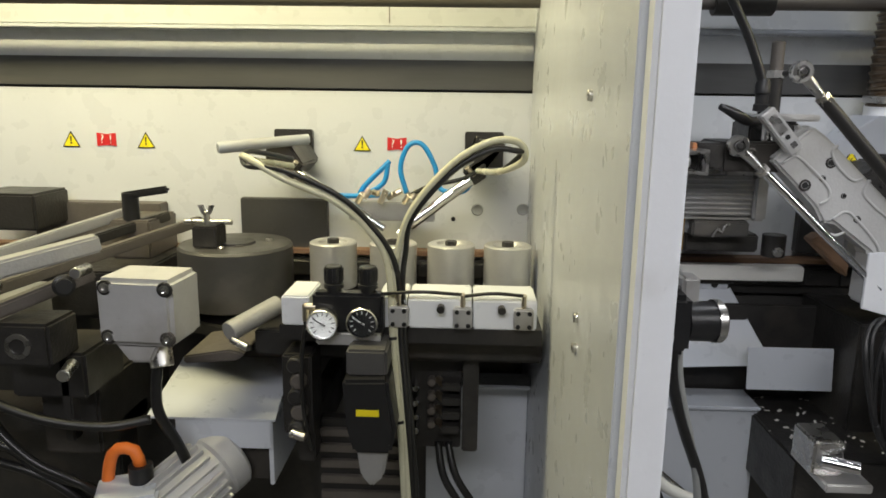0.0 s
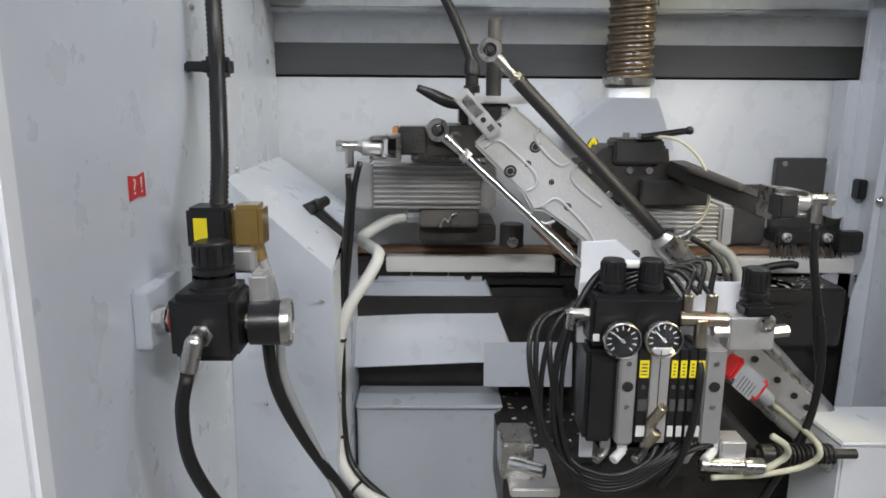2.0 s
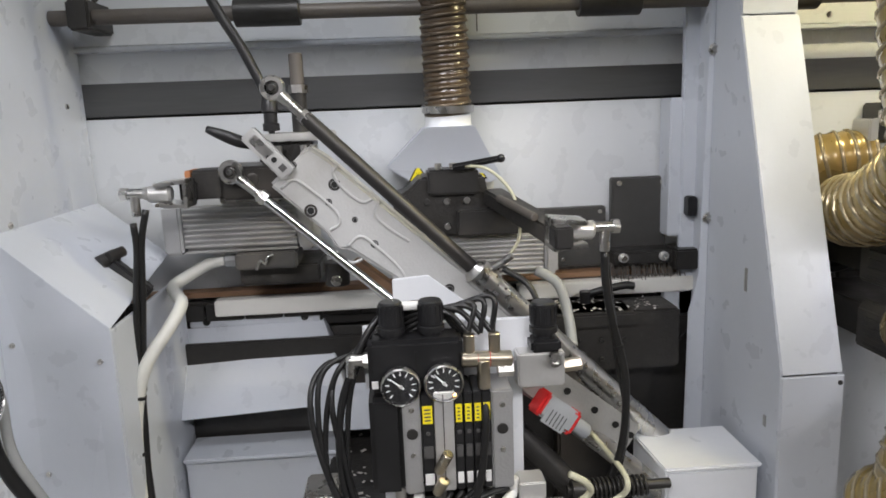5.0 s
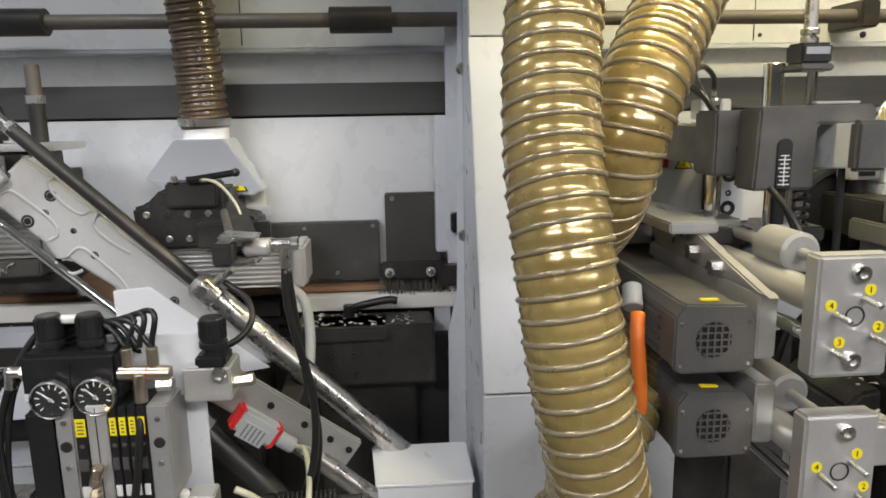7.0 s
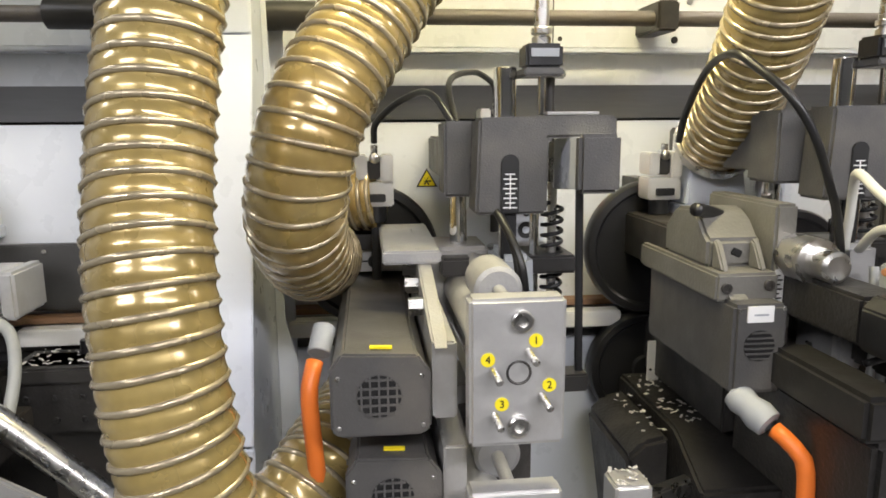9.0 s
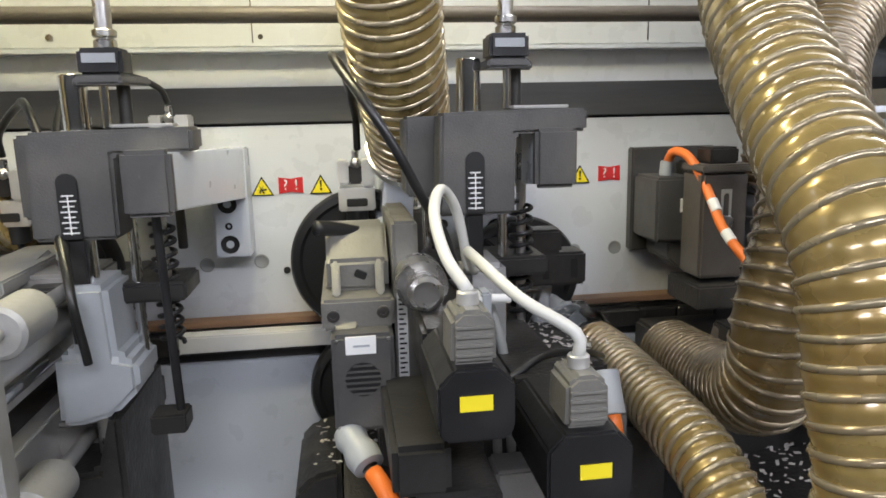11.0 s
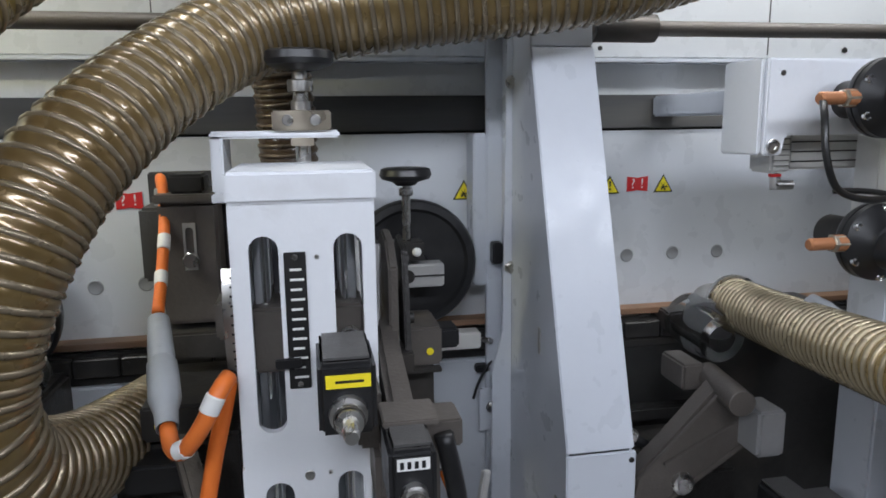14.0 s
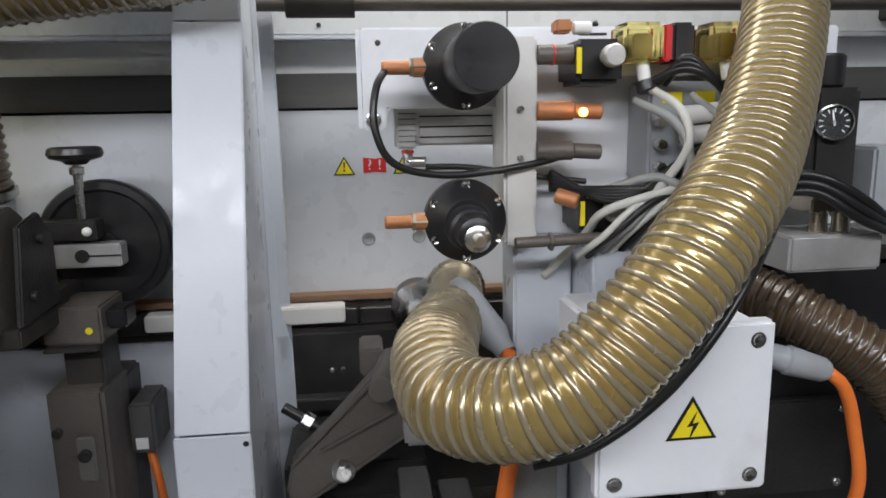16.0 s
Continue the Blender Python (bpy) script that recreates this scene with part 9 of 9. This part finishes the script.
    part("fitting", join(cyl((3.55, 0.62, 1.063), (3.55, 0.62, 1.10), 0.009), cyl((3.575, 0.62, 1.063), (3.575, 0.62, 1.10), 0.009)), BRASS, g)
    part("brass_block", box(3.535, 3.59, 0.61, 0.65, 1.085, 1.10, 0.002), BRASS, g)
    gauge(g, (3.562, 0.625, 1.175), (-0.5, -1, 0), 0.018, None, 10, 0.02)
    part("body", box(3.545, 3.595, 0.63, 0.682, 1.10, 1.21, 0.004), DARK, g)
    part("side_valve", box(3.60, 3.65, 0.61, 0.68, 1.07, 1.15, 0.003), GREYP, g)
    part("cap", cyl((3.57, 0.655, 1.21), (3.57, 0.655, 1.245), 0.018, 0.003, 20), BLACK, g)
    for i in range(3):
        lone_cable([(3.47, 0.62, 1.12 - 0.01 * i), (3.52, 0.59, 1.125 - 0.008 * i), (3.57, 0.58, 1.10 - 0.01 * i), (3.63, 0.6, 1.06)], 0.005, RUBBER, "black cable bundle behind the hose")
    # lower part: lever arm, guards, small drives
    a = thing("lever_arm", (3.06, 0.76, 0.72), "grey-brown cast lever arm with ribs and a pivot bolt", "machine arm")
    part("arm", prism([(2.975, 0.742), (2.995, 0.728), (3.03, 0.745), (3.15, 0.825), (3.135, 0.855), (3.128, 0.888), (3.108, 0.902), (3.09, 0.892), (3.03, 0.828), (2.985, 0.785)], 0.74, 0.775, 0.005), TAN, a)
    for p0, p1 in (((2.985, 0.783), (3.09, 0.888)), ((3.0, 0.735), (3.145, 0.828)), ((3.02, 0.80), (3.11, 0.845))):
        part("rib", bar((p0[0], 0.737, p0[1]), (p1[0], 0.737, p1[1]), 0.004, 0.006, 0.001), TAN, a)
    part("pivot_bolt", lathe((3.046, 0.74, 0.772), (3.046, -1, 0.772), [(0, 0.014), (0.006, 0.014), (0.007, 0.009), (0.011, 0.009), (0.011, 0)], 22), STEEL, a)
    part("hub", cyl((3.095, 0.70, 0.887), (3.11, 0.80, 0.887), 0.016), TAN, a)
    part("bearing_block", box(3.07, 3.10, 0.79, 0.85, 0.87, 0.905, 0.003), TAN, a)
    part("support", box(2.97, 3.15, 0.78, 0.93, 0.55, 0.76, 0.004), DUSTY, a)
    part("square_block", box(3.119, 3.156, 0.70, 0.75, 0.815, 0.873, 0.004), CAST, a)
    n = thing("suction_nozzle", (3.12, 0.86, 0.86), "pale transparent suction nozzle at the hose end", "suction nozzle")
    part("shroud", lathe((3.155, 0.93, 0.925), (3.155, 0.80, 0.915), [(0, 0.038), (0.05, 0.041), (0.09, 0.034), (0.09, 0.02), (0, 0.02)], 28), ACRYL, n)
    part("neck", cyl((3.175, 0.90, 0.92), (3.205, 0.935, 0.945), 0.036), CAST, n)
    part("holder", box(3.13, 3.18, 0.93, 1.0, 0.9, 0.93, 0.003), DARK, n)
    h = thing("cable_plug", (3.21, 0.66, 0.93), "grey plug with an orange cable under the hose", "connector")
    part("plug", lathe((3.185, 0.72, 1.0), (3.225, 0.62, 0.945), [(0, 0.012), (0.02, 0.016), (0.085, 0.017), (0.10, 0.012), (0.115, 0.010)], 20), GREYP, h)
    lone_cable([(3.222, 0.63, 0.95), (3.225, 0.60, 0.93), (3.218, 0.585, 0.86), (3.205, 0.58, 0.78), (3.20, 0.6, 0.65)], 0.0088, ORANGE, "orange cable under the hose")
    gd = thing("clear_guard", (3.06, 0.92, 0.78), "smoky clear plastic guard below the track", "guard")
    part("pane", box(2.955, 3.165, 0.905, 0.909, 0.795, 0.893, 0.001), ACRYL, gd).visible_shadow = False
    for x, z in ((3.03, 0.84), (3.045, 0.84)):
        part("stud", cyl((x, 0.905, z), (x, 0.898, z), 0.003), STEEL, gd)
    part("frame", box(2.95, 3.17, 0.91, 0.935, 0.775, 0.794, 0.002), DARK, gd)
    solid("white_batten", box(2.957, 3.05, 0.94, 0.968, 0.897, 0.922, 0.002), PANELW, "white plastic batten along the track", "batten", "white battens")
    solid("bed_cover", box(2.955, 4.7, 0.962, 0.985, 0.3, 0.885, 0.002), DARK, "dark machine bed cover under the valve plate", "cover sheet")
    t = thing("stop_screw", (3.0, 0.80, 0.80), "black stop screw with a steel nut", "stop screw")
    part("sleeve", cyl((2.972, 0.80, 0.832), (3.03, 0.79, 0.795), 0.007), BLACK, t)
    part("nut", hexnut((2.996, 0.796, 0.817), (3.007, 0.794, 0.81), 0.011), STEEL, t)
    part("base", box(3.0, 3.03, 0.78, 0.82, 0.758, 0.80, 0.003), DARK, t)
    servo_indicator((3.125, 0.60, 0.775), 0.04, 0.05, 0.08, "small black positioning drive low under the hose", False, 0.009, 0.035)
    servo_indicator((3.168, 0.585, 0.765), 0.04, 0.05, 0.08, "second small black positioning drive low under the hose", False, 0.009, 0.035)
    w = thing("clamp_blocks", (3.08, 0.66, 0.70), "small white and steel clamp blocks at the bottom", "clamp block")
    part("white_block", box(2.965, 3.005, 0.68, 0.73, 0.715, 0.735, 0.002), PAPER, w)
    part("bar", box(3.03, 3.09, 0.64, 0.70, 0.72, 0.735, 0.002), ALU, w)
    part("screw_body", cyl((3.05, 0.66, 0.77), (3.085, 0.65, 0.748), 0.008), STEEL, w)
    part("perforated_plate", box(3.22, 3.27, 0.60, 0.61, 0.74, 0.84, 0.002), CAST, w)
    part("base", box(2.96, 3.28, 0.61, 0.78, 0.55, 0.715, 0.004), DUSTY, w)
    for x, z in ((3.089, 1.008), (3.166, 1.009), (3.243, 1.008)):
        solid("blind_plug", lathe((x, 1.0045, z), (x, 0, z), [(0, 0.0105), (0.001, 0.0105), (0.0016, 0.009), (0.001, 0.008), (0.001, 0)], 20), PLUGM, "round grey blind plug in the sheet", "plug", "blind plugs")
    far = thing("far_unit", (3.68, 0.83, 0.6), "dark machine unit beyond the electrical box", "machine unit")
    part("body", box(3.50, 3.9, 0.80, 0.96, 0.6, 0.99, 0.006), BLACK, far)
    part("top_plate", box(3.48, 3.9, 0.78, 0.96, 0.992, 1.012, 0.003), DARK, far)
    part("front_plate", box(3.54, 3.74, 0.785, 0.8, 0.66, 0.80, 0.003), DUSTY, far)
    for x in (3.555, 3.725):
        for z in (0.675, 0.785):
            screw(far, (x, 0.785, z), (0, -1, 0), 0.006, 0.004)
    part("side_block", box(3.46, 3.498, 0.74, 0.86, 0.70, 0.90, 0.004), TAN, far)


glass_amber = glass_mat("amber_clear_plug", (0.85, 0.75, 0.3), 0.15)
valve_plate()

# ---------------------------------------------------------------- further small units and clutter
def feed_clutter():
    th = thing("clamp_unit", (-0.22, 0.62, 0.80), "grey steel clamp unit with knurled knobs and slanting bars", "clamp unit")
    part("slide_bar", bar((-0.25, 0.56, 0.975), (-0.14, 0.66, 1.0), 0.022, 0.026, 0.003), CAST, th)
    part("lower_bar", bar((-0.30, 0.55, 0.90), (-0.15, 0.66, 0.96), 0.018, 0.02, 0.003), TAN, th)
    part("bearing_block", box(-0.235, -0.165, 0.575, 0.64, 0.86, 0.915, 0.004), DUSTY, th)
    part("bore", lathe((-0.204, 0.576, 0.887), (-0.204, 0, 0.887), [(0, 0.016), (0.003, 0.016), (0.003, 0.010), (-0.006, 0.009), (-0.006, 0)], 24), STEEL, th)
    part("knob", lathe((-0.155, 0.60, 0.96), (-0.13, 0.56, 0.965), [(0, 0.012), (0.02, 0.013), (0.022, 0.009), (0.03, 0.009), (0.03, 0)], 20), BLACK, th)
    part("stud", cyl((-0.16, 0.61, 0.852), (-0.152, 0.575, 0.85), 0.008, 0.001, 14), STEEL, th)
    part("stud", cyl((-0.135, 0.62, 0.975), (-0.128, 0.58, 0.978), 0.007, 0.001, 14), STEEL, th)
    part("hanger", box(-0.185, -0.172, 0.62, 0.64, 0.74, 0.862, 0.002), DARK, th)
    part("foot_block", box(-0.25, -0.15, 0.62, 0.72, 0.80, 0.862, 0.004), DARK, th)
    part("base", box(-0.24, -0.16, 0.66, 0.9, 0.70, 0.80, 0.004), DARK, th)
    lone_cable([(-0.30, 0.58, 0.86), (-0.25, 0.57, 0.822), (-0.18, 0.57, 0.795), (-0.11, 0.58, 0.783), (-0.06, 0.6, 0.785)], 0.0062, RUBBER, "glossy black cable below the clamp unit")
    lone_cable([(-0.26, 0.58, 0.79), (-0.20, 0.57, 0.74), (-0.14, 0.58, 0.70), (-0.10, 0.62, 0.63)], 0.0055, RUBBER, "black cable sagging towards the motor")
    # greasy linkage below the gauges
    k = thing("chain_tensioner", (0.122, 0.62, 0.76), "greasy dark chain tensioner below the gauges", "chain tensioner")
    part("bracket", box(0.104, 0.142, 0.62, 0.68, 0.76, 0.868, 0.003), DUSTY, k)
    for i in range(5):
        part("link", cyl((0.124 + 0.004 * (i % 2), 0.618, 0.775 + i * 0.021), (0.124 + 0.004 * (i % 2), 0.604, 0.775 + i * 0.021), 0.0105, 0.002, 14), (DARK, TAN)[i % 2], k)
    part("pin", cyl((0.118, 0.60, 0.772), (0.138, 0.596, 0.768), 0.006, 0.001, 12), STEEL, k)
    part("post", box(0.112, 0.135, 0.66, 0.9, 0.70, 0.765, 0.002), DARK, k)
    # slatted base under the servo
    b = thing("slatted_base", (0.21, 0.70, 0.60), "dark slatted base plate under the servo drive", "base plate")
    part("plate", box(0.13, 0.262, 0.70, 0.72, 0.60, 0.745, 0.002), DARK, b)
    for i in range(5):
        part("slat", box(0.135, 0.258, 0.692, 0.70, 0.625 + i * 0.024, 0.637 + i * 0.024, 0.001), TAN, b)


feed_clutter()


def column_clutter():
    # swivel cheeks between column and disc
    th = thing("swivel_cheek", (2.69, 0.76, 0.95), "brown-grey swivel cheek plates with a bright edge", "swivel plate")
    part("cheek", prism_x([(0.70, 0.965), (0.80, 0.975), (0.80, 1.085), (0.775, 1.10), (0.73, 1.095), (0.70, 1.07)], 2.684, 2.694, 0.002), TAN, th)
    part("bright_edge", bar((2.672, 0.72, 0.985), (2.676, 0.735, 1.09), 0.012, 0.008, 0.001), ALU, th)
    part("outer_cheek", prism_x([(0.73, 0.97), (0.83, 0.975), (0.83, 1.06), (0.80, 1.09), (0.75, 1.08)], 2.704, 2.711, 0.002), DUSTY, th)
    for y, z in ((0.76, 1.0), (0.79, 1.06)):
        part("bolt", cyl((2.711, y, z), (2.718, y, z), 0.006, 0.001, 12), DARK, th)
    part("foot", box(2.675, 2.712, 0.72, 0.86, 0.95, 0.972, 0.002), DARK, th)
    part("wall_mount", box(2.68, 2.705, 0.83, 1.0, 0.955, 0.985, 0.002), DARK, th)
    # rail on the carrier arm and curved scale under it
    s = thing("curved_strap", (2.715, 0.55, 0.86), "curved black strap with a steel end clip under the carrier arm", "strap")
    line = [V((2.712 + 0.016 * math.sin(i / 10 * 1.3), 0.555, 0.955 - 0.0095 * i)) for i in range(11)]
    part("band", smooth(sweep(line, [0.0085] * len(line), 8), 0.8), BLACK, s)
    part("end_clip", box(2.716, 2.745, 0.55, 0.575, 0.852, 0.862, 0.001), STEEL, s)
    part("strut", bar((2.742, 0.56, 0.862), (2.752, 0.565, 0.912), 0.008, 0.006, 0.001), ALU, s)
    part("holder", box(2.70, 2.73, 0.56, 0.6, 0.94, 0.965, 0.002), TAN, s)
    # duct under the dark hose
    d = thing("hose_socket", (2.585, 0.945, 0.96), "grey sheet duct taking up the dark hose", "duct")
    part("socket", lathe((2.585, 0.94, 1.10), (2.585, 0.94, 0), [(0, 0.033), (0.002, 0.0345), (0.05, 0.0345), (0.055, 0.038), (0.14, 0.038), (0.14, 0)], 28), GREYP, d)
    part("rim", lathe((2.585, 0.94, 1.055), (2.585, 0.94, 0), [(0, 0.036), (0.001, 0.0405), (0.007, 0.0405), (0.008, 0.036)], 28), ALU, d)
    lone_cable([(2.772, 0.91, 0.75), (2.776, 0.90, 0.73), (2.785, 0.89, 0.70), (2.79, 0.90, 0.62)], 0.006, ORANGE, "orange cable below the small black box")
    chips(2.16, 2.26, 0.70, 0.86, 0.953, 80, "clear and white chips heaped on the slide", 21)
    chips(1.13, 1.30, 0.87, 0.94, 0.894, 60, "white chips on the dusty slide unit", 22)
    chips(0.80, 0.98, 0.71, 0.92, 0.701, 70, "white chips on the lower frame", 23)


column_clutter()


def chip_slide():
    """Dark lower slide under the upright motor, strewn with clear chips."""
    th = thing("lower_slide", (1.93, 0.75, 0.6), "dark oily lower slide strewn with clear chips", "slide unit")
    part("bed", prism_x([(0.66, 0.6), (0.93, 0.6), (0.93, 0.825), (0.74, 0.825), (0.66, 0.78)], 1.956, 2.085, 0.004), DUSTY, th)
    part("ledge", box(1.955, 1.995, 0.60, 0.66, 0.74, 0.77, 0.004), BLACK, th)
    part("clamp_block", box(1.832, 1.872, 0.60, 0.64, 0.775, 0.828, 0.003), ALU, th)
    part("clamp_screw", cyl((1.862, 0.60, 0.79), (1.862, 0.594, 0.79), 0.0045, 0.0006, 12), DARK, th)
    part("clamp_arm", bar((1.872, 0.62, 0.80), (1.96, 0.70, 0.77), 0.02, 0.018, 0.003), STEEL, th)
    s = part("strap", box(1.985, 2.003, 0.895, 0.898, 0.824, 0.885, 0.001), PANELW, th, "pale bent strap")
    for x in (1.99, 1.998):
        part("rivet", cyl((x, 0.895, 0.842), (x, 0.8935, 0.842), 0.002, 0.0003, 10), DARK, s)
    chips(1.96, 2.08, 0.745, 0.92, 0.826, 150, "clear and white chips heaped on the oily slide", 31)
    chips(1.958, 1.992, 0.605, 0.655, 0.771, 30, "white chips on the front ledge", 32)
    chips(1.835, 1.87, 0.603, 0.637, 0.829, 24, "dark and white chips on the clamp block", 33)


chip_slide()
